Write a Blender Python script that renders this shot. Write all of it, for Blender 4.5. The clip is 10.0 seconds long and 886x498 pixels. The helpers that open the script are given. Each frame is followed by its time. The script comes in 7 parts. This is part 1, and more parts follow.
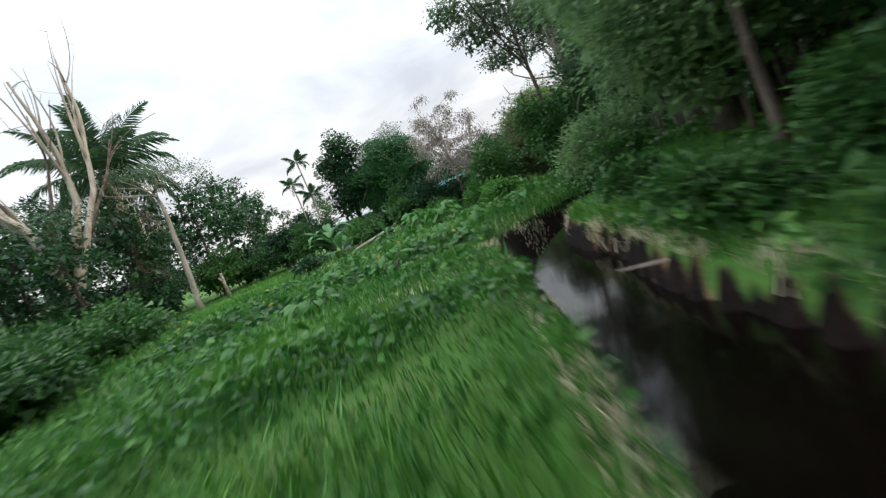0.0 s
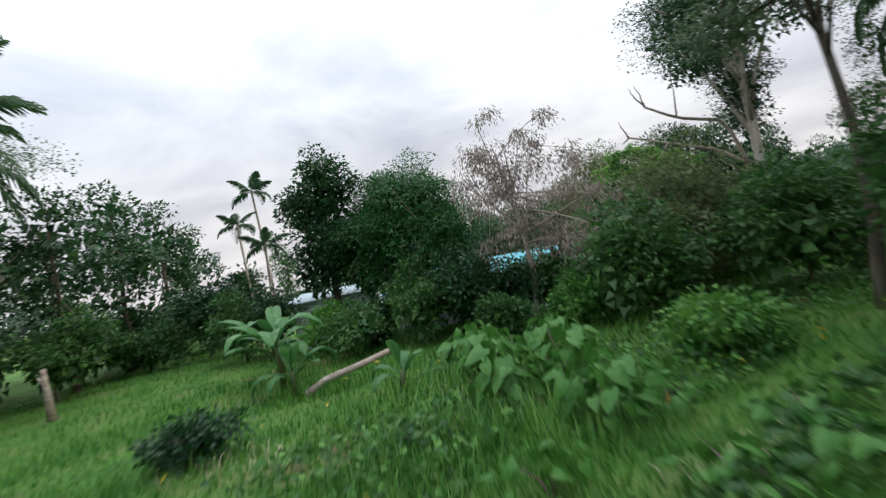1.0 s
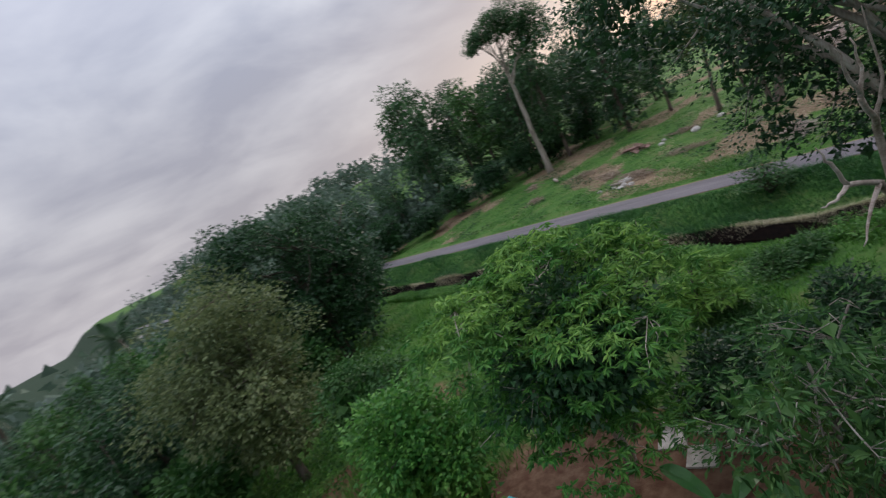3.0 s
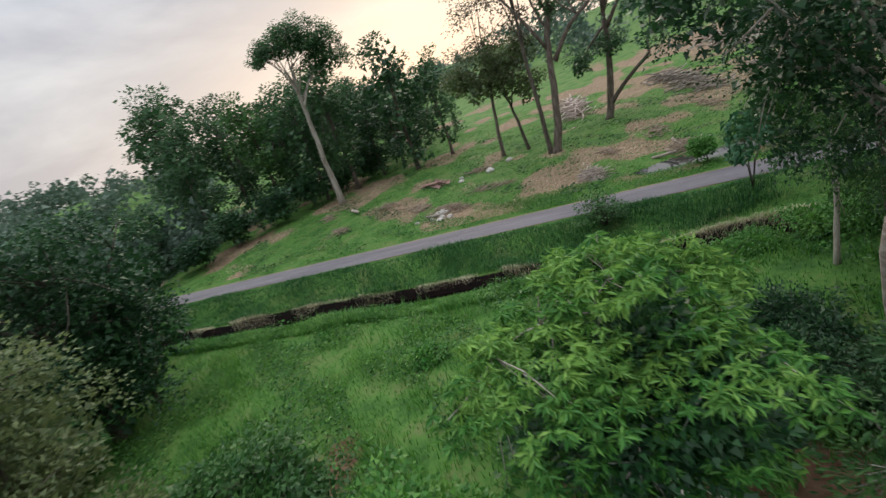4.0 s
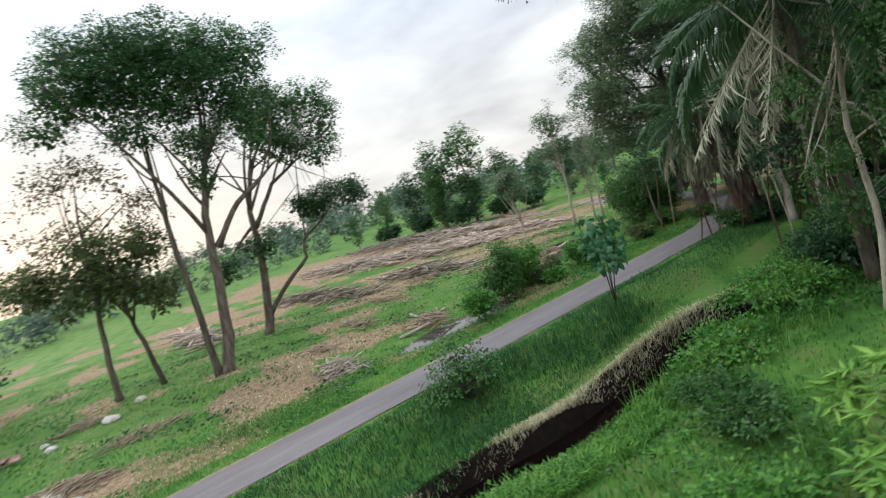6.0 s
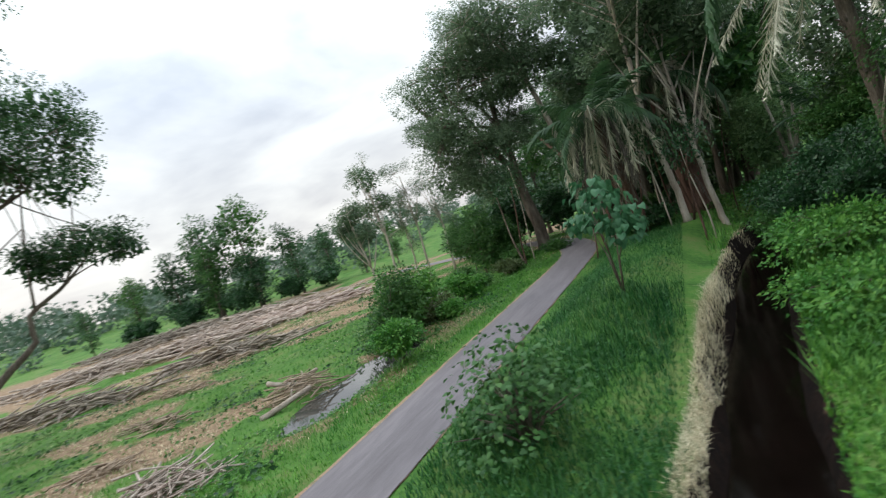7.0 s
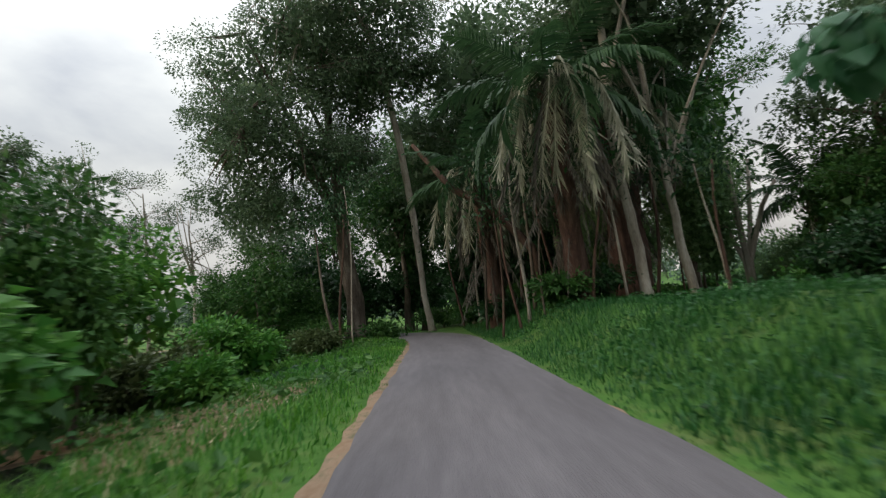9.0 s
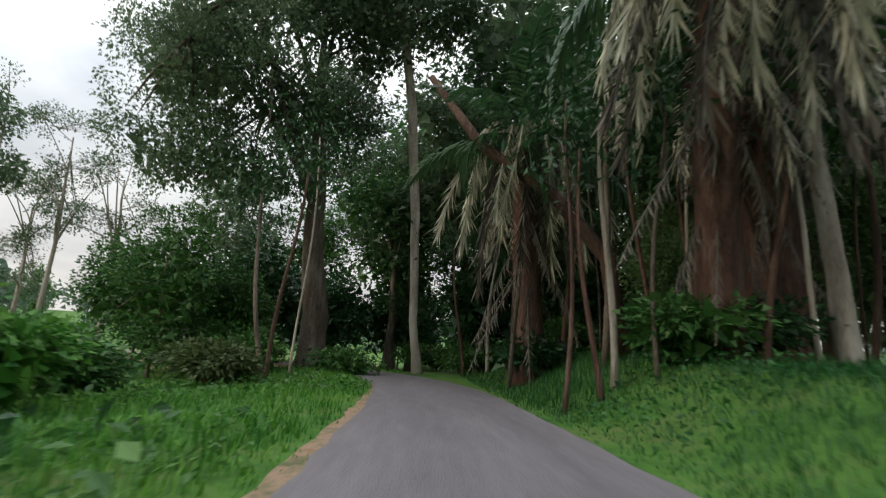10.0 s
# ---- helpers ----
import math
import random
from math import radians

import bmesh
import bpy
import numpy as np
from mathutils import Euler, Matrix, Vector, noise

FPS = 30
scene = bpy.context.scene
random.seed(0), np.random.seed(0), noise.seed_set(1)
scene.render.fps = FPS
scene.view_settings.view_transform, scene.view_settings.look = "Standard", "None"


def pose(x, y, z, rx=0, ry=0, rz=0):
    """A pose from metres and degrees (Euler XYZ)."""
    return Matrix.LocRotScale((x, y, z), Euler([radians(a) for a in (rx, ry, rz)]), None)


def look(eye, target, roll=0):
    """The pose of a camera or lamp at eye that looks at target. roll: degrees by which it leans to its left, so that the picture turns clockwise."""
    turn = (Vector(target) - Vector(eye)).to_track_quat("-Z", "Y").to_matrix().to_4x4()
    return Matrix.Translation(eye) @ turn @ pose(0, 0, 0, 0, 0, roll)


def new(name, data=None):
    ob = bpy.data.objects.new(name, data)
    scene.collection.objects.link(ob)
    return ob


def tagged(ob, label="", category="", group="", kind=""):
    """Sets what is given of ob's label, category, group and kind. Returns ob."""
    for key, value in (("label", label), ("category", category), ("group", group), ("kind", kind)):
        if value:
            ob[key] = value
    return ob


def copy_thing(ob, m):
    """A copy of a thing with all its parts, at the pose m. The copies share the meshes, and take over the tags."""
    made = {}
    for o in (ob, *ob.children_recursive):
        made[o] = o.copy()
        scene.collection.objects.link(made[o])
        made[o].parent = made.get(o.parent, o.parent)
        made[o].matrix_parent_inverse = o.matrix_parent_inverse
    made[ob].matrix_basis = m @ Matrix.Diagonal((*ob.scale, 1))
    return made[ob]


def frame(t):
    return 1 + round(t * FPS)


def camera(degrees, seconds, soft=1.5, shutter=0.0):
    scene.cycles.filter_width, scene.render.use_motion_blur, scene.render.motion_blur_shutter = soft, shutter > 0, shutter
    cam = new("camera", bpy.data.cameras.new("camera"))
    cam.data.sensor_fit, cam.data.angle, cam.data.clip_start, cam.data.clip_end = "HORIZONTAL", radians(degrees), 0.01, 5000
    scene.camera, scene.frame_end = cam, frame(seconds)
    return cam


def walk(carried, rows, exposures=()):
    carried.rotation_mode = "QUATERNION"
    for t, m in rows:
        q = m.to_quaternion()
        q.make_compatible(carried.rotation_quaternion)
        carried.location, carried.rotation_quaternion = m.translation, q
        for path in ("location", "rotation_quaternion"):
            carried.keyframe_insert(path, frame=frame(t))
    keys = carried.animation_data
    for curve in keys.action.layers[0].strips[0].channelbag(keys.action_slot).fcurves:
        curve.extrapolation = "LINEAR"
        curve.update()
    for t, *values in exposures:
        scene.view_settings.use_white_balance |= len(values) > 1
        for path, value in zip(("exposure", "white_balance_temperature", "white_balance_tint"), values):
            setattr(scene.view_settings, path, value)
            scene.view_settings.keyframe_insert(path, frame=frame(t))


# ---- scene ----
cam = camera(83.0, 10.0, soft=1.2, shutter=0.25)
PATH = [
    (0.0, (12.84, 53.28, 1.90), (17.99, 44.77, 0.89), -20.4),
    (0.5, (19.59, 45.88, 2.78), (24.31, 37.08, 2.23), -15.2),
    (1.0, (25.35, 38.26, 3.75), (29.62, 29.22, 3.91), -10.7),
    (1.5, (29.70, 30.63, 5.30), (33.19, 21.31, 6.32), -9.9),
    (2.0, (33.66, 23.28, 8.05), (34.36, 13.39, 9.35), -15.6),
    (2.5, (37.51, 17.61, 10.40), (33.97, 8.26, 10.14), -24.2),
    (3.0, (37.53, 13.30, 11.97), (31.46, 5.57, 10.09), -27.9),
    (3.2, (37.97, 12.07, 12.49), (31.18, 5.12, 10.12), -27.5),
    (4.3, (36.14, 2.41, 12.94), (26.91, -0.08, 10.01), -16.8),
    (4.5, (34.50, 1.32, 12.21), (24.98, -0.32, 9.63), -14.6),
    (5.0, (30.48, -1.81, 10.99), (20.68, -1.28, 9.04), -10.5),
    (5.5, (26.27, -5.15, 9.74), (16.81, -2.25, 8.30), -11.2),
    (6.0, (21.61, -8.10, 8.19), (13.24, -2.71, 7.23), -16.5),
    (6.2, (19.66, -9.28, 7.87), (11.88, -3.07, 6.95), -17.9),
    (7.3, (5.40, -6.54, 4.15), (2.00, 2.86, 3.83), -19.6),
    (7.5, (3.87, -5.40, 3.53), (1.22, 4.23, 3.24), -21.8),
    (8.0, (1.48, -2.44, 2.61), (0.44, 7.50, 2.24), -23.0),
    (8.5, (0.01, 1.91, 1.79), (0.15, 11.90, 1.89), -12.1),
    (9.0, (-0.47, 6.96, 1.28), (-0.12, 16.88, 2.49), -6.1),
    (9.5, (-0.53, 11.95, 0.97), (-0.10, 21.78, 2.73), -3.5),
    (10.0, (-0.58, 16.43, 0.93), (-0.18, 26.21, 3.00), 2.7),
]
EXPOSURES = [(0.0, 0.7, 6500, 4), (1.0, 0.45, 6500, 7), (1.5, 0.1, 6450, 9), (2.0, -0.1, 6400, 10), (2.5, -0.22, 6350, 11), (3.2, -0.2, 6300, 12), (4.3, 0.28, 6600, 4), (5.0, 0.52, 6600, 3), (6.2, 0.6, 6650, 2), (7.5, 0.65, 6500, 3), (8.0, 0.5, 6500, 5), (8.5, 0.3, 6500, 6), (9.0, 0.15, 6900, 3), (10.0, 0.42, 6850, 3)]
walk(cam, [(t, look(e, g, r)) for t, e, g, r in PATH], EXPOSURES)

# ---- world and light ----
SUN_AZ = (-0.95, -0.31)
world = bpy.data.worlds.new("sky")
scene.world = world
world.use_nodes = True
wn, wl = world.node_tree.nodes, world.node_tree.links
wn.clear()


def wnode(kind, **kw):
    n = wn.new(kind)
    for k, v in kw.items():
        n.inputs[k].default_value = v
    return n


w_out = wn.new("ShaderNodeOutputWorld")
w_bg = wnode("ShaderNodeBackground", Strength=1.0)
w_co = wn.new("ShaderNodeTexCoord")
w_sky = wn.new("ShaderNodeTexSky")
w_sky.sky_type, w_sky.sun_disc = "NISHITA", False
w_sky.sun_elevation, w_sky.sun_rotation = radians(6), math.atan2(SUN_AZ[0], SUN_AZ[1])
w_sky.air_density, w_sky.dust_density = 1.0, 2.0
# a cloud deck seen from below: the direction is projected on a flat layer
w_sep = wn.new("ShaderNodeSeparateXYZ")
wl.new(w_co.outputs["Generated"], w_sep.inputs[0])
w_z = wn.new("ShaderNodeMath")
w_z.operation = "MAXIMUM"
w_z.inputs[1].default_value = 0.0
wl.new(w_sep.outputs["Z"], w_z.inputs[0])
w_z2 = wn.new("ShaderNodeMath")
w_z2.operation = "ADD"
w_z2.inputs[1].default_value = 0.22
wl.new(w_z.outputs[0], w_z2.inputs[0])
w_div = wn.new("ShaderNodeVectorMath")
w_div.operation = "DIVIDE"
w_cmb = wn.new("ShaderNodeCombineXYZ")
for i in range(3):
    wl.new(w_z2.outputs[0], w_cmb.inputs[i])
wl.new(w_co.outputs["Generated"], w_div.inputs[0])
wl.new(w_cmb.outputs[0], w_div.inputs[1])
w_noise = wnode("ShaderNodeTexNoise", Scale=1.5, Detail=6.0, Roughness=0.52, Distortion=0.3)
wl.new(w_div.outputs[0], w_noise.inputs["Vector"])
w_ramp = wn.new("ShaderNodeValToRGB")
w_ramp.color_ramp.elements[0].position, w_ramp.color_ramp.elements[0].color = 0.36, (0.51, 0.54, 0.65, 1)
w_ramp.color_ramp.elements[1].position, w_ramp.color_ramp.elements[1].color = 0.66, (0.86, 0.88, 0.95, 1)
wl.new(w_noise.outputs["Fac"], w_ramp.inputs[0])
# glow of the low sun behind the clouds
w_dot = wn.new("ShaderNodeVectorMath")
w_dot.operation = "DOT_PRODUCT"
w_dot.inputs[1].default_value = Vector((SUN_AZ[0], SUN_AZ[1], 0.08)).normalized()
wl.new(w_co.outputs["Generated"], w_dot.inputs[0])
w_g1 = wn.new("ShaderNodeMapRange")
w_g1.inputs["From Min"].default_value, w_g1.inputs["From Max"].default_value = 0.55, 1.0
wl.new(w_dot.outputs["Value"], w_g1.inputs["Value"])
w_pow = wn.new("ShaderNodeMath")
w_pow.operation = "POWER"
w_pow.inputs[1].default_value = 3.0
wl.new(w_g1.outputs[0], w_pow.inputs[0])
w_hz = wn.new("ShaderNodeMapRange")
w_hz.inputs["From Min"].default_value, w_hz.inputs["From Max"].default_value = 0.34, 0.0
wl.new(w_sep.outputs["Z"], w_hz.inputs["Value"])
w_gm = wn.new("ShaderNodeMath")
w_gm.operation = "MULTIPLY"
w_rim = wn.new("ShaderNodeMath")
w_rim.operation = "ADD"
w_rim.use_clamp = True
w_rim.inputs[1].default_value = 0.28
wl.new(w_pow.outputs[0], w_rim.inputs[0])
wl.new(w_rim.outputs[0], w_gm.inputs[0])
wl.new(w_hz.outputs[0], w_gm.inputs[1])
w_warm = wn.new("ShaderNodeMix")
w_warm.data_type = "RGBA"
w_warm.inputs["B"].default_value = (0.90, 0.745, 0.665, 1)
wl.new(w_gm.outputs[0], w_warm.inputs["Factor"])
# an overcast sky is brighter overhead than at the horizon
w_zen = wn.new("ShaderNodeMapRange")
w_zen.inputs["To Min"].default_value, w_zen.inputs["To Max"].default_value = 0.68, 3.1
w_zz = wn.new("ShaderNodeMath")
w_zz.operation = "POWER"
w_zz.inputs[1].default_value = 2.0
wl.new(w_z.outputs[0], w_zz.inputs[0])
wl.new(w_zz.outputs[0], w_zen.inputs["Value"])
w_mul = wn.new("ShaderNodeVectorMath")
w_mul.operation = "SCALE"
wl.new(w_ramp.outputs[0], w_mul.inputs[0])
wl.new(w_zen.outputs[0], w_mul.inputs["Scale"])
wl.new(w_mul.outputs[0], w_warm.inputs["A"])
w_add = wn.new("ShaderNodeMix")
w_add.data_type, w_add.blend_type = "RGBA", "ADD"
w_add.inputs["Factor"].default_value = 0.007
wl.new(w_warm.outputs["Result"], w_add.inputs["A"])
wl.new(w_sky.outputs[0], w_add.inputs["B"])
wl.new(w_add.outputs["Result"], w_bg.inputs["Color"])
wl.new(w_bg.outputs[0], w_out.inputs[0])
sun = new("sun", bpy.data.lights.new("sun", "SUN"))
sun.data.energy, sun.data.angle, sun.data.color = 1.2, radians(25), (1.0, 0.86, 0.72)
sun.matrix_world = look((0, 0, 0), (-SUN_AZ[0], -SUN_AZ[1], -0.55))

# ---- materials ----


def material(name, colors, scale=3.0, rough=0.85, bump=0.15, bump_scale=None, spec=0.3, metal=0.0, random_v=0.0, island_v=0.0, translucent=0.0, detail=6.0, stretch=None):
    """Colours mixed by two scales of noise, with grain, relief and random variation."""
    m = bpy.data.materials.new(name)
    m.use_nodes = True
    nt, ln = m.node_tree.nodes, m.node_tree.links
    nt.clear()
    out, bs = nt.new("ShaderNodeOutputMaterial"), nt.new("ShaderNodeBsdfPrincipled")
    co = nt.new("ShaderNodeTexCoord")
    vec = co.outputs["Object"]
    if stretch:
        mp = nt.new("ShaderNodeMapping")
        mp.inputs["Scale"].default_value = stretch
        ln.new(vec, mp.inputs["Vector"])
        vec = mp.outputs[0]
    n1, n2 = nt.new("ShaderNodeTexNoise"), nt.new("ShaderNodeTexNoise")
    n1.inputs["Scale"].default_value, n1.inputs["Detail"].default_value = scale, detail
    n2.inputs["Scale"].default_value, n2.inputs["Detail"].default_value = scale * 9, 4.0
    ln.new(vec, n1.inputs["Vector"])
    ln.new(vec, n2.inputs["Vector"])
    mx = nt.new("ShaderNodeMath")
    mx.operation = "MULTIPLY_ADD"
    mx.inputs[1].default_value = 0.35
    ln.new(n2.outputs["Fac"], mx.inputs[0])
    sb = nt.new("ShaderNodeMath")
    sb.operation = "MULTIPLY"
    sb.inputs[1].default_value = 0.65
    ln.new(n1.outputs["Fac"], sb.inputs[0])
    ln.new(sb.outputs[0], mx.inputs[2])
    rp = nt.new("ShaderNodeValToRGB")
    el = rp.color_ramp.elements
    while len(el) < len(colors):
        el.new(0.5)
    for i, c in enumerate(colors):
        el[i].position = 0.36 + 0.28 * i / max(1, len(colors) - 1)
        el[i].color = (*c, 1)
    ln.new(mx.outputs[0], rp.inputs[0])
    col = rp.outputs[0]
    for amount, src in ((random_v, "ShaderNodeObjectInfo"), (island_v, "ShaderNodeNewGeometry")):
        if amount:
            rn = nt.new(src)
            hs = nt.new("ShaderNodeHueSaturation")
            mr = nt.new("ShaderNodeMapRange")
            mr.inputs["To Min"].default_value, mr.inputs["To Max"].default_value = 1 - amount, 1 + amount
            ln.new(rn.outputs["Random" if src == "ShaderNodeObjectInfo" else "Random Per Island"], mr.inputs["Value"])
            mh = nt.new("ShaderNodeMapRange")
            mh.inputs["To Min"].default_value, mh.inputs["To Max"].default_value = 0.5 + amount * 0.05, 0.5 - amount * 0.05
            ln.new(rn.outputs["Random" if src == "ShaderNodeObjectInfo" else "Random Per Island"], mh.inputs["Value"])
            ln.new(mh.outputs[0], hs.inputs["Hue"])
            ln.new(mr.outputs[0], hs.inputs["Value"])
            ln.new(col, hs.inputs["Color"])
            col = hs.outputs[0]
    ln.new(col, bs.inputs["Base Color"])
    bs.inputs["Roughness"].default_value, bs.inputs["Metallic"].default_value = rough, metal
    bs.inputs["Specular IOR Level"].default_value = spec
    if bump:
        bp = nt.new("ShaderNodeBump")
        bp.inputs["Strength"].default_value, bp.inputs["Distance"].default_value = min(1.0, bump * 2), 0.05
        nb = nt.new("ShaderNodeTexNoise")
        nb.inputs["Scale"].default_value, nb.inputs["Detail"].default_value = bump_scale or scale * 6, 5.0
        ln.new(vec, nb.inputs["Vector"])
        ln.new(nb.outputs["Fac"], bp.inputs["Height"])
        ln.new(bp.outputs[0], bs.inputs["Normal"])
    sh = bs.outputs[0]
    if translucent:
        tr, ms = nt.new("ShaderNodeBsdfTranslucent"), nt.new("ShaderNodeMixShader")
        ln.new(col, tr.inputs["Color"])
        ms.inputs[0].default_value = translucent
        ln.new(sh, ms.inputs[1])
        ln.new(tr.outputs[0], ms.inputs[2])
        sh = ms.outputs[0]
    ln.new(sh, out.inputs["Surface"])
    return m


def leaf_mat(name, a, b, var=0.35, rough=0.5, tr=0.3):
    a, b = (a[0] * 1.2, a[1] * 1.3, a[2] * 1.25), (b[0] * 1.2, b[1] * 1.3, b[2] * 1.25)
    return material(name, (a, b), scale=0.35, rough=rough, bump=0, spec=0.35, island_v=var, translucent=tr, random_v=0.08)


GROUND = material("ground_soil_and_turf", ((0.032, 0.088, 0.018), (0.068, 0.155, 0.030), (0.115, 0.150, 0.050)), scale=0.5, bump=0.3, bump_scale=9, spec=0.12)


def soil_layers(m, layers):
    """Lays soils over a material where the ground's own attributes say so, with a ragged edge."""
    nt, ln = m.node_tree.nodes, m.node_tree.links
    bs = next(n for n in nt if n.type == "BSDF_PRINCIPLED")
    col = bs.inputs["Base Color"].links[0].from_socket
    co = next(n for n in nt if n.type == "TEX_COORD")
    for name, a, b, ns in layers:
        at_, nz, nc, rp, ad, mr, mx = (nt.new(k) for k in ("ShaderNodeAttribute", "ShaderNodeTexNoise", "ShaderNodeTexNoise", "ShaderNodeValToRGB", "ShaderNodeMath", "ShaderNodeMapRange", "ShaderNodeMix"))
        at_.attribute_name = name
        nz.inputs["Scale"].default_value, nc.inputs["Scale"].default_value = ns, ns * 2.3
        nz.inputs["Detail"].default_value = nc.inputs["Detail"].default_value = 7.0
        ln.new(co.outputs["Object"], nz.inputs["Vector"])
        ln.new(co.outputs["Object"], nc.inputs["Vector"])
        rp.color_ramp.elements[0].position, rp.color_ramp.elements[0].color = 0.35, (*a, 1)
        rp.color_ramp.elements[1].position, rp.color_ramp.elements[1].color = 0.65, (*b, 1)
        ln.new(nc.outputs["Fac"], rp.inputs[0])
        ad.operation = "ADD"
        ln.new(at_.outputs["Fac"], ad.inputs[0])
        ln.new(nz.outputs["Fac"], ad.inputs[1])
        mr.inputs["From Min"].default_value, mr.inputs["From Max"].default_value = 0.88, 1.12
        ln.new(ad.outputs[0], mr.inputs["Value"])
        mx.data_type = "RGBA"
        ln.new(mr.outputs[0], mx.inputs["Factor"])
        ln.new(col, mx.inputs["A"])
        ln.new(rp.outputs[0], mx.inputs["B"])
        col = mx.outputs["Result"]
    ln.new(col, bs.inputs["Base Color"])


# the mud layer is near black: the ditch's shade is put into its colour
soil_layers(GROUND, (("dry", (0.13, 0.085, 0.05), (0.27, 0.20, 0.13), 1.4), ("earth", (0.11, 0.055, 0.034), (0.20, 0.125, 0.08), 1.1), ("wooded", (0.014, 0.030, 0.014), (0.030, 0.055, 0.026), 0.4), ("shaded_mud", (0.003, 0.0018, 0.0015), (0.011, 0.006, 0.0042), 1.5)))
ASPHALT = material("worn_asphalt", ((0.114, 0.104, 0.110), (0.141, 0.129, 0.137), (0.178, 0.163, 0.171)), scale=0.8, rough=0.85, bump=0.2, bump_scale=60, stretch=(1.2, 0.16, 1.0))
LATERITE = material("orange_laterite_dust", ((0.22, 0.135, 0.080), (0.30, 0.205, 0.135), (0.10, 0.105, 0.05)), scale=1.8, bump=0.3, bump_scale=30)
WATER = material("dark_ditch_water", ((0.0025, 0.0015, 0.0012), (0.005, 0.003, 0.0024)), scale=0.6, rough=0.08, bump=0.03, bump_scale=2.5, spec=0.16)
POOL = material("shallow_murky_water", ((0.030, 0.030, 0.028), (0.055, 0.055, 0.050)), scale=0.5, rough=0.03, bump=0.02, bump_scale=3.0, spec=0.6)
BARK = material("grey_brown_bark", ((0.055, 0.042, 0.032), (0.12, 0.095, 0.075), (0.20, 0.17, 0.14)), scale=1.6, bump=0.5, bump_scale=14, stretch=(2.5, 2.5, 0.5), random_v=0.25)
BARK_PALE = material("pale_smooth_bark", ((0.20, 0.165, 0.135), (0.34, 0.30, 0.25), (0.46, 0.42, 0.37)), scale=1.4, bump=0.3, bump_scale=10, stretch=(2, 2, 0.4), random_v=0.2)
BARK_RED = material("red_brown_trunk", ((0.035, 0.02, 0.015), (0.08, 0.045, 0.032), (0.14, 0.09, 0.068)), scale=1.4, bump=0.5, bump_scale=10, stretch=(3, 3, 0.4), random_v=0.2)
DEADWOOD = material("bleached_dead_wood", ((0.22, 0.17, 0.13), (0.36, 0.30, 0.25), (0.50, 0.44, 0.38)), scale=2.0, bump=0.35, bump_scale=16, stretch=(1, 1, 3), random_v=0.3)
BRUSH = material("dry_cut_brush", ((0.15, 0.11, 0.075), (0.27, 0.21, 0.15), (0.38, 0.32, 0.24)), scale=0.8, bump=0, island_v=0.35)
LEAF_MID = leaf_mat("mid_green_leaves", (0.030, 0.085, 0.020), (0.055, 0.125, 0.030))
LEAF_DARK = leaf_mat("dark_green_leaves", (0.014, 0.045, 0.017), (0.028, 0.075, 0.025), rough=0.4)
LEAF_FIELD = leaf_mat("field_tree_leaves", (0.026, 0.068, 0.026), (0.052, 0.112, 0.042), rough=0.45, tr=0.36)
LEAF_DOME = leaf_mat("dome_tree_leaves", (0.016, 0.070, 0.018), (0.034, 0.115, 0.028), rough=0.4)
LEAF_BRIGHT = leaf_mat("fresh_green_leaves", (0.042, 0.145, 0.022), (0.095, 0.205, 0.038))
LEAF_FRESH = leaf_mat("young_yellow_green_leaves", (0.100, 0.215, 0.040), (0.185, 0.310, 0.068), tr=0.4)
LEAF_GREY = leaf_mat("grey_green_leaves", (0.064, 0.100, 0.056), (0.105, 0.148, 0.082), tr=0.42)
LEAF_OLIVE = leaf_mat("olive_leaves", (0.050, 0.075, 0.025), (0.085, 0.105, 0.040))
LEAF_KHAKI = leaf_mat("khaki_green_leaves", (0.080, 0.105, 0.042), (0.130, 0.155, 0.068), tr=0.4)
LEAF_BROWN = leaf_mat("withered_brown_leaves", (0.18, 0.135, 0.118), (0.30, 0.235, 0.205), var=0.4, tr=0.3)
LEAF_RUST = leaf_mat("sparse_reddish_leaves", (0.060, 0.050, 0.030), (0.105, 0.075, 0.045), tr=0.35)
LEAF_BLUE = leaf_mat("blue_green_leaves", (0.030, 0.105, 0.045), (0.060, 0.150, 0.065), var=0.25)
LEAF_DRAPE = leaf_mat("hanging_grey_green_leaves", (0.105, 0.185, 0.078), (0.190, 0.270, 0.125), tr=0.5)
SKIRT = leaf_mat("old_brown_frond", (0.055, 0.045, 0.038), (0.10, 0.085, 0.07), var=0.3, tr=0.1)
# paler and greyer leaves: aerial haze is put into this colour
LEAF_FAR = leaf_mat("haze_tinted_far_leaves", (0.050, 0.080, 0.060), (0.085, 0.120, 0.085), var=0.25)
PALM_GREEN = leaf_mat("palm_green", (0.025, 0.060, 0.025), (0.050, 0.095, 0.040), var=0.3)
PALM_DRY = leaf_mat("dry_palm_frond", (0.28, 0.25, 0.195), (0.44, 0.40, 0.32), var=0.3, tr=0.15)
GRASS = leaf_mat("grass_blades", (0.026, 0.115, 0.014), (0.074, 0.190, 0.024), var=0.4, rough=0.55, tr=0.3)
GRASS_TALL = leaf_mat("tall_light_grass", (0.050, 0.150, 0.022), (0.115, 0.235, 0.045), var=0.35, rough=0.55, tr=0.35)
GRASS_LUSH = leaf_mat("lush_verge_grass", (0.011, 0.066, 0.016), (0.031, 0.104, 0.022), var=0.35, rough=0.5, tr=0.3)
GRASS_DRY = leaf_mat("dry_grass", (0.36, 0.29, 0.19), (0.56, 0.48, 0.35), var=0.35, rough=0.7, tr=0.35)
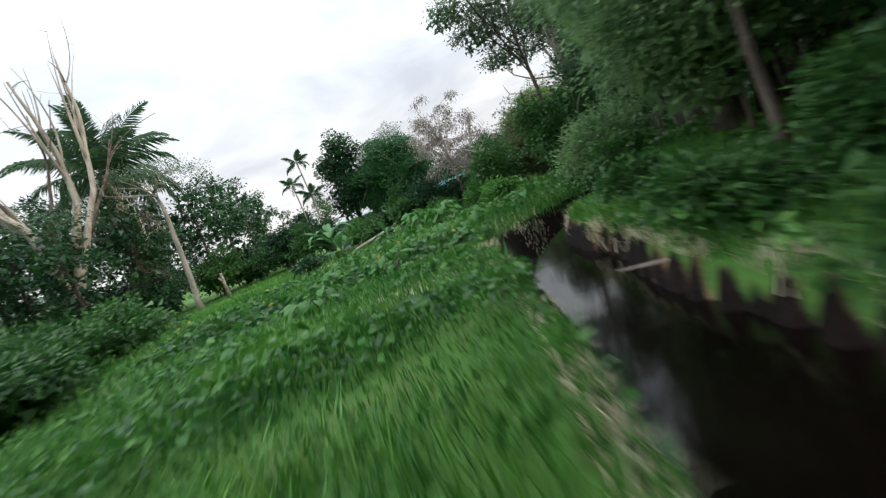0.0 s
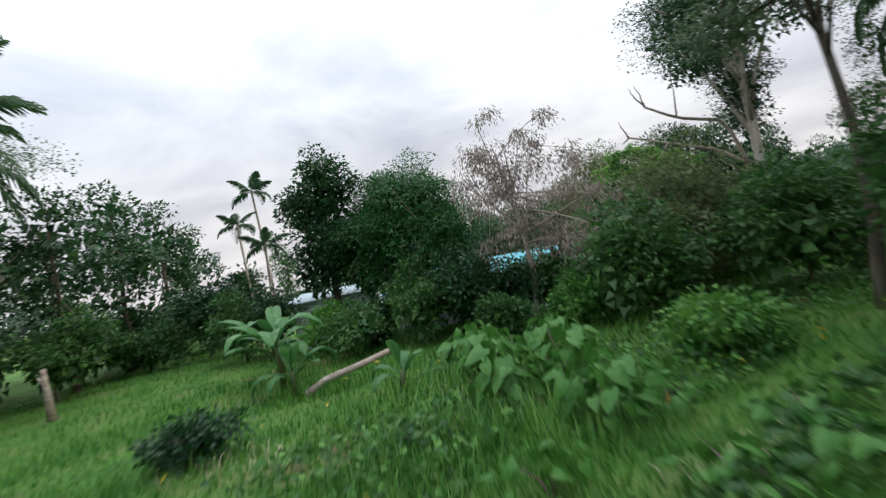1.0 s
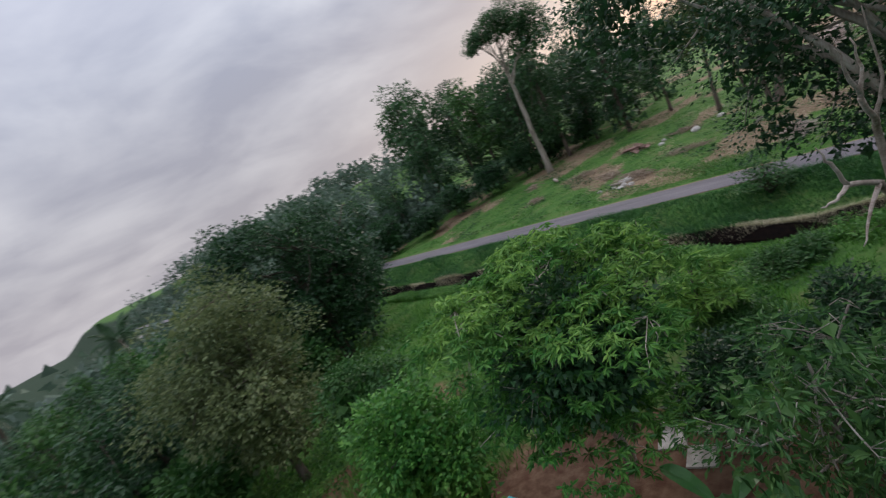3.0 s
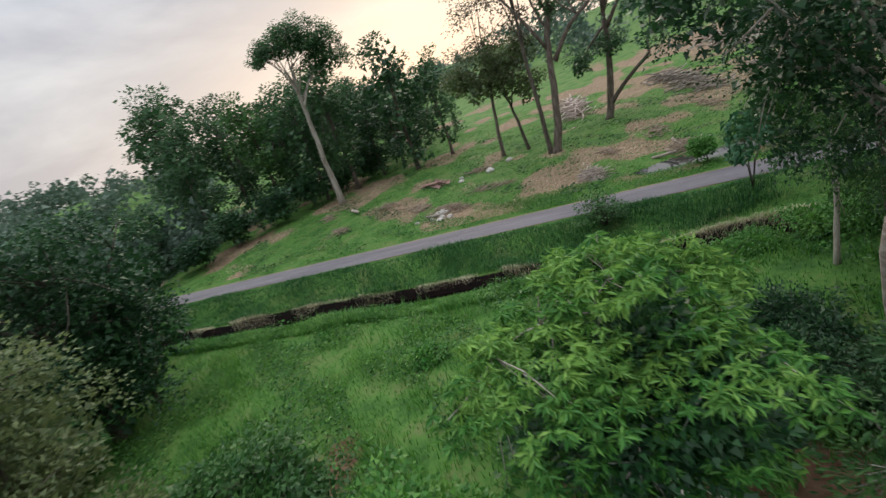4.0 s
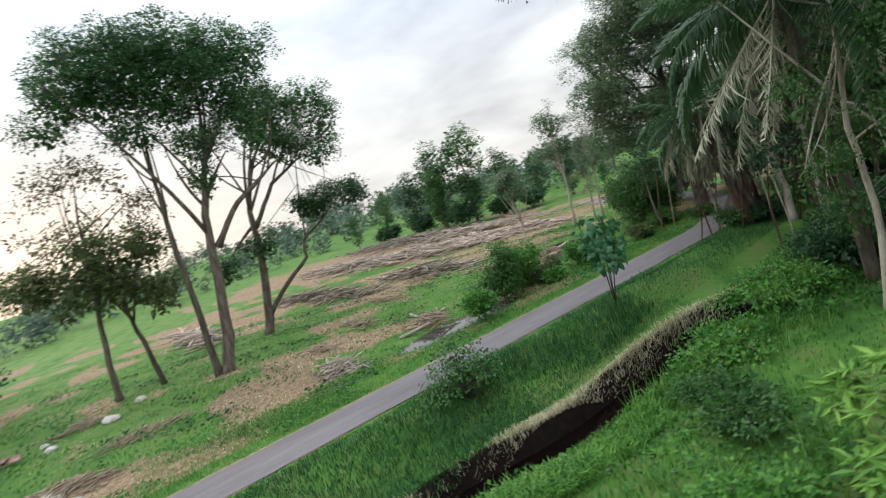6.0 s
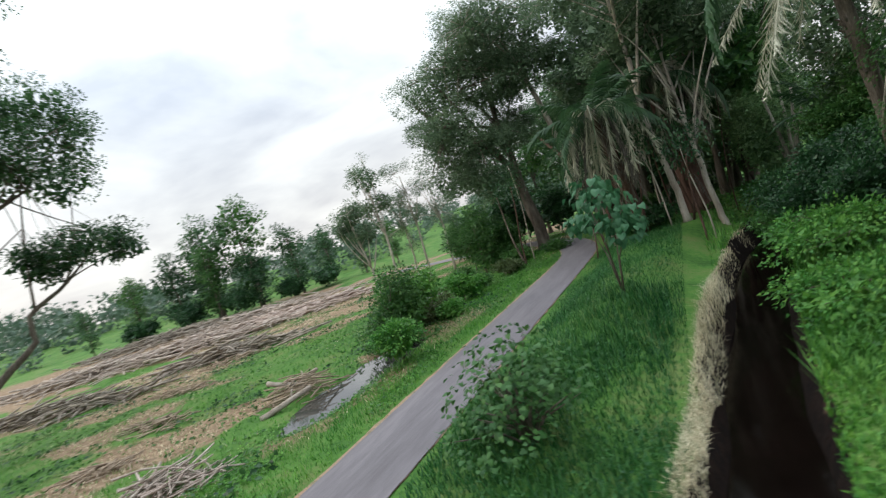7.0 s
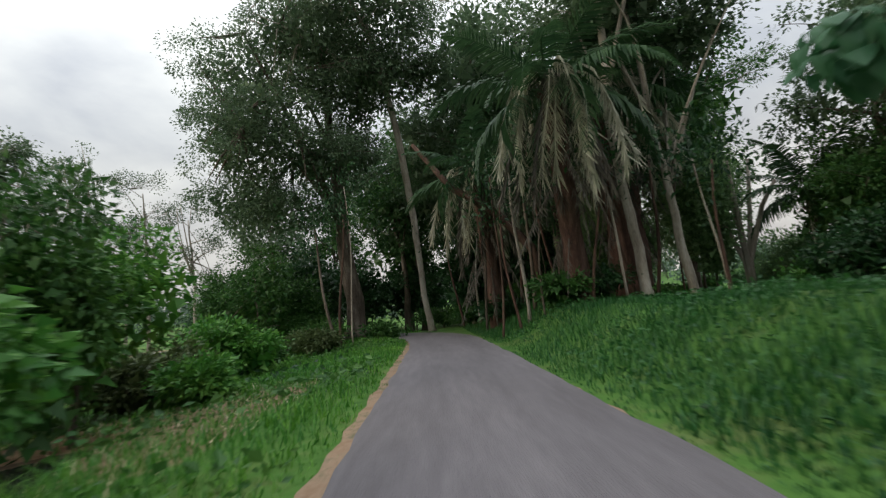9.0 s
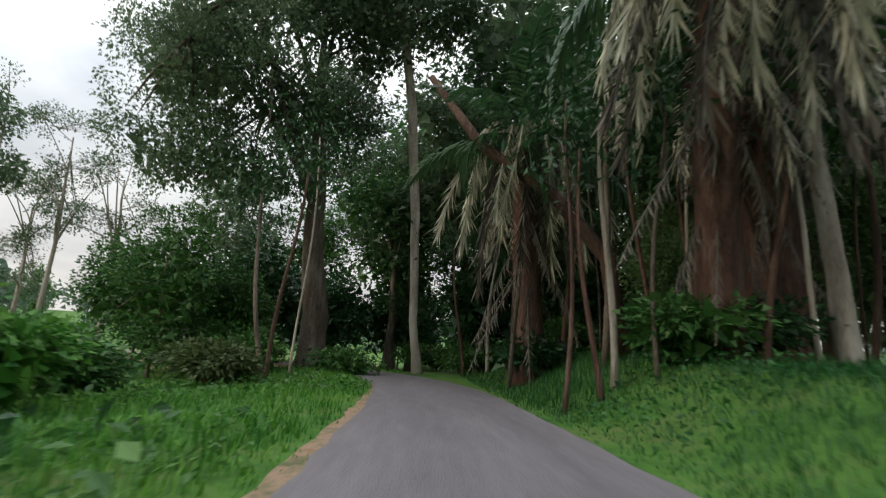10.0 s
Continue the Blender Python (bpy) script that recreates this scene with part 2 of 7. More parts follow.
BANANA = leaf_mat("banana_leaf", (0.040, 0.125, 0.035), (0.085, 0.185, 0.060), var=0.2, rough=0.35)
YELLOW = leaf_mat("yellowed_leaf", (0.45, 0.30, 0.04), (0.62, 0.46, 0.07), var=0.2)
ROOF_BLUE = material("turquoise_roof_sheet", ((0.03, 0.30, 0.36), (0.05, 0.40, 0.46), (0.14, 0.50, 0.54)), scale=0.8, rough=0.45, bump=0.1, bump_scale=8, spec=0.5, stretch=(1, 3, 1))
ROOF_PALE = material("faded_aqua_sheet", ((0.30, 0.44, 0.46), (0.42, 0.54, 0.55), (0.52, 0.62, 0.62)), scale=0.8, rough=0.5, bump=0.1, bump_scale=8, spec=0.4)
PLASTER = material("grey_plaster", ((0.30, 0.31, 0.33), (0.42, 0.43, 0.45), (0.52, 0.53, 0.55)), scale=0.8, bump=0.15, bump_scale=25)
PALE_BLUE = material("pale_blue_plaster", ((0.60, 0.64, 0.70), (0.70, 0.73, 0.78), (0.76, 0.78, 0.82)), scale=0.9, bump=0.15, bump_scale=25)
FASCIA = material("white_painted_board", ((0.62, 0.62, 0.6), (0.75, 0.75, 0.74)), scale=2, bump=0.1)
GLASS_DARK = material("dark_window_glass", ((0.01, 0.012, 0.014), (0.02, 0.022, 0.024)), scale=1, rough=0.08, bump=0, spec=0.6)
BOARD = material("weathered_brown_board", ((0.13, 0.07, 0.05), (0.22, 0.13, 0.10), (0.31, 0.22, 0.18)), scale=2.5, bump=0.3, stretch=(0.4, 3, 3), random_v=0.3)
STONE = material("pale_stone", ((0.30, 0.27, 0.23), (0.45, 0.42, 0.38), (0.58, 0.55, 0.50)), scale=3, bump=0.4, random_v=0.2)

# ---- mesh tools ----
rng = np.random.default_rng(7)


def mesh_from(name, v, quads=None, tris=None, mat=None, smooth=False):
    """A mesh from arrays of vertices, four-sided and three-sided faces."""
    me = bpy.data.meshes.new(name)
    v = np.asarray(v, np.float32)
    q = np.zeros((0, 4), np.int32) if quads is None else np.asarray(quads, np.int32)
    t = np.zeros((0, 3), np.int32) if tris is None else np.asarray(tris, np.int32)
    me.vertices.add(len(v))
    me.vertices.foreach_set("co", v.ravel())
    me.loops.add(q.size + t.size)
    me.loops.foreach_set("vertex_index", np.concatenate([q.ravel(), t.ravel()]).astype(np.int32))
    me.polygons.add(len(q) + len(t))
    me.polygons.foreach_set("loop_start", np.concatenate([np.arange(len(q)) * 4, q.size + np.arange(len(t)) * 3]).astype(np.int32))
    me.polygons.foreach_set("use_smooth", np.full(len(q) + len(t), smooth))
    me.update(calc_edges=True)
    if mat:
        me.materials.append(mat)
    return me


class Build:
    """Gathers vertices and faces for one mesh."""

    def __init__(self):
        self.v, self.q, self.t, self.n = [], [], [], 0

    def add(self, v, q=None, t=None):
        v = np.asarray(v, float).reshape(-1, 3)
        self.v.append(v)
        if q is not None and len(q):
            self.q.append(np.asarray(q) + self.n)
        if t is not None and len(t):
            self.t.append(np.asarray(t) + self.n)
        self.n += len(v)

    def tube(self, pts, radii, sides=7, wobble=0.0):
        pts, radii = np.asarray(pts, float), np.asarray(radii, float)
        k = len(pts)
        d = np.gradient(pts, axis=0)
        d /= np.linalg.norm(d, axis=1, keepdims=True) + 1e-9
        ref = np.array([1.0, 0.2, 0.1]) if abs(d[:, 0]).mean() < 0.8 else np.array([0.1, 1.0, 0.2])
        a = np.cross(d, ref)
        a /= np.linalg.norm(a, axis=1, keepdims=True) + 1e-9
        b = np.cross(d, a)
        th = np.arange(sides) * 2 * np.pi / sides
        rr = radii[:, None] * (1 + wobble * rng.uniform(-1, 1, (k, sides)))
        v = pts[:, None, :] + rr[..., None] * (a[:, None, :] * np.cos(th)[None, :, None] + b[:, None, :] * np.sin(th)[None, :, None])
        i, j = np.meshgrid(np.arange(k - 1), np.arange(sides), indexing="ij")
        jn = (j + 1) % sides
        q = np.stack([i * sides + j, i * sides + jn, (i + 1) * sides + jn, (i + 1) * sides + j], -1).reshape(-1, 4)
        n0 = k * sides
        caps = [(n0, (s + 1) % sides, s) for s in range(sides)] + [(n0 + 1, (k - 1) * sides + s, (k - 1) * sides + (s + 1) % sides) for s in range(sides)]
        self.add(np.concatenate([v.reshape(-1, 3), pts[:1], pts[-1:]]), q, caps)

    def leaves(self, p, d, size, width=0.45, fold=0.12):
        """Pointed leaves: at p, towards d, with lengths size."""
        p, d, size = np.asarray(p, float), np.asarray(d, float), np.asarray(size, float)
        n = len(p)
        d = d / (np.linalg.norm(d, axis=1, keepdims=True) + 1e-9)
        s = np.cross(d, rng.normal(size=(n, 3)) + np.array([0, 0, 1.2]))
        s /= np.linalg.norm(s, axis=1, keepdims=True) + 1e-9
        u = np.cross(s, d)
        L = size[:, None]
        m = p + d * L * 0.5 + u * L * fold
        v = np.stack([p, m + s * L * width * 0.5 - u * L * fold * 0.6, p + d * L - u * L * fold * 0.5, m - s * L * width * 0.5 - u * L * fold * 0.6], 1)
        self.add(v.reshape(-1, 3), np.arange(n * 4).reshape(-1, 4))

    def leaflets(self, p, d, size, width=0.45):
        """Small leaves of one face each."""
        p, d, size = np.asarray(p, float), np.asarray(d, float), np.asarray(size, float)
        d = d / (np.linalg.norm(d, axis=1, keepdims=True) + 1e-9)
        s = np.cross(d, rng.normal(size=(len(p), 3)) + np.array([0, 0, 1.2]))
        s /= np.linalg.norm(s, axis=1, keepdims=True) + 1e-9
        L = size[:, None]
        m = p + d * L * 0.3
        v = np.stack([m - s * L * width * 0.55, m + s * L * width * 0.55, p + d * L], 1)
        self.add(v.reshape(-1, 3), None, np.arange(len(p) * 3).reshape(-1, 3))

    def blades(self, p, h, w, lean, az=None):
        """Grass blades: a bent, tapered blade of a quad and a triangle each."""
        n = len(p)
        az = rng.uniform(0, 2 * np.pi, n) if az is None else az
        dv = np.stack([np.cos(az), np.sin(az), 0 * az], 1)
        sv = np.stack([-np.sin(az), np.cos(az), 0 * az], 1)
        h, w, lean = h[:, None], w[:, None], lean[:, None]
        up = np.array([0, 0, 1.0])
        mid = p + up * h * 0.6 + dv * h * lean * 0.35
        tip = p + up * h * (1.0 - 0.25 * lean) + dv * h * lean
        v = np.stack([p - sv * w / 2, p + sv * w / 2, mid + sv * w * 0.4, mid - sv * w * 0.4, tip], 1).reshape(-1, 3)
        b = np.arange(n)[:, None] * 5
        self.add(v, b + np.array([[0, 1, 2, 3]]), b + np.array([[3, 2, 4]]))

    def spikes(self, p, h, w, lean):
        """Grass seen from afar: one pointed blade each."""
        n = len(p)
        az = rng.uniform(0, 2 * np.pi, n)
        dv = np.stack([np.cos(az), np.sin(az), 0 * az], 1) * (h * lean)[:, None]
        sv = np.stack([-np.sin(az), np.cos(az), 0 * az], 1) * (w / 2)[:, None]
        tip = p + dv
        tip[:, 2] += h
        self.add(np.stack([p - sv, p + sv, tip], 1).reshape(-1, 3), None, np.arange(n * 3).reshape(-1, 3))

    def mesh(self, name, mat, smooth=False):
        return mesh_from(name, np.concatenate(self.v), np.concatenate(self.q) if self.q else None, np.concatenate(self.t) if self.t else None, mat, smooth)


def part(name, data, parent, label="", m=None):
    ob = new(name, data.mesh(name, None) if isinstance(data, Build) else data)
    ob.parent = parent
    if m is not None:
        ob.matrix_basis = m
    if label:
        ob["label"] = label
    return ob


def thing(name, label, category, loc=(0, 0, 0), rz=0.0, group="", kind="", data=None):
    ob = new(name, data)
    ob.matrix_basis = pose(*loc, 0, 0, rz)
    return tagged(ob, label, category, group, kind)


# ---- the lie of the land ----
DITCH = np.array([(8.0, -260.0), (8.0, -4.0), (8.3, 0.0), (8.75, 5.0), (9.25, 10.0), (10.0, 15.0), (10.8, 21.0), (12.3, 26.5), (16.0, 30.6), (18.2, 33.8), (18.8, 37.0), (18.2, 40.2), (16.3, 43.0), (14.7, 46.0), (13.1, 49.0), (11.4, 52.6), (7.5, 62.0), (6.0, 120.0)])
ROAD = np.array([(0.0, -300.0), (0.0, 29.5), (-0.4, 33.5), (-1.8, 37.0), (-3.9, 41.5), (-8.0, 47.0), (-18.0, 55.0), (-60.0, 75.0)])


def line_distance(x, y, line):
    """How far points lie from a broken line."""
    best = np.full(np.shape(x), 1e9)
    for (x0, y0), (x1, y1) in zip(line[:-1], line[1:]):
        dx, dy = x1 - x0, y1 - y0
        s = np.clip(((x - x0) * dx + (y - y0) * dy) / (dx * dx + dy * dy), 0, 1)
        best = np.minimum(best, np.hypot(x - x0 - s * dx, y - y0 - s * dy))
    return best


def smooth_step(a, b, x):
    t = np.clip((x - a) / (b - a), 0, 1)
    return t * t * (3 - 2 * t)


def wave(x, y, s, k):
    return np.sin(x / s + k) * np.cos(y / s * 1.13 - k * 1.7) + 0.5 * np.sin(x / s * 2.3 - y / s * 1.9 + k * 3)


def dry_patch(x, y):
    """Where the field's ground is bare: uneven patches."""
    slash = 0.55 * smooth_step(-22, -34, x) * smooth_step(-4, 8, y) * smooth_step(90, 60, y)
    return slash + 0.8 * wave(x, y, 4.3, 2.0) + 0.6 * wave(y, x, 9.7, 5.0) + 0.5 * wave(x + y, x - y, 3.1, 1.0)


POND = (-6.6, 10.6)


def height(x, y):
    """The ground's height at x, y."""
    x, y = np.asarray(x, float), np.asarray(y, float)
    dr, dd = line_distance(x, y, ROAD), line_distance(x, y, DITCH)
    off = smooth_step(1.7, 5.0, dr)
    h = off * (0.10 * wave(x, y, 5.0, 1.0) + 0.05 * wave(x, y, 1.7, 4.0))
    h = h - 0.35 * smooth_step(2.0, 9.0, dr) * (x < 0)
    # grassy bank beside the road where the grove begins
    h = h + 0.95 * smooth_step(2.0, 5.0, x) * smooth_step(3, 14, y) * smooth_step(46, 36, y) * smooth_step(26, 16, x) * smooth_step(1.6, 4.0, dd)
    h = h + 0.12 * smooth_step(2.0, 3.2, x) * smooth_step(5.6, 4.4, x)
    # low ground along the ditch
    h = h - 0.75 * smooth_step(2.4, 6.2, x) * smooth_step(26, 10, x) * smooth_step(14, 3, y)
    # hills far off
    r = np.hypot(x, y)
    fall = smooth_step(-60, 20, x) * smooth_step(-20, -80, y)
    h = h - 26 * fall * smooth_step(60, 300, r)
    h = h + (1 - fall) * (7.0 * smooth_step(70, 260, r) + 5 * smooth_step(150, 420, r) * (1 + 0.6 * wave(x, y, 140.0, 2.0)))
    h = h + 2.2 * smooth_step(40, 110, -x) * smooth_step(-60, 40, y)
    # pond beside the road
    px, py = (x - POND[0]) / 1.6, (y - POND[1]) / 4.9
    h = h - 0.75 * smooth_step(1.25, 0.75, np.hypot(px, py) + 0.12 * wave(x, y, 1.3, 2.0))
    px, py = (x + 15.5) / 3.5, (y - 31) / 3.5
    h = h - 0.8 * smooth_step(1.2, 0.8, np.hypot(px * 1.5, py) + 0.22 * wave(x, y, 1.4, 2.0) + 0.1 * wave(x, y, 0.6, 1.0))
    # ditch
    dn = dd * (1 + 0.1 * smooth_step(18, 8, y) + 0.3 * smooth_step(39, 45, y)) + 0.22 * wave(x, y, 2.1, 5.0)
    h = h - 1.5 * smooth_step(1.35, 0.75, dn)
    return h


def on_ground(x, y, dz=0.0):
    return (x, y, float(height(x, y)) + dz)


def axis_steps(parts):
    out = []
    for a, b, s in parts:
        out.extend(np.arange(a, b - 1e-6, s).tolist())
    out.append(parts[-1][1])
    return np.array(out)


xs = axis_steps([(-1500, -300, 100), (-300, -90, 10), (-90, -20, 1.5), (-20, -1.4, 0.45), (-1.4, 1.4, 0.7), (1.4, 5.8, 0.55), (5.8, 20.5, 0.3), (20.5, 60, 0.9), (60, 120, 5), (120, 300, 15), (300, 1500, 100)])
ys = axis_steps([(-1500, -300, 100), (-300, -80, 10), (-80, -30, 1.5), (-30, 62, 0.6), (62, 110, 2), (110, 300, 12), (300, 1500, 100)])
gx, gy = np.meshgrid(xs, ys)
gz = height(gx, gy)
nx, ny = len(xs), len(ys)
ii, jj = np.meshgrid(np.arange(ny - 1), np.arange(nx - 1), indexing="ij")
gq = np.stack([ii * nx + jj, ii * nx + jj + 1, (ii + 1) * nx + jj + 1, (ii + 1) * nx + jj], -1).reshape(-1, 4)
ground_mesh = mesh_from("ground", np.stack([gx, gy, gz], -1).reshape(-1, 3), gq, None, GROUND, True)
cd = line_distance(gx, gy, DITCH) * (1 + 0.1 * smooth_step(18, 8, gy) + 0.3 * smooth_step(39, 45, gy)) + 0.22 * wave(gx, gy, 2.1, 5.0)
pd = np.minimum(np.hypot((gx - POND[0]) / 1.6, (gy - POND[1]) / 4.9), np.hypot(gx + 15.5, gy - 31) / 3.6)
shaded_mud = np.maximum(smooth_step(1.75, 1.15, cd), smooth_step(1.15, 0.9, pd))
earth = np.maximum(smooth_step(1.6, 1.2, cd), smooth_step(8.5, 5.5, np.hypot(gx - 31, (gy - 6) * 0.8)))
earth = np.maximum(earth, 0.8 * smooth_step(3.0, 1.0, np.hypot((gx - 30) * 0.25, gy + 9)))
dry = 0.9 * smooth_step(-0.25, 0.9, dry_patch(gx, gy)) * (gx < -3) * smooth_step(120, 80, np.hypot(gx, gy)) + 0.5 * smooth_step(0.7, 1.2, wave(gx, gy, 3.1, 0.7)) * (gx > 18) * (gx < 46) * (gy < 42) * (gy > -4)
dry = np.maximum(dry, 0.8 * smooth_step(14, 9, np.abs((gx + 58) * -0.45 + (gy - 40) * 0.9)) * smooth_step(-26, -34, gx) * smooth_step(-105, -90, gx))
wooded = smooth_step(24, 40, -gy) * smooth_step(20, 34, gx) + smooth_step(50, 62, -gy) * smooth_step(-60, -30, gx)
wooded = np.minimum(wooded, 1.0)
for nm, val in (("shaded_mud", shaded_mud), ("earth", earth), ("dry", dry), ("wooded", wooded)):
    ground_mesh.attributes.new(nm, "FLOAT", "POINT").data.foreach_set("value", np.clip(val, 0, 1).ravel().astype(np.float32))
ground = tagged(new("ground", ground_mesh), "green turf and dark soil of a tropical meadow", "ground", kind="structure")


def strip(line, half_left, half_right, z, step=0.6, jitter=0.0, crown=0.0, y_range=(-300, 90), cols=7):
    """A strip along the road's line."""
    seg = np.hypot(*np.diff(line, axis=0).T)
    s = np.concatenate([[0], np.cumsum(seg)])
    k = np.arange(0, s[-1], step)
    px, py = np.interp(k, s, line[:, 0]), np.interp(k, s, line[:, 1])
    for _ in range(6):
        px[3:-3] = (px[:-6] + px[6:] + px[3:-3]) / 3
        py[3:-3] = (py[:-6] + py[6:] + py[3:-3]) / 3
    dx, dy = np.gradient(px), np.gradient(py)
    ln = np.hypot(dx, dy)
    rx, ry = dy / ln, -dx / ln
    u = np.linspace(-1, 1, cols)
    jl, jr = jitter * rng.uniform(-1, 1, len(k)), jitter * rng.uniform(-1, 1, len(k))
    w = np.where(u[None] < 0, u[None] * (half_left + jl[:, None]), u[None] * (half_right + jr[:, None]))
    zz = z + crown * (1 - np.abs(u[None])) + 0 * w
    v = np.stack([px[:, None] + rx[:, None] * w, py[:, None] + ry[:, None] * w, zz], -1)
    i, j = np.meshgrid(np.arange(len(k) - 1), np.arange(cols - 1), indexing="ij")
    q = np.stack([i * cols + j, i * cols + j + 1, (i + 1) * cols + j + 1, (i + 1) * cols + j], -1).reshape(-1, 4)
    return v.reshape(-1, 3), q


v, q = strip(ROAD, 1.6, 1.42, 0.022, step=0.5, jitter=0.05, crown=0.012)
tagged(new("road_shoulder", mesh_from("road_shoulder", v, q, None, LATERITE, True)), "orange dusty laterite edge of the lane", "road edge", kind="structure")
v, q = strip(ROAD, 1.4, 1.4, 0.05, jitter=0.035, crown=0.035)
tagged(new("road", mesh_from("road", v, q, None, ASPHALT, True)), "narrow worn grey asphalt lane", "road", kind="structure")
# water in the ditch and in the ponds
v, q = strip(DITCH, 1.4, 1.4, -0.9, step=1.2, cols=3)
v[:, 2] = -0.9 - 0.65 * smooth_step(18, 5, v[:, 1]) + 0.36 * smooth_step(24, 32, v[:, 1])
tagged(new("water", mesh_from("water", v, q, None, WATER, True)), "still dark brown water in the ditch", "water", kind="structure")
th = np.arange(28) * 2 * np.pi / 28
for cxp, cyp, ax, ay, zz in ((POND[0], POND[1], 2.1, 6.0, -0.42), (-15.5, 31.0, 4.0, 4.6, -0.70)):
    pv = np.stack([cxp + ax * np.cos(th), cyp + ay * np.sin(th), 0 * th + zz], 1)
    pv = np.concatenate([pv, [[cxp, cyp, zz]]])
    tagged(new("water", mesh_from("pond_water", pv, None, [(28, i, (i + 1) % 28) for i in range(28)], POOL)), "flooded hollow that mirrors the pale sky", "water", kind="structure")

# ---- plants ----


def spread(n, blob, shell=0.55):
    """Random points in an ellipsoid, denser towards its skin."""
    d = rng.normal(size=(n, 3))
    d /= np.linalg.norm(d, axis=1, keepdims=True)
    r = shell + (1 - shell) * rng.random(n) ** 0.7
    r = np.where(rng.random(n) < 0.25, r * rng.random(n), r)
    c, s = np.array(blob[:3], float), np.array(blob[3:6], float)
    return c + d * r[:, None] * s


def crown(blobs, n, leaf, clump=0.55, per=22, droop=0.35, width=0.45, core=0.13, fine=True, whorl=False):
    """Leaves in clumps at twig ends over a core of inner foliage, in one mesh."""
    b = Build()
    if fine:
        n, leaf, per, width = int(n * 1.9), leaf * 0.72, int(per * 1.7), width * 1.05
    put = b.leaflets if fine else b.leaves
    vol = np.array([(bl[3] * bl[4] * bl[5]) ** 0.67 for bl in blobs])
    share = vol / vol.sum()
    ends = []
    for bl, f in zip(blobs, share):
        m = max(4, int(0.66 * n * f / per))
        # rounded boughs over the mass; twig ends sit on their outer skins
        mid, rad = np.array(bl[:3]), np.array(bl[3:6])
        k = int(np.clip(m / 5, 3, 16))
        way = rng.normal(size=(k, 3))
        way /= np.linalg.norm(way, axis=1, keepdims=True)
        way[:, 2] = np.where(way[:, 2] < -0.35, -way[:, 2] * 0.6, way[:, 2])
        lobe = way * rng.uniform(0.55, 0.84, k)[:, None]
        size = rng.uniform(0.34, 0.56, k)
        pick = rng.integers(0, k, m)
        out = rng.normal(size=(m, 3)) + way[pick] * 0.9 + [0, 0, 0.45]
        out /= np.linalg.norm(out, axis=1, keepdims=True)
        c = mid + (lobe[pick] + out * (size[pick] * rng.uniform(0.7, 1.04, m))[:, None]) * rad
        ends.append(c)
        p = np.repeat(c, per, axis=0)
        o = rng.normal(size=p.shape)
        o *= (clump * 1.75 * rng.random(len(p)) ** 0.4 / np.linalg.norm(o, axis=1))[:, None] * np.repeat(rng.uniform(0.6, 1.2, m), per)[:, None] * np.array([1, 1, 0.62])
        out = p - np.array(bl[:3])
        out /= np.linalg.norm(out, axis=1, keepdims=True) + 1e-6
        d = o / clump * 0.9 + out * 0.5 + rng.normal(size=p.shape) * 0.3
        if whorl:
            o = o * 0.12
            d = rng.normal(size=p.shape) * [1, 1, 0.35]
        d[:, 2] -= droop
        put(p + o, d, leaf * 1.28 * rng.uniform(0.65, 1.3, len(p)), width)
        k = int(n * core * f)
        if k:
            d = rng.normal(size=(k, 3))
            d /= np.linalg.norm(d, axis=1, keepdims=True)
            p = np.array(bl[:3]) + d * (rng.random(k) ** 0.4)[:, None] * 0.72 * np.array(bl[3:6])
            put(p, rng.normal(size=(k, 3)) + [0, 0, -droop], leaf * 2.6 * rng.uniform(0.7, 1.3, k), 0.55)
    return b, np.concatenate(ends)


def woody(trunk, ends, limbs=8, twigs=40, r_limb=0.35, fork=0.45):
    """A tapered trunk with limbs to the crown and twigs to some of its clumps."""
    b = Build()
    t = np.array(trunk, float)
    k = np.linspace(0, 1, len(t))
    kk = np.linspace(0, 1, max(8, len(t) * 3))
    pts = np.stack([np.interp(kk, k, t[:, i]) for i in range(3)], 1)
    rad = np.interp(kk, k, t[:, 3])
    pts[1:-1, :2] += rng.normal(scale=0.15 * rad.mean(), size=(len(pts) - 2, 2))
    rad[0] *= 1.35
    b.tube(pts, rad, 9, 0.06)
    if len(ends):
        pick = ends[rng.choice(len(ends), min(limbs, len(ends)), replace=False)]
        knots = []
        for e in pick:
            s = rng.uniform(fork, 0.98)
            o = np.array([np.interp(s, kk, pts[:, i]) for i in range(3)])
            r0 = np.interp(s, kk, rad) * rng.uniform(0.5, 0.75)
            mid = o * 0.5 + e * 0.5 + rng.normal(scale=0.08, size=3) * np.linalg.norm(e - o) + [0, 0, 0.06 * np.linalg.norm(e - o)]
            q1 = np.array([o * (1 - a) ** 2 + 2 * mid * a * (1 - a) + e * a * a for a in np.linspace(0, 1, 7)])
            b.tube(q1, np.linspace(r0, max(0.02, r0 * 0.2), 7), 6, 0.05)
            knots.append(q1[3:])
        knots = np.concatenate(knots)
        for e in ends[rng.choice(len(ends), min(twigs, len(ends)), replace=False)]:
            o = knots[np.argmin(np.linalg.norm(knots - e, axis=1))]
            b.tube(np.array([o, o * 0.45 + e * 0.55 + rng.normal(scale=0.1, size=3), e]), [r_limb * 0.12, r_limb * 0.08, 0.012], 4)
    return b


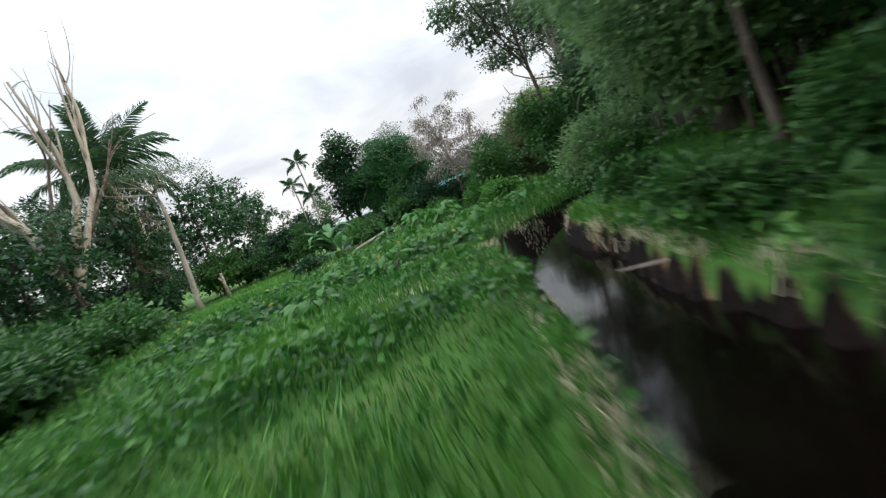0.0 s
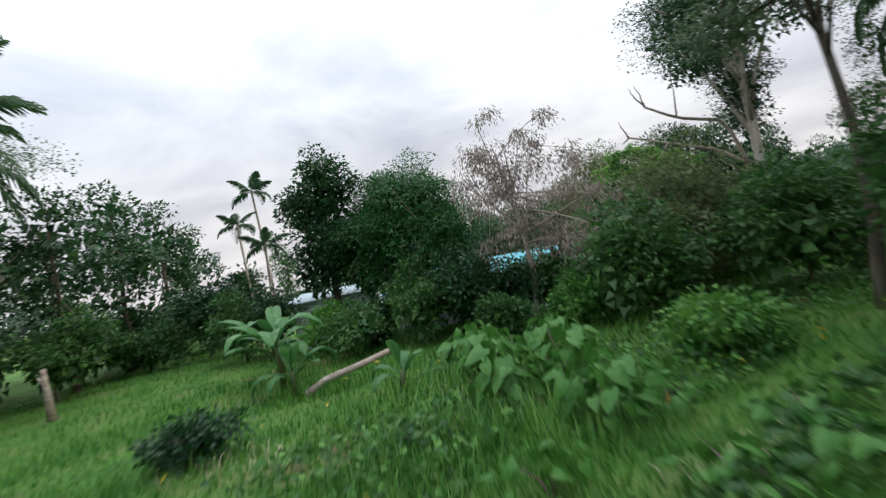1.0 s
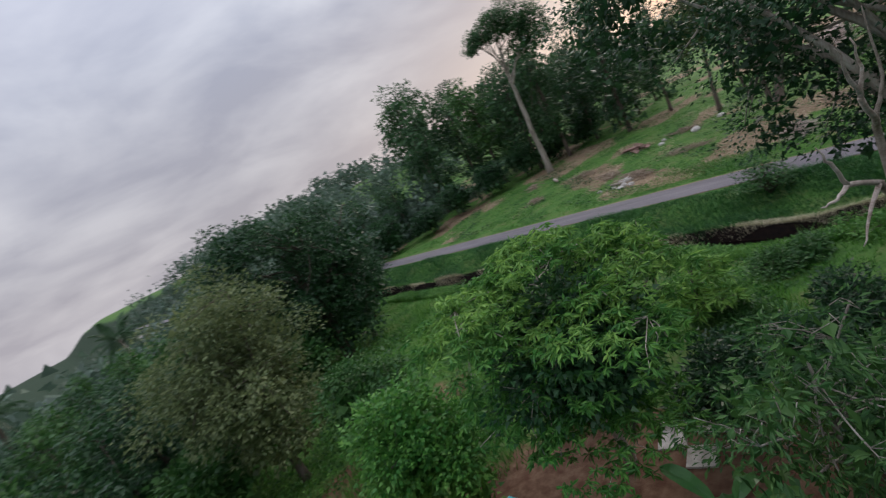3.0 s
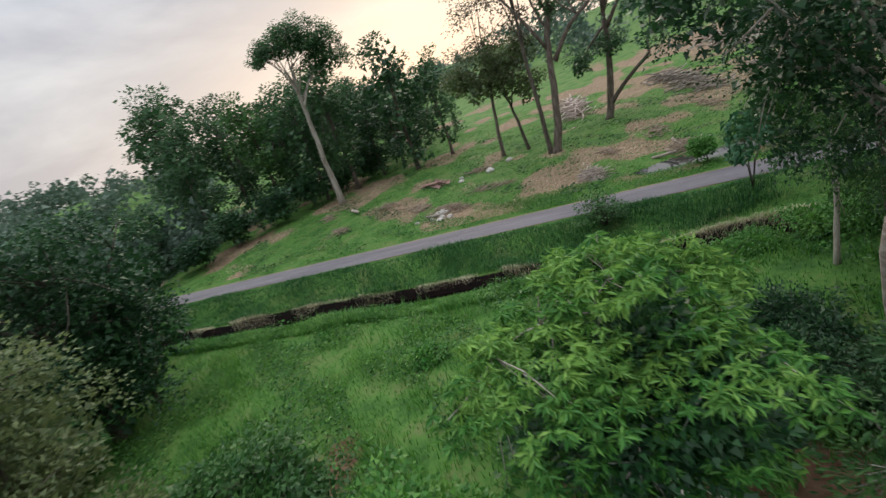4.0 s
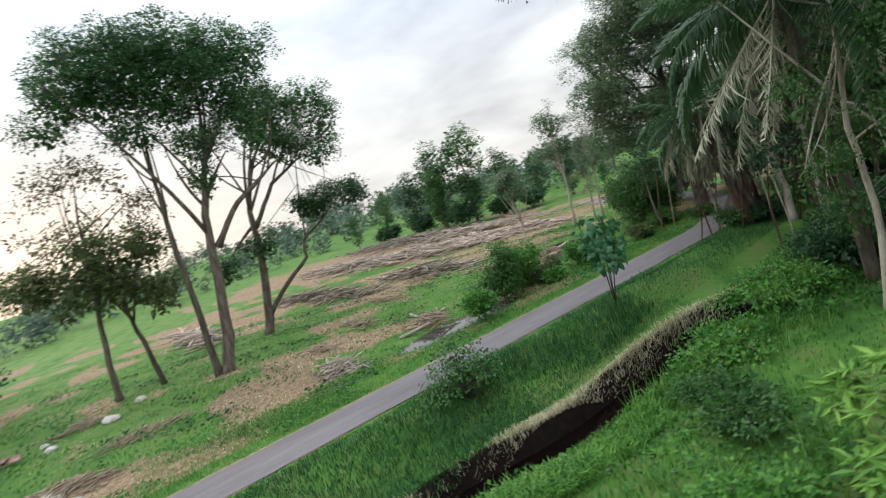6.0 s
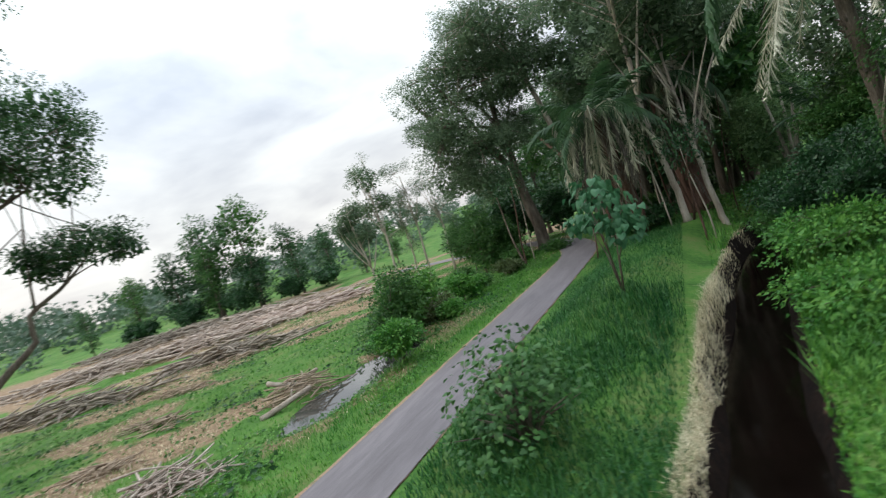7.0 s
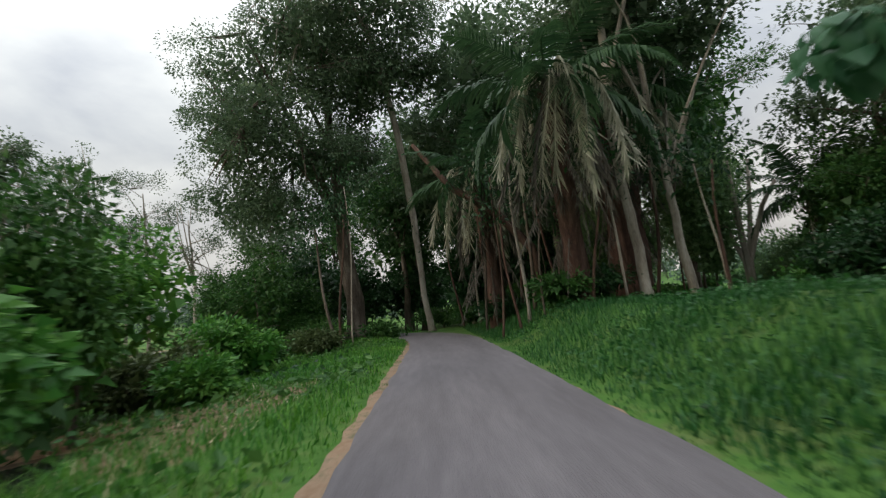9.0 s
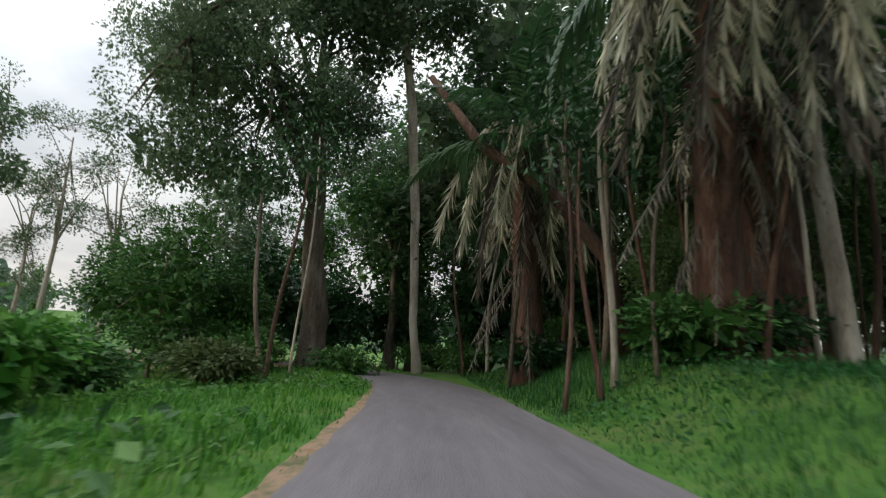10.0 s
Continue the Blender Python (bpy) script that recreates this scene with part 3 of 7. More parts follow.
def tree(name, label, loc, trunk, blobs, n, leaf, leaf_material, bark, category="tree", group="", rz=0.0, limbs=9, twigs=45, fork=0.45, **kw):
    """A tree: trunk with limbs, and a crown of leaves. trunk: rows of x, y, z, radius from its foot; blobs: the crown's masses."""
    ob = thing(name, label, category, loc, rz, group)
    cb, ends = crown(blobs, n, leaf, **kw)
    part("trunk", woody(trunk, ends, limbs, twigs, trunk[0][3], fork).mesh("trunk", bark, True), ob)
    part("crown", cb.mesh("crown", leaf_material), ob)
    return ob


def frond_mesh(name, length, pairs, leaflet, mat, arch=1.0, width=0.05, hang=0.6, v_shape=0.5, rib=0.03, ragged=0.08):
    """A feather frond that arches along +x from the origin."""
    b = Build()
    s = np.linspace(0, 1, 12)
    px = length * (s - 0.18 * arch * s ** 3)
    pz = length * (0.28 * s - 0.55 * arch * s ** 2.2)
    pts = np.stack([px, 0 * s, pz], 1)
    b.tube(pts, np.linspace(rib, 0.006, 12), 5)
    k = np.linspace(0.12, 0.99, pairs)
    o = np.stack([np.interp(k, s, pts[:, i]) for i in range(3)], 1)
    size = leaflet * np.sin(np.pi * (0.12 + 0.86 * k) ** 0.8) + 0.15 * leaflet
    for sg in (-1, 1):
        d = np.stack([0.55 + 0 * k, sg * (1 + 0 * k), v_shape - hang * 1.6 + rng.normal(scale=0.15, size=len(k))], 1)
        if ragged > 0.1:
            d = np.stack([1.5 + 0 * k, sg * (0.5 + 0 * k), -0.2 + 0 * k], 1)
        d += rng.normal(scale=ragged, size=d.shape)
        if ragged > 0.1:
            size = size * rng.uniform(0.45, 1.25, len(k)) * (rng.random(len(k)) > 0.12)
        d /= np.linalg.norm(d, axis=1, keepdims=True)
        m = o + d * size[:, None] * 0.5
        tip = o + d * size[:, None] * 0.95
        tip[:, 2] -= hang * size * 0.35
        w = np.array([1.0, 0, 0.15]) * width
        v = np.stack([o - w * 0.5, o + w * 0.5, m + w, tip, m - w * 0.6], 1).reshape(-1, 3)
        base = np.arange(len(k))[:, None] * 5
        b.add(v, base + np.array([[0, 1, 2, 4]]), base + np.array([[4, 2, 3]]))
    return b.mesh(name, mat)


FRONDS = [frond_mesh("frond", 4.6, 46, 0.85, PALM_GREEN, a, 0.05, h) for a, h in ((0.7, 0.5), (1.0, 0.7), (1.35, 0.9))]
FRONDS_DRY = [frond_mesh("frond", 4.8, 64, 0.75, PALM_DRY, a, 0.03, 0.5, rib=0.03, ragged=0.3) for a in (0.15, 0.35, 0.6)]
FRONDS_SKIRT = [frond_mesh("old_frond", 4.4, 56, 0.6, SKIRT, a, 0.03, 0.5, ragged=0.3) for a in (0.15, 0.35)]


def hooked_frond(name, reach, drop, mat, ragged=0.25):
    """A dead frond that arches out and then hangs straight down, its leaflets limp."""
    b = Build()
    s_ = np.linspace(0, 1, 14)
    pts = np.stack([reach * (1 - np.exp(-3.2 * s_)), 0.12 * np.sin(s_ * 5), 0.7 * np.sin(np.clip(s_ / 0.4, 0, 1) * np.pi) * reach * 0.35 - drop * np.clip(s_ - 0.22, 0, 1) ** 1.15], 1)
    b.tube(pts, np.linspace(0.035, 0.008, 14), 5)
    k = np.linspace(0.16, 1.0, 70)
    o = np.stack([np.interp(k, s_, pts[:, i]) for i in range(3)], 1)
    for sg in (-1, 1):
        d = np.stack([rng.normal(scale=ragged, size=70), sg * 0.35 + rng.normal(scale=ragged, size=70), -1.3 + rng.normal(scale=0.2, size=70)], 1)
        d /= np.linalg.norm(d, axis=1, keepdims=True)
        ln_ = rng.uniform(0.35, 0.85, 70)[:, None]
        w_ = np.stack([0.018 + 0 * k, 0.012 * sg + 0 * k, 0 * k], 1)
        v_ = np.stack([o - w_, o + w_, o + d * ln_ * 0.6 + w_ * 0.9, o + d * ln_, o + d * ln_ * 0.6 - w_ * 0.9], 1).reshape(-1, 3)
        base = np.arange(70)[:, None] * 5
        b.add(v_, base + np.array([[0, 1, 2, 4]]), base + np.array([[4, 2, 3]]))
    return b.mesh(name, mat)


FRONDS_HOOK = [hooked_frond("dry_frond", 1.6, 4.4, PALM_DRY), hooked_frond("dry_frond", 1.1, 5.2, SKIRT), hooked_frond("dry_frond", 2.2, 3.8, PALM_DRY)]
FRONDS_SMALL = [frond_mesh("frond", 2.0, 26, 0.55, PALM_GREEN, a, 0.06, 0.6, rib=0.02) for a in (0.8, 1.2)]


def palm(label, loc, trunk_height, n=22, n_dry=5, scale=1.0, lean=(0, 0), meshes=FRONDS, dry=FRONDS_DRY, r=0.24, group="palms", stubs=True, skirt=0, rise=62, hooks=False):
    """A palm; skirt: old fronds that hang all along the trunk."""
    ob = thing("palm_tree", label, "palm", loc, 0, group)
    b = Build()
    k = np.linspace(0, 1, 14)
    pts = np.stack([lean[0] * k ** 1.5, lean[1] * k ** 1.5, trunk_height * k - 0.2], 1)
    b.tube(pts, r * (1.15 - 0.25 * k) * (1 + 0.06 * np.sin(k * 60)), 10, 0.05)
    if stubs:
        for s in rng.uniform(0.35, 0.99, 46):
            a = rng.uniform(0, 6.283)
            o = np.array([np.interp(s, k, pts[:, i]) for i in range(3)])
            d = np.array([math.cos(a), math.sin(a), 0.9])
            b.tube([o + d * r * 0.5, o + d * (r + 0.16)], [0.06, 0.03], 4)
    part("trunk", b.mesh("trunk", BARK_RED if n_dry > 8 else BARK if stubs else BARK_PALE, True), ob)
    top = Matrix.Translation((lean[0], lean[1], trunk_height - 0.25))
    turn = rng.uniform(0, 360)
    for i in range(n + n_dry):
        f = (i + rng.uniform(0, 0.6)) / n
        up = rise - (rise + 26) * min(f, 1.0) ** 0.9
        ds = i >= n
        if ds:
            up = rng.uniform(-86, -56)
        me = dry[i % len(dry)] if ds else meshes[min(len(meshes) - 1, int(f * len(meshes)))]
        s = scale * rng.uniform(0.85, 1.1)
        if ds and hooks:
            part("frond", FRONDS_HOOK[i % 3], ob, "dead frond hooked over and hanging limp", top @ pose(0, 0, 0, rng.uniform(-8, 8), rng.uniform(-14, 10), turn + i * 137.5) @ Matrix.Diagonal((s, s, s, 1)))
            continue
        part("frond", me, ob, "dry hanging frond" if ds else "", top @ pose(0, 0, 0, rng.uniform(-25, 25), 0, turn + i * 137.5 + rng.uniform(-12, 12)) @ pose(0, 0, 0, 0, -up, 0) @ Matrix.Diagonal((s, s, s, 1)))
    for i in range(skirt):
        f = rng.uniform(0.35, 0.98)
        o = [np.interp(f, k, pts[:, c]) for c in range(3)]
        s = scale * rng.uniform(0.6, 0.9)
        part("old_frond", FRONDS_SKIRT[i % 2], ob, "old brown frond hanging along the trunk", pose(*o, 0, 0, i * 137.5) @ pose(0, 0, 0, rng.uniform(-30, 30), rng.uniform(66, 84), 0) @ Matrix.Diagonal((s, s, s, 1)))
    return ob


def banana_leaf(name, length, width, arch):
    b = Build()
    k = np.linspace(0, 1, 11)
    px, pz = length * (k - 0.25 * arch * k ** 3), length * (0.75 * k - 0.75 * arch * k ** 2.3)
    w = width * np.sin(np.pi * np.clip((k - 0.14) / 0.87, 0, 1)) ** 0.6
    rows = []
    for u, dz in ((-1, 0.16), (-0.5, 0.10), (0, 0.0), (0.5, 0.10), (1, 0.16)):
        rows.append(np.stack([px + 0.02 * rng.normal(size=11), u * w * 0.5, pz + dz * w * (1 if arch < 1 else -1) + 0.015 * rng.normal(size=11)], 1))
    v = np.stack(rows, 1)
    i, j = np.meshgrid(np.arange(10), np.arange(4), indexing="ij")
    q = np.stack([i * 5 + j, i * 5 + j + 1, (i + 1) * 5 + j + 1, (i + 1) * 5 + j], -1).reshape(-1, 4)
    b.add(v.reshape(-1, 3), q)
    b.tube(np.stack([px, 0 * px, pz - 0.015], 1), np.linspace(0.035, 0.006, 11), 5)
    return b.mesh(name, BANANA)


BANANA_LEAVES = [banana_leaf("leaf", 2.1, 0.55, a) for a in (0.55, 0.85, 1.2)]


def banana(loc, stem=1.6, n=8, scale=1.0):
    ob = thing("banana_plant", "banana plant with broad arching green leaves in the grass", "banana plant", loc, rng.uniform(0, 360), "banana plants")
    b = Build()
    b.tube([(0, 0, -0.1), (0.03, 0, stem * 0.5), (0, 0.02, stem)], [0.13, 0.11, 0.07], 9)
    part("stem", b.mesh("stem", LEAF_OLIVE, True), ob)
    for i in range(n):
        s = scale * rng.uniform(0.75, 1.1)
        part("leaf", BANANA_LEAVES[i % 3], ob, "", pose(0, 0, stem - 0.08 * i, 0, rng.uniform(-35, 15), i * 137 + rng.uniform(-20, 20)) @ Matrix.Diagonal((s, s, s, 1)))
    return ob


def broad_leaf(name, mat, length=0.42, width=0.4):
    """A heart-shaped leaf on a stalk, along +x."""
    b = Build()
    o = np.array([(0.0, 0, 0), (-0.12, 0.34, 0.03), (0.08, 0.52, 0.0), (0.42, 0.44, -0.06), (0.75, 0.22, -0.12), (1.0, 0, -0.2), (0.75, -0.22, -0.12), (0.42, -0.44, -0.06), (0.08, -0.52, 0.0), (-0.12, -0.34, 0.03), (0.4, 0, 0.04)])
    o = o * [length, width, length]
    b.add(o + [0.18 * length, 0, 0.05], None, [(10, i, (i + 1) % 10) for i in range(10)])
    b.tube([(-0.25 * length, 0, -0.12), (0.18 * length, 0, 0.05)], [0.008, 0.006], 4)
    return b.mesh(name, mat)


HEART = broad_leaf("leaf", LEAF_BLUE)
VINE = broad_leaf("leaf", LEAF_MID)
TARO = broad_leaf("leaf", LEAF_BRIGHT, 0.62, 0.5)


def big_leaf_shrub(name, label, loc, blobs, n, size, stems, mesh=HEART, group="", droop=(-5, 60)):
    """A shrub of large single leaves on thin stems."""
    ob = thing(name, label, "shrub", loc, rng.uniform(0, 360), group)
    share = n // len(blobs)
    single = min(share, 280 // len(blobs))
    rest = Build()
    shape = np.array([v.co for v in mesh.vertices])
    faces = np.array([f.vertices for f in mesh.polygons if len(f.vertices) == 4]).reshape(-1, 4)
    tris = np.array([f.vertices for f in mesh.polygons if len(f.vertices) == 3]).reshape(-1, 3)
    for bl in blobs:
        for k in range(max(1, stems // 3)):
            e = spread(1, bl)[0]
            b = Build()
            b.tube([(0, 0, -0.1), (e[0] * 0.3, e[1] * 0.3, e[2] * 0.55), tuple(e)], [0.04, 0.028, 0.008], 5)
            part("stem", b.mesh("stem", BARK, True), ob)
    for bl in blobs:
        for i, p in enumerate(spread(share, bl, 0.7)):
            d = p - np.array(bl[:3])
            az = math.degrees(math.atan2(d[1], d[0])) + rng.uniform(-50, 50)
            s = size * rng.uniform(0.7, 1.25)
            m = pose(*p, rng.uniform(-25, 25), rng.uniform(*droop), az) @ Matrix.Diagonal((s, s, s, 1))
            if i < single:
                part("leaf", mesh, ob, "", m)
            else:
                r = np.array(m)
                rest.add(shape @ r[:3, :3].T + r[:3, 3], faces, tris)
    if share > single:
        tagged(part("foliage", rest.mesh("foliage", mesh.materials[0], True), ob), kind="stuff")
    return ob


def bush(label, loc, r, h, n, leaf, mat, group="", stretch=(1, 1), clump=0.3):
    k = max(3, int(3 + r))
    blobs = [(rng.uniform(-0.5, 0.5) * r * stretch[0], rng.uniform(-0.5, 0.5) * r * stretch[1], h * rng.uniform(0.35, 0.62), r * 0.62 * stretch[0], r * 0.62 * stretch[1], h * rng.uniform(0.30, 0.42)) for _ in range(k)]
    return tree("bush", label, loc, [(0, 0, -0.1, 0.07), (0.1, 0, h * 0.4, 0.045), (0, 0.1, h * 0.7, 0.02)], blobs, int(n * 0.8), leaf * 1.08, mat, BARK, "bush", group, limbs=6, twigs=14, clump=clump, per=16)



# ---- the house under the trees ----
house = thing("house", "low grey plastered house with a turquoise sheet roof among trees", "house", (36.2, 7.8, -0.35), -6)


def box(b, x0, x1, y0, y1, z0, z1):
    v = [(x, y, z) for x in (x0, x1) for y in (y0, y1) for z in (z0, z1)]
    b.add(v, [(0, 1, 3, 2), (4, 6, 7, 5), (0, 4, 5, 1), (2, 3, 7, 6), (0, 2, 6, 4), (1, 5, 7, 3)])


HX, HY = 4.2, 5.6
for x0, x1, y0, y1 in ((-HX, HX, HY - 0.2, HY), (-HX, HX, -HY, -HY + 0.2), (-HX, -HX + 0.2, -HY + 0.2, HY - 0.2), (HX - 0.2, HX, -HY + 0.2, HY - 0.2)):
    b = Build()
    box(b, x0, x1, y0, y1, -0.3, 2.55)
    part("wall", b.mesh("wall", PLASTER), house)
for sg in (-1, 1):
    b = Build()
    for f in (0.12, 0.4, 0.68, 0.96):
        box(b, -HX - 0.4, HX + 0.4, sg * f * (HY + 0.6) - 0.04, sg * f * (HY + 0.6) + 0.04, 3.37 - f * 1.05, 3.45 - f * 1.05)
    slope = part("roof", b.mesh("purlins", BOARD), house, "corrugated turquoise roof slope on wooden purlins")
    for c in range(11):
        b = Build()
        n = 13
        xx = np.linspace(0, (2 * HX + 1.0) / 11 + 0.06, n) - HX - 0.5 + c * (2 * HX + 1.0) / 11
        low = 0.6 + rng.uniform(-0.06, 0.05)
        rows = [np.stack([xx, sg * f * (HY + low) + 0 * xx, 3.55 - f * 1.05 + 0.004 * (c % 2) + 0.022 * np.cos(np.arange(n) * np.pi * 0.5)], 1) for f in np.linspace(0, 1, 4)]
        v = np.stack(rows, 0)
        i, j = np.meshgrid(np.arange(3), np.arange(n - 1), indexing="ij")
        q = np.stack([i * n + j, i * n + j + 1, (i + 1) * n + j + 1, (i + 1) * n + j], -1).reshape(-1, 4)
        b.add(v.reshape(-1, 3), q)
        b.add((v - [0, 0, 0.012]).reshape(-1, 3), q[:, ::-1])
        part("sheet", b.mesh("sheet", ROOF_BLUE, True), slope)
    b = Build()
    box(b, -HX - 0.5, HX + 0.5, sg * (HY + 0.6) - 0.03, sg * (HY + 0.6) + 0.03, 2.33, 2.48)
    part("fascia", b.mesh("fascia", FASCIA), house, "white eaves board")
for sg in (-1, 1):
    b = Build()
    b.add([(sg * HX - 0.08, -HY, 2.55), (sg * HX - 0.08, HY, 2.55), (sg * HX - 0.08, 0, 3.45), (sg * HX + 0.08, -HY, 2.55), (sg * HX + 0.08, HY, 2.55), (sg * HX + 0.08, 0, 3.45)], [(0, 1, 4, 3), (1, 2, 5, 4), (2, 0, 3, 5)], [(0, 2, 1), (3, 4, 5)])
    part("gable", b.mesh("gable", PLASTER), house)
for x in (-1.8, 1.6):
    b = Build()
    box(b, x - 0.55, x + 0.55, HY - 0.04, HY + 0.03, 0.95, 2.0)
    win = part("window", b.mesh("window", FASCIA), house)
    b = Build()
    box(b, x - 0.47, x + 0.47, HY + 0.031, HY + 0.04, 1.03, 1.92)
    part("pane", b.mesh("pane", GLASS_DARK), win)

# ---- trees by the house ----
tree("mango_tree", "dense dome-shaped dark green tree beside the house", on_ground(39.0, 13.9, -0.3), [(0, 0, -0.2, 0.28), (0.2, 0.1, 1.6, 0.22), (0, 0, 4.5, 0.14), (0, 0, 8.0, 0.05)],
     [(0, 0, 6.9, 3.3, 3.3, 2.4), (0.1, 0.1, 7.9, 2.3, 2.3, 1.3), (-2.6, 0.6, 5.1, 1.7, 1.7, 1.9), (1.8, 0.4, 6.0, 2.3, 2.3, 2.1), (-1.8, -0.3, 6.0, 2.2, 2.2, 2.1), (0.3, 1.6, 5.4, 2.1, 1.9, 2.0), (0, -1.8, 5.8, 2.2, 2.0, 2.1), (-1.5, 1.2, 3.8, 1.7, 1.6, 1.3), (1.7, 1.2, 3.6, 1.6, 1.6, 1.3)], 30000, 0.2, LEAF_DOME, BARK_PALE, limbs=16, twigs=80, clump=0.34, droop=0.5, width=0.36, core=0.2)
tree("tree", "narrow dark tree with upright branches behind the grass", on_ground(42.9, 15.6), [(0, 0, -0.2, 0.26), (0.1, 0, 3, 0.2), (0, 0, 8, 0.08), (0, 0, 10.3, 0.03)],
     [(0, 0, 9.3, 1.2, 1.2, 1.4), (0.7, 0.2, 7.6, 1.6, 1.5, 1.4), (-0.8, -0.2, 8.2, 1.2, 1.2, 1.4), (0, 0, 5.8, 1.9, 1.8, 1.8), (0.5, 0.5, 4.0, 1.9, 1.9, 1.5), (-0.9, 0.2, 4.4, 1.5, 1.5, 1.3)], 7000, 0.30, LEAF_DARK, BARK, clump=0.35, per=18, width=0.5)
tree("withered_tree", "withered tree with drooping greyish brown dead leaves", on_ground(31.9, 15.9), [(0, 0, -0.2, 0.17), (-0.3, 0.1, 2.2, 0.13), (-0.2, 0.5, 5, 0.08), (0.3, 0.8, 8.2, 0.02)],
     [(0.4, 1.0, 9.1, 0.5, 0.5, 0.8), (-1.9, -0.2, 8.7, 0.5, 0.5, 0.8), (-0.8, 0.2, 8.3, 0.6, 0.6, 0.8), (1.6, 0.2, 7.6, 0.7, 0.7, 1.0), (0.5, 0.5, 7.6, 0.9, 0.9, 1.2), (1.0, 0.9, 6.4, 1.2, 1.2, 1.2), (-0.5, 0.6, 6.4, 1.3, 1.3, 1.5), (0.3, 0.9, 5.2, 1.6, 1.6, 1.3), (-1.8, 0.4, 7.6, 0.5, 0.5, 0.9), (-0.6, 1.2, 3.9, 1.8, 1.5, 1.1), (-1.6, 0.6, 5.2, 1.0, 1.0, 1.0), (-2.6, 0.9, 6.4, 0.9, 0.9, 1.2), (-3.4, 0.7, 4.8, 1.2, 1.2, 1.4), (-4.0, 0.9, 3.0, 1.4, 1.4, 1.2), (-2.4, 1.2, 3.2, 1.4, 1.3, 1.2)], 15000, 0.15, LEAF_BROWN, BARK_PALE, limbs=22, twigs=190, clump=0.3, per=12, droop=1.9, width=0.28, core=0.0, fine=False)
dead = thing("dead_tree", "bare bleached dead tree with forked limbs", "tree", on_ground(21.6, 11.0))
b = Build()
b.tube([(0.1, 0.1, -0.3), (-0.1, -0.1, 2.2), (0.1, -0.2, 4.0), (0.4, -0.2, 5.2)], [0.2, 0.17, 0.15, 0.12], 8, 0.12)
part("trunk", b.mesh("trunk", DEADWOOD, True), dead)
for pts in ([(0.4, -0.2, 5.2), (1.39, -0.25, 6.11), (3.54, 0.13, 6.98), (5.24, -0.01, 7.73)], [(5.24, -0.01, 7.73), (5.48, -0.09, 8.26), (5.61, -0.17, 8.66)], [(5.24, -0.01, 7.73), (5.49, -0.14, 7.57), (5.65, -0.38, 7.51)], [(0.4, -0.2, 5.2), (1.01, -0.05, 7.44), (2.96, 0.26, 8.03), (4.28, 0.39, 8.97)], [(4.28, 0.39, 8.97), (4.61, 0.36, 9.52), (4.84, 0.37, 10.05)], [(4.28, 0.39, 8.97), (4.35, 0.52, 9.49), (4.58, 0.54, 10.09)], [(2.96, 0.26, 8.03), (2.9, 0.57, 8.93), (2.9, 0.57, 10.33)], [(3.54, 0.13, 6.98), (3.92, -0.12, 6.45), (4.18, -0.31, 5.89)]):
    b = Build()
    pts = np.array(pts, float)
    k, kk = np.linspace(0, 1, len(pts)), np.linspace(0, 1, 9)
    p9 = np.stack([np.interp(kk, k, pts[:, i]) for i in range(3)], 1) + rng.normal(scale=0.014, size=(9, 3))
    b.tube(p9, np.linspace(0.1, 0.05, 9) if len(pts) > 3 else np.linspace(0.05, 0.012, 9), 6, 0.1)
    part("limb", b.mesh("limb", DEADWOOD, True), dead)
yard_tree = tree("tree", "dense young tree with whorled narrow leaves in the yard", on_ground(27.0, 3.4), [(0, 0, -0.2, 0.18), (0.1, 0.1, 2.8, 0.14), (0, 0, 5.6, 0.08), (0.2, 0, 7.4, 0.02)],
                 [(0.3, 0.2, 7.4, 1.5, 1.5, 1.0), (1.8, -1.3, 6.0, 2.0, 2.0, 1.6), (-1.5, 1.3, 5.8, 2.0, 2.0, 1.6), (0.9, 1.8, 5.2, 2.0, 2.0, 1.6), (1.8, -0.5, 3.8, 2.2, 2.2, 1.6), (-1.3, -1.6, 4.9, 2.0, 2.0, 1.6), (0.7, 0.9, 3.0, 2.2, 2.2, 1.5), (2.2, 1.2, 2.6, 1.8, 1.8, 1.5)], 32000, 0.2, LEAF_BRIGHT, BARK_PALE, limbs=18, twigs=120, clump=0.3, per=16, droop=0.45, width=0.26, core=0.0, fine=False, whorl=True)
# dark leaf colour within the crown stands in for its inner shade
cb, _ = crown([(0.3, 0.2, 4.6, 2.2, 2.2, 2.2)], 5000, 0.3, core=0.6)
part("inner_crown", cb.mesh("inner_crown", LEAF_DARK), yard_tree, "inner leaves coloured darker for the shade inside the crown")
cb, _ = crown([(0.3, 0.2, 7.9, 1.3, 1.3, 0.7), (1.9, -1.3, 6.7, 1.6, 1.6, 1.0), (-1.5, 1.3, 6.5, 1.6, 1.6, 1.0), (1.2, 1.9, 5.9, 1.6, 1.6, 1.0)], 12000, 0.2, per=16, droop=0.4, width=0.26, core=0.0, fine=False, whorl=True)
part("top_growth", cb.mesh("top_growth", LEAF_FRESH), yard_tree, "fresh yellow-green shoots")
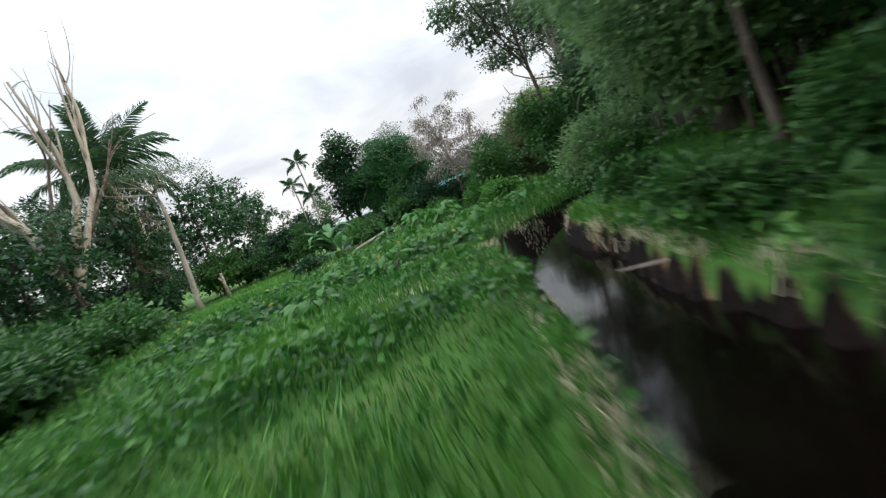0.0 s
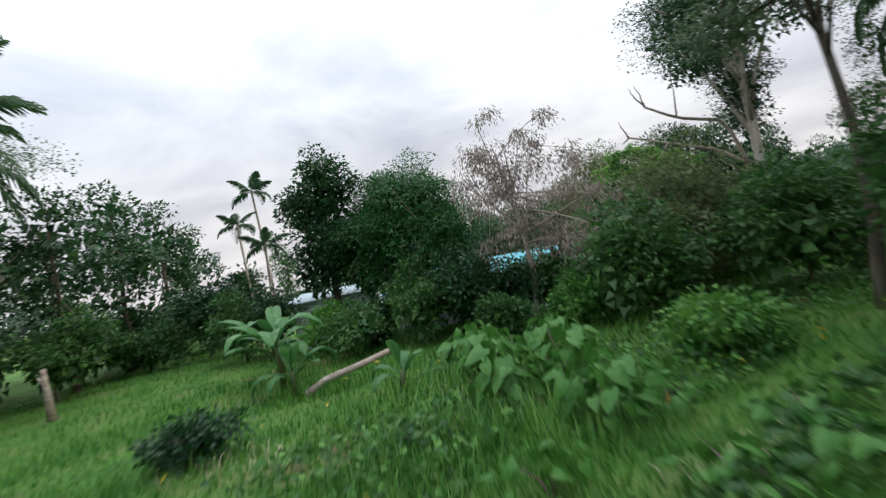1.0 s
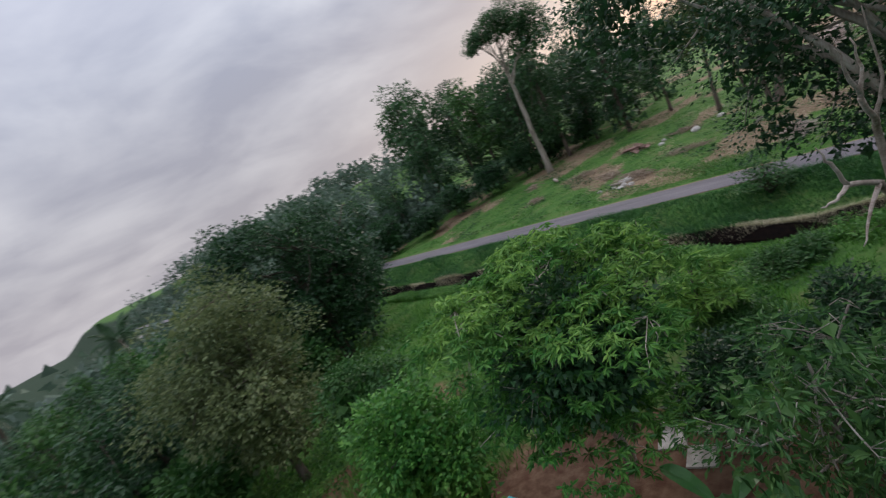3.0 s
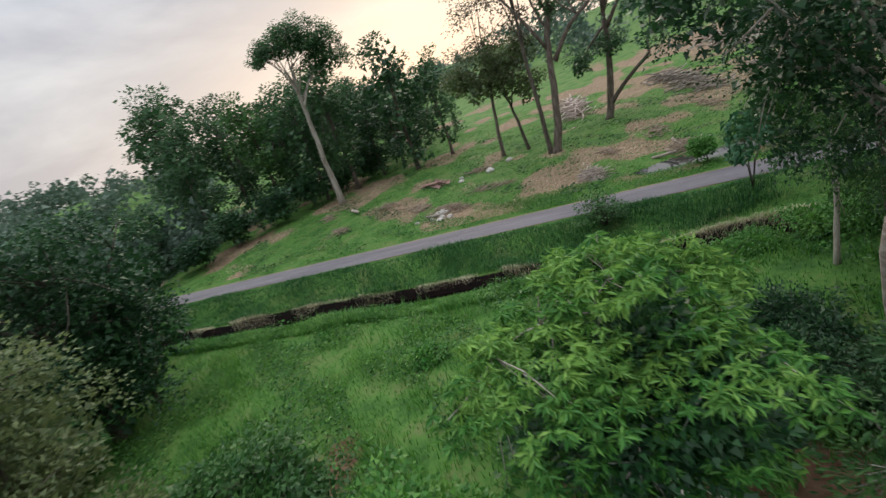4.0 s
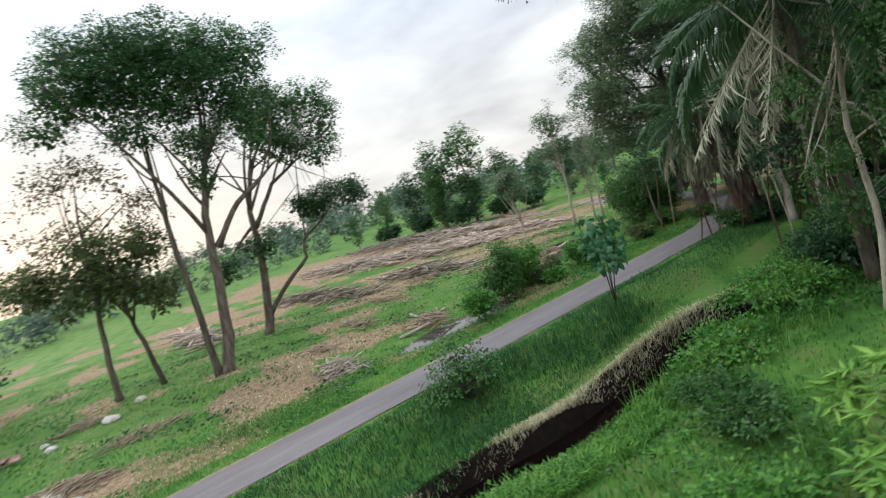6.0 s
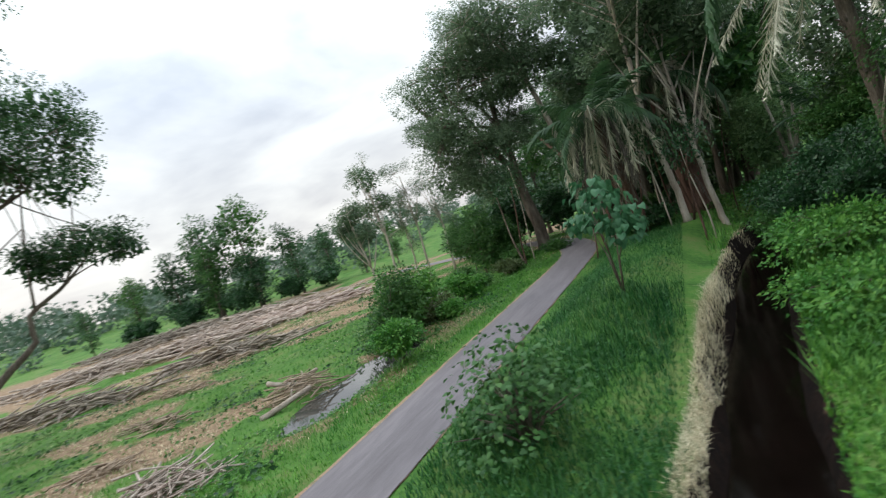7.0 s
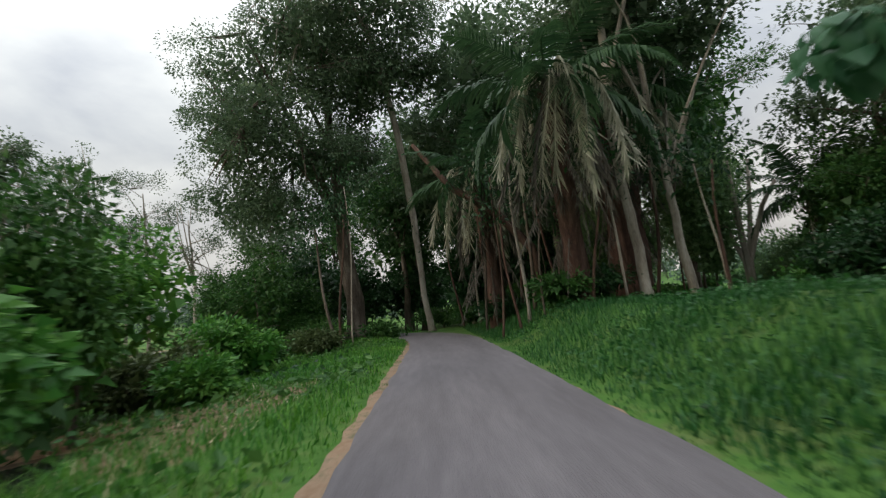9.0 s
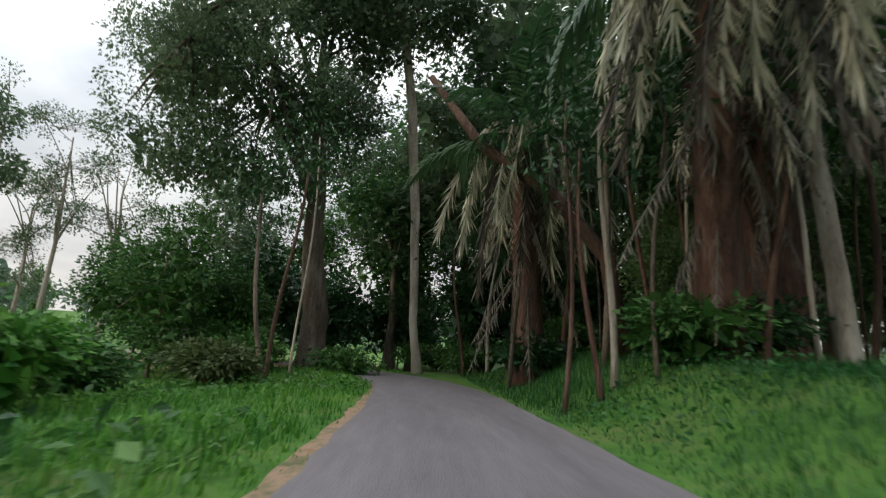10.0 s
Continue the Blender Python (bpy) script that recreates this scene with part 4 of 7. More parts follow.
tree("tree", "small open tree with thin pale branches by the bare yard", on_ground(27.6, 9.6), [(0, 0, -0.2, 0.1), (0.1, 0.1, 2, 0.07), (0, 0, 4.6, 0.03)],
     [(0.2, 0.2, 5.0, 1.0, 1.0, 0.9), (1.0, -0.6, 4.2, 1.3, 1.3, 1.0), (-0.9, 0.8, 3.8, 1.3, 1.3, 1.0), (0.6, 1.0, 3.2, 1.3, 1.3, 1.0), (0.9, -0.9, 2.5, 1.3, 1.3, 0.9), (-0.4, 0.2, 1.6, 1.6, 1.6, 1.0)], 5200, 0.17, LEAF_MID, BARK_PALE, limbs=16, twigs=110, clump=0.34, per=14, width=0.3, core=0.05, fine=False)
for x, y, r, h in ((20.4, 8.6, 1.8, 2.2), (22.4, 8.2, 1.6, 2.2), (25.2, 11.0, 1.5, 2.0)):
    bush("dark green shrub in the shade beyond the yard", on_ground(x, y), r, h, int(2400 * r), 0.2, LEAF_DARK, "dark shrubs beyond the yard")
bush("rounded light green bush beside the bare yard", on_ground(31.0, -1.6), 2.5, 6.0, 10500, 0.24, LEAF_BRIGHT)
bush("leafy green bush behind the bare yard", on_ground(29.2, -6.4), 2.6, 6.0, 8500, 0.24, LEAF_MID)
bush("dark green shrub under the yard's young tree", on_ground(24.6, 6.6), 1.9, 2.6, 4200, 0.22, LEAF_DARK)
bush("dark green shrub beside the bare yard", on_ground(23.6, 10.2), 2.2, 3.0, 4600, 0.22, LEAF_FIELD)
bush("dark green shrub beside the bare yard", on_ground(24.0, 0.6), 1.8, 2.2, 3600, 0.22, LEAF_FIELD)
tree("tree", "bushy olive-brown tree behind the yard", on_ground(31.9, -13.0), [(0, 0, -0.2, 0.25), (0, 0, 3, 0.2), (0, 0, 8, 0.06)],
     [tuple(1.12 * v for v in q) for q in ((0, 0, 8.0, 2.4, 2.4, 2.2), (1.8, 0.5, 6.0, 2.4, 2.4, 2.2), (-1.8, -0.5, 6.0, 2.4, 2.4, 2.2), (0.5, 1.8, 4.8, 2.4, 2.2, 2.2), (-0.4, -1.8, 4.4, 2.6, 2.4, 2.4), (0, 0.5, 2.6, 2.8, 2.6, 1.8))], 15000, 0.26, LEAF_KHAKI, BARK, clump=0.45)
tree("tree", "broad dark green tree at the wood's edge", on_ground(22.4, -26.0), [(-1.2, 0.4, -0.3, 0.5), (-1.4, 0.5, 3, 0.4), (-1.0, 0.4, 7, 0.26), (-0.6, 0.3, 11, 0.08)],
     [(2.4, -0.9, 12.2, 3.0, 3.0, 2.0), (-1.2, 0.5, 11.2, 4.2, 4.2, 2.2), (-4.4, 1.7, 8.6, 3.7, 3.7, 2.6), (3.4, -1.3, 9.6, 3.2, 3.2, 2.4), (1.8, -0.7, 7.2, 4.0, 4.0, 2.6), (-1.6, 0.6, 6.0, 4.6, 4.6, 3.0), (-4.6, 1.8, 4.4, 3.2, 3.2, 3.0), (1.5, -0.6, 3.6, 4.2, 4.2, 2.6), (-1.6, 0.6, 2.2, 4.0, 4.0, 2.0)], 21000, 0.32, LEAF_DARK, BARK, clump=0.5)
bush("large olive bush behind the withered tree", on_ground(24.8, 14.8), 3.2, 6.8, 12000, 0.22, LEAF_KHAKI)
bush("leafy green bush beside the withered tree", on_ground(26.6, 18.8), 2.3, 4.4, 5000, 0.26, LEAF_MID)
bush("dense bush at the meadow's edge", on_ground(21.8, 18.6), 2.6, 4.6, 5000, 0.28, LEAF_MID)
bush("dark green bush below the dome-shaped tree", on_ground(34.4, 16.8), 2.0, 4.3, 5200, 0.25, LEAF_DARK)
bush("dark green bush below the dome-shaped tree", on_ground(36.8, 17.8), 1.7, 3.8, 4200, 0.25, LEAF_MID)
bush("rounded dark bush at the end of the meadow", on_ground(52.3, 14.8), 3.0, 5.6, 6000, 0.32, LEAF_DARK)
bush("yellowish green bush in the undergrowth", on_ground(25.2, 24.6), 1.3, 1.7, 2200, 0.24, LEAF_BRIGHT)
tree("tree", "slender tree with a sparse high crown", on_ground(21.2, 22.6), [(0, 0, -0.2, 0.16), (-0.1, 0.2, 4, 0.13), (0.3, 0, 8, 0.08), (0.6, 0, 11.5, 0.03)],
     [(0.6, 0, 11, 2.2, 2.2, 1.6), (2.0, 1.2, 9.4, 1.8, 1.8, 1.2), (-1.6, -0.6, 9.4, 1.8, 1.8, 1.3), (1.8, -1.6, 8.2, 1.5, 1.5, 1.0), (2.8, 3.0, 10.8, 1.8, 1.8, 1.0), (0, 4.5, 11.5, 2.0, 2.4, 1.2)], 6500, 0.22, LEAF_GREY, BARK, limbs=14, twigs=90, clump=0.4, per=16)
tree("tree", "tall tree with bare lower limbs and a dense dark crown", on_ground(21.4, 11.8), [(0, 0, -0.2, 0.3), (0.2, 0, 4, 0.24), (0.3, 0, 8.5, 0.16), (0.4, 0, 13, 0.05)],
     [(0.4, 0, 13.2, 2.8, 2.8, 2.0), (2.4, 0.8, 11.6, 2.2, 2.2, 1.6), (-2.2, -0.5, 11.6, 2.2, 2.2, 1.8), (1.2, 2.2, 12.2, 2.0, 2.0, 1.6), (1.6, -2.0, 10.8, 2.0, 2.0, 1.5), (2.6, 1.0, 9.6, 1.2, 1.2, 0.8), (2.7, -4.2, 13.0, 1.5, 1.5, 1.1), (1.8, -3.2, 13.8, 1.8, 1.8, 1.3), (2.2, -5.6, 12.4, 1.2, 1.2, 0.9), (1.6, -4.6, 11.4, 1.3, 1.3, 0.8), (0.3, -3.1, 9.7, 1.3, 1.3, 1.5), (0.2, -1.8, 9.1, 1.3, 1.3, 1.6), (0.3, -3.0, 7.8, 0.9, 0.9, 1.1), (0.1, -1.5, 6.9, 0.8, 0.8, 1.0), (0.1, -0.4, 8.0, 1.2, 1.2, 1.6)], 19000, 0.17, LEAF_DARK, BARK_PALE, limbs=24, twigs=90, clump=0.45)
for x, y, h in ((49.4, 13.6, 11.2), (50.6, 14.4, 9.2), (48.6, 14.9, 7.6)):
    palm("slender palm with a small tuft of fronds", on_ground(x, y), h - 0.8, 9, 0, 0.85, (rng.uniform(-0.5, 0.5), rng.uniform(-0.5, 0.5)), FRONDS_SMALL, FRONDS_SMALL, 0.08, "slender palms", False)
for x, y, a, L in ((25.5, 4.2, 20, 1.3), (24.7, 5.2, 24, 1.0), (26.2, 5.4, 16, 0.9)):
    slab = thing("concrete_slab", "pale worn concrete slab lying on the bare yard", "slab", on_ground(x, y), a, "slabs in the yard")
    b = Build()
    box(b, -L / 2, L / 2, -0.45, 0.45, -0.1, 0.07)
    part("block", b.mesh("block", STONE), slab)
# palms and pale trees at the meadow's far side
palm("tall shaggy oil palm above dark woodland", on_ground(58.6, 27.6), 14.0, 34, 8, 1.75, (0, 0), r=0.62, skirt=46, rise=86)
palm("tall coconut palm behind the trees", on_ground(31.3, -50), 9.6, 16, 2, 0.8, (0.6, 0), r=0.18)
palm("tall coconut palm behind the trees", on_ground(44.2, -51.4), 9.2, 16, 2, 0.8, (-0.6, 0.4), r=0.18)
bt = thing("bare_tree", "grey many-stemmed tree with bare upright limbs", "tree", on_ground(55.0, 37.0))
for pts, r in (([(0, 0, -0.3), (-0.6, -1.5, 3.2), (-0.5, -1.4, 6.6), (-0.3, -0.9, 9.0), (0, 0.1, 11.4), (0.6, 1.4, 13.5)], 0.62), ([(-0.6, -1.5, 3.0), (-1.0, -2.4, 6.0), (-1.5, -4.0, 11.0), (-1.5, -4.0, 15.4), (-1.2, -3.1, 20.2)], 0.42), ([(-0.6, -1.5, 3.4), (-1.3, -3.4, 7.6), (-2.0, -5.2, 11.5), (-2.4, -6.2, 17.0), (-2.4, -6.2, 21.5)], 0.34), ([(-0.5, -1.4, 6.2), (-0.9, -2.2, 10.0), (-1.3, -3.3, 14.0), (-1.3, -3.3, 17.6)], 0.2), ([(-1.3, -3.4, 7.6), (-2.4, -6.4, 12.5), (-2.8, -7.4, 15.0)], 0.18), ([(-0.3, -0.9, 9.0), (0.4, 0.6, 14.0), (0.2, 0.2, 17.5)], 0.16)):
    pts = np.array(pts, float)
    tip = pts[-1]
    tw = tip + rng.normal(size=(10, 3)) * [1.4, 1.4, 1.0] + [0, 0, 0.6]
    part("trunk" if r > 0.5 else "limb", woody([(*p, r * (1 - 0.8 * i / (len(pts) - 1))) for i, p in enumerate(pts)], tw, 6, 10, 0.2, 0.55).mesh("limb", BARK_PALE if r > 0.25 else BARK, True), bt)
cb, _ = crown([(-1.0, -2.0, 9.0, 3.0, 3.0, 1.2), (0.5, 2.0, 10.5, 2.6, 2.6, 1.2)], 1800, 0.22, per=10, core=0.0)
part("crown", cb.mesh("crown", LEAF_GREY), bt)
lt = thing("leaning_tree", "pale leaning bare trunk with a thin flat crown", "tree", on_ground(50.0, 29.3))
be = spread(40, (0.2, 0.2, 10.6, 3.4, 3.4, 1.2), 0.6)
part("trunk", woody([(0.1, 0.2, -0.3, 0.24), (0, 0, 4.7, 0.2), (-0.1, -0.1, 8.4, 0.15), (0.1, 0.2, 10.4, 0.06)], be, 14, 40, 0.3, 0.75).mesh("trunk", BARK_PALE, True), lt)
cb, _ = crown([(0.2, 0.2, 11.0, 3.2, 3.2, 0.9), (-1.4, -2.0, 10.2, 1.8, 1.8, 0.7)], 2600, 0.18, per=12, core=0.0)
part("crown", cb.mesh("crown", LEAF_GREY), lt)
st = thing("tree_stump", "broken pale stump standing in the meadow", "stump", on_ground(50.2, 26.6))
b = Build()
b.tube([(0, 0, -0.2), (0.05, 0, 1.2), (-0.1, 0.1, 2.2)], [0.2, 0.15, 0.1], 8, 0.15)
b.tube([(0.02, 0, 1.3), (0.4, 0.1, 1.9)], [0.09, 0.05], 6, 0.1)
part("stem", b.mesh("stem", DEADWOOD, True), st)
bush("sprawling vine-covered bush at the meadow's edge", on_ground(37.0, 43.4), 3.2, 2.7, 6000, 0.26, LEAF_MID)
bush("sprawling vine-covered bush at the meadow's edge", on_ground(41.5, 40.0), 2.4, 2.3, 4000, 0.26, LEAF_MID)
bush("leafy vine-covered mound in the meadow", on_ground(27.5, 49.6), 2.2, 2.2, 6000, 0.24, LEAF_MID)
bush("leafy vine-covered mound in the meadow", on_ground(32.0, 46.6), 2.2, 2.4, 5000, 0.26, LEAF_MID)
# mostly dark leaves: the wood's backlit silhouette is put into the leaf colour
for x, y, r, h in ((55, 24, 3.0, 6.0), (60, 20, 3.2, 6.5), (54, 31, 2.8, 5.5), (52, 37, 2.8, 5.5), (57, 35, 3.2, 6.5), (64, 15, 3.2, 6.5), (68, 8, 3.2, 6.0), (63, 28, 3.4, 7.0), (50, 42, 2.8, 5.0), (73, 0, 3.4, 6.0), (56.5, 18, 2.4, 4.5), (49, 46, 2.8, 5.0), (58, 12, 2.8, 4.5), (63, 6, 3.0, 5.0)):
    bush("dense dark undergrowth at the wood's edge", on_ground(x, y), r * 0.8, h * 0.7, 3000, 0.3, LEAF_DARK if rng.random() < 0.7 else LEAF_MID, "undergrowth of the wood", clump=0.45)

for x, y, r, h, m in ((42.0, 18.4, 1.5, 2.7, LEAF_BRIGHT), (39.4, 19.6, 1.5, 2.6, LEAF_MID), (46.6, 17.4, 1.9, 4.2, LEAF_DARK), (39.6, 17.8, 1.5, 2.4, LEAF_DARK), (31.2, 14.6, 1.8, 4.0, LEAF_MID), (28.8, 15.6, 1.8, 3.2, LEAF_MID), (47.8, 18.2, 2.0, 4.0, LEAF_MID), (33.2, 15.2, 1.9, 4.2, LEAF_DARK), (29.6, 18.0, 1.4, 2.2, LEAF_BRIGHT), (32.4, 18.4, 1.2, 1.8, LEAF_MID)):
    bush("leafy bush in the garden before the house", on_ground(x, y), r, h, int(1700 * r), 0.23, m, "garden bushes")
# a second small building, half hidden
shed = thing("outbuilding", "small pale blue plastered outbuilding with a pale aqua sheet roof", "outbuilding", on_ground(44.6, 13.4), 28)
for x0, x1, y0, y1 in ((-2.4, 2.4, 1.8, 2.0), (-2.4, 2.4, -2.0, -1.8), (-2.4, -2.2, -1.8, 1.8), (2.2, 2.4, -1.8, 1.8)):
    b = Build()
    box(b, x0, x1, y0, y1, -0.3, 2.7)
    part("wall", b.mesh("wall", PALE_BLUE), shed)
b = Build()
b.add([(-2.9, -2.5, 3.0), (2.9, -2.5, 3.0), (2.9, 2.6, 2.66), (-2.9, 2.6, 2.66), (-2.9, -2.5, 3.05), (2.9, -2.5, 3.05), (2.9, 2.6, 2.71), (-2.9, 2.6, 2.71)], [(3, 2, 1, 0), (4, 5, 6, 7), (0, 1, 5, 4), (1, 2, 6, 5), (2, 3, 7, 6), (3, 0, 4, 7)])
part("roof", b.mesh("roof", ROOF_PALE), shed, "pale aqua sheet roof")
b = Build()
box(b, -0.5, 0.5, 1.98, 2.04, -0.1, 2.0)
part("door", b.mesh("door", BOARD), shed)

# ---- banana plants, broad-leaved herbs ----
for x, y, s, n in ((39.9, 23.8, 1.9, 9), (41.0, 22.6, 1.5, 7), (38.6, 24.6, 0.9, 6), (33.4, 25.6, 0.7, 7), (29.0, 7.4, 1.2, 7), (30.6, 9.6, 0.8, 6)):
    banana(on_ground(x, y), s, n, 1.35 if s > 1.4 else 1.0 if s > 0.75 else 0.7)
for x, y in ((29.6, 27.4), (28.4, 26.2), (30.6, 25.4), (27.2, 28.6), (29.2, 24.2), (31.6, 24.0)):
    big_leaf_shrub("taro_plant", "clump of broad heart-shaped leaves at the meadow's edge", on_ground(x, y), [(0, 0, 1.0, 0.8, 0.8, 0.7)], 54, rng.uniform(0.65, 0.9), 12, TARO, "taro plants", droop=(10, 75))
for x, y in ((24.5, 37.5), (23.4, 39.5), (26.4, 35.2), (22.6, 36.2), (25.2, 31.0), (23.0, 33.0), (21.6, 41.6), (24.0, 28.6), (25.8, 33.2), (27.6, 31.4), (23.6, 30.6), (21.4, 31.6), (20.9, 38.4), (22.0, 34.6), (26.8, 38.8), (24.8, 41.0), (28.6, 35.6), (22.4, 44.2), (21.0, 29.4), (26.2, 27.4)):
    big_leaf_shrub("taro_plant", "low clump of broad leaves beside the ditch", on_ground(x, y), [(0, 0, 0.45, 0.8, 0.8, 0.3)], 26, rng.uniform(0.42, 0.6), 8, TARO, "low broad-leaved clumps")
bush("low dark shrub in the meadow", on_ground(36.2, 30.6), 0.9, 1.1, 1500, 0.2, LEAF_DARK)
fl = thing("fallen_banana_stem", "fallen brown banana stem lying in the grass", "fallen stem", on_ground(36.4, 24.2, 0.5), 40)
b = Build()
b.tube([(-1.6, 0, 0.5), (-0.5, 0.05, 0.25), (0.8, 0, 0.0), (1.5, -0.05, -0.35)], [0.09, 0.11, 0.12, 0.13], 8, 0.08)
part("stem", b.mesh("stem", DEADWOOD, True), fl)

# ---- lane side: sapling and bushes ----
big_leaf_shrub("sapling", "young tree with very large drooping blue-green leaves beside the lane", on_ground(5.5, 11.0), [(0, 0, 4.0, 1.1, 1.1, 0.6), (0.4, 0.2, 3.2, 1.1, 1.1, 0.7), (-1.5, -0.4, 2.9, 0.5, 0.5, 0.35), (0.9, 0.4, 2.5, 0.7, 0.7, 0.5)], 270, 0.7, 4, droop=(30, 85))
big_leaf_shrub("leafy_bush", "bush with rounded light green leaves beside the lane", on_ground(4.1, 2.4), [(0, 0, 2.2, 1.1, 1.1, 0.7), (0.5, -0.5, 1.5, 1.2, 1.2, 0.8), (-0.7, 0.3, 1.4, 1.0, 1.0, 0.8), (0.9, 0.4, 0.9, 1.3, 1.3, 0.6), (0.2, -0.9, 0.8, 1.2, 1.2, 0.6), (-0.8, -0.5, 1.1, 0.8, 0.8, 0.7), (0.3, 0.6, 1.9, 1.1, 1.1, 0.8)], 1500, 0.3, 12, VINE)
for x, y, r, h, m in ((-6.9, 14.2, 1.8, 5.2, LEAF_MID), (-7.4, 19.4, 1.3, 1.5, LEAF_OLIVE), (-6.8, 16.0, 1.9, 4.2, LEAF_BRIGHT), (-9.6, 18.2, 1.6, 1.9, LEAF_DARK), (-6.9, 22.8, 1.4, 2.1, LEAF_BRIGHT), (-5.4, 18.4, 1.0, 0.9, LEAF_BRIGHT), (-7.2, 26.4, 1.2, 1.3, LEAF_MID), (-6.0, 30.0, 1.2, 1.1, LEAF_OLIVE), (-10.4, 30.0, 1.5, 1.6, LEAF_MID), (-4.3, 10.2, 1.1, 2.1, LEAF_BRIGHT)):
    bush("leafy green bush beside the flooded hollow", on_ground(x, y), r, h, int(3000 * r), 0.19, m, "bushes along the lane", clump=0.24)
tree("shrub", "young shrub with light green feathery leaf tufts in the meadow", on_ground(18.6, 3.2), [(0, 0, -0.2, 0.06), (0.1, 0, 1.4, 0.045), (0.1, 0.1, 3.0, 0.015)],
     [(0.1, 0.2, 2.9, 0.9, 0.9, 0.6), (0.9, -0.6, 2.0, 1.0, 1.0, 0.7), (-0.9, 0.4, 2.0, 1.0, 1.0, 0.7), (0.4, 0.9, 1.4, 1.0, 1.0, 0.7), (-0.3, -1.0, 1.3, 1.0, 1.0, 0.7)], 2600, 0.36, LEAF_FRESH, BARK, category="shrub", limbs=10, twigs=60, clump=0.3, per=10, droop=0.3, width=0.24, core=0.0, fine=False, whorl=True)
for x, y, r, h in ((11.6, 9.0, 1.4, 1.8), (12.6, 13.0, 1.7, 2.4), (11.8, 17.4, 1.5, 2.4), (14.6, 20.6, 1.9, 3.0), (13.6, 5.4, 1.3, 1.5), (17.6, 16.6, 1.9, 3.2), (15.6, 1.4, 1.0, 1.0), (18.8, 4.6, 1.3, 1.6), (20.4, -2.0, 0.9, 0.9), (17.4, -7.0, 0.8, 0.8)):
    bush("low spreading green shrub beyond the ditch", on_ground(x, y), r * 1.35, h * 0.62, int(2400 * r), 0.19, LEAF_BRIGHT if rng.random() < 0.7 else LEAF_MID, "shrubs beyond the ditch")

# ---- grove where the lane bends ----


def in_grove(x, y):
    """A place in the grove, counted from 2.5 m up the lane."""
    return on_ground(x, y + 2.5)


palm("shaggy oil palm with hanging dry fronds", on_ground(14.8, 13.8), 11.2, 24, 7, 1.3, (-0.9, -0.7), r=0.22)
cols = [(1.3 * math.cos(i * 2.1), 1.3 * math.sin(i * 2.1), 8.6 - 0.8 * i, 0.8, 0.8, 1.3) for i in range(8)]
tree("vine_hung_tree", "pale-stemmed tree hung with fresh green vines beside the ditch", on_ground(15.7, 11.5), [(0, 0, -0.3, 0.12), (0.25, 0.1, 3, 0.10), (-0.15, 0.3, 6, 0.085), (0.1, 0.1, 9, 0.06), (0, 0, 12, 0.02)],
     cols + [(0.4, 0.2, 11.2, 2.6, 2.6, 1.4), (-2.0, -1.4, 11.6, 1.6, 1.6, 0.7), (-3.6, -2.8, 12.8, 1.4, 1.4, 0.5), (-5.2, -4.0, 13.8, 1.4, 1.4, 0.45), (-6.4, -4.8, 14.2, 1.2, 1.2, 0.4), (-3.0, -0.6, 13.8, 1.3, 1.3, 0.5), (1.8, 1.6, 3.0, 1.4, 1.4, 2.2), (1.6, -0.6, 5.6, 1.1, 1.1, 2.2)], 15000, 0.15, LEAF_MID, BARK_PALE, limbs=14, twigs=60, clump=0.3, per=16, droop=1.0, core=0.05)
palm("shaggy oil palm with hanging dry fronds in the grove", in_grove(5.2, 23.4), 8.0, 16, 24, 1.1, (-0.7, -2.0), r=0.4, skirt=14, hooks=True, rise=40)
palm("shaggy oil palm with hanging dry fronds in the grove", in_grove(8.6, 26.6), 9.2, 18, 26, 1.2, (-0.4, -0.9), r=0.78, skirt=30, hooks=True, rise=40)
palm("shaggy oil palm with hanging dry fronds in the grove", in_grove(2.8, 29.4), 7.8, 14, 22, 1.1, (-0.3, -0.4), r=0.42, skirt=14, hooks=True, rise=36)
palm("oil palm deep in the grove", in_grove(12.6, 34.6), 9.0, 18, 8, 1.0, (0, 0), r=0.45)
palm("young palm with spreading fronds in the grove", in_grove(16.0, 25.0), 4.8, 16, 2, 0.8, (0.1, 0), r=0.2)
tree("tree", "tall pale-trunked tree with a forked limb over the lane", in_grove(7.6, 23.4), [(0.2, 0, -0.3, 0.24), (0.05, 0, 2.2, 0.2), (-0.25, -0.2, 4.4, 0.17), (-0.5, -0.5, 7.0, 0.18), (-0.4, -0.8, 10.5, 0.15), (-0.5, -1.0, 13, 0.1), (-0.6, -1.2, 17, 0.04)],
     [(-0.6, -1.2, 17.5, 3.0, 3.0, 2.2), (2.8, -1.6, 14.5, 2.6, 2.6, 1.8), (-2.8, -1.0, 15.2, 2.6, 2.6, 1.8), (0.4, 2.2, 15.0, 2.6, 2.6, 1.8), (0.4, -3.8, 14.4, 2.6, 2.4, 1.6), (4.6, -1.0, 12.0, 2.0, 2.0, 1.2)], 14000, 0.2, LEAF_GREY, BARK_PALE, limbs=14, twigs=90, clump=0.4)
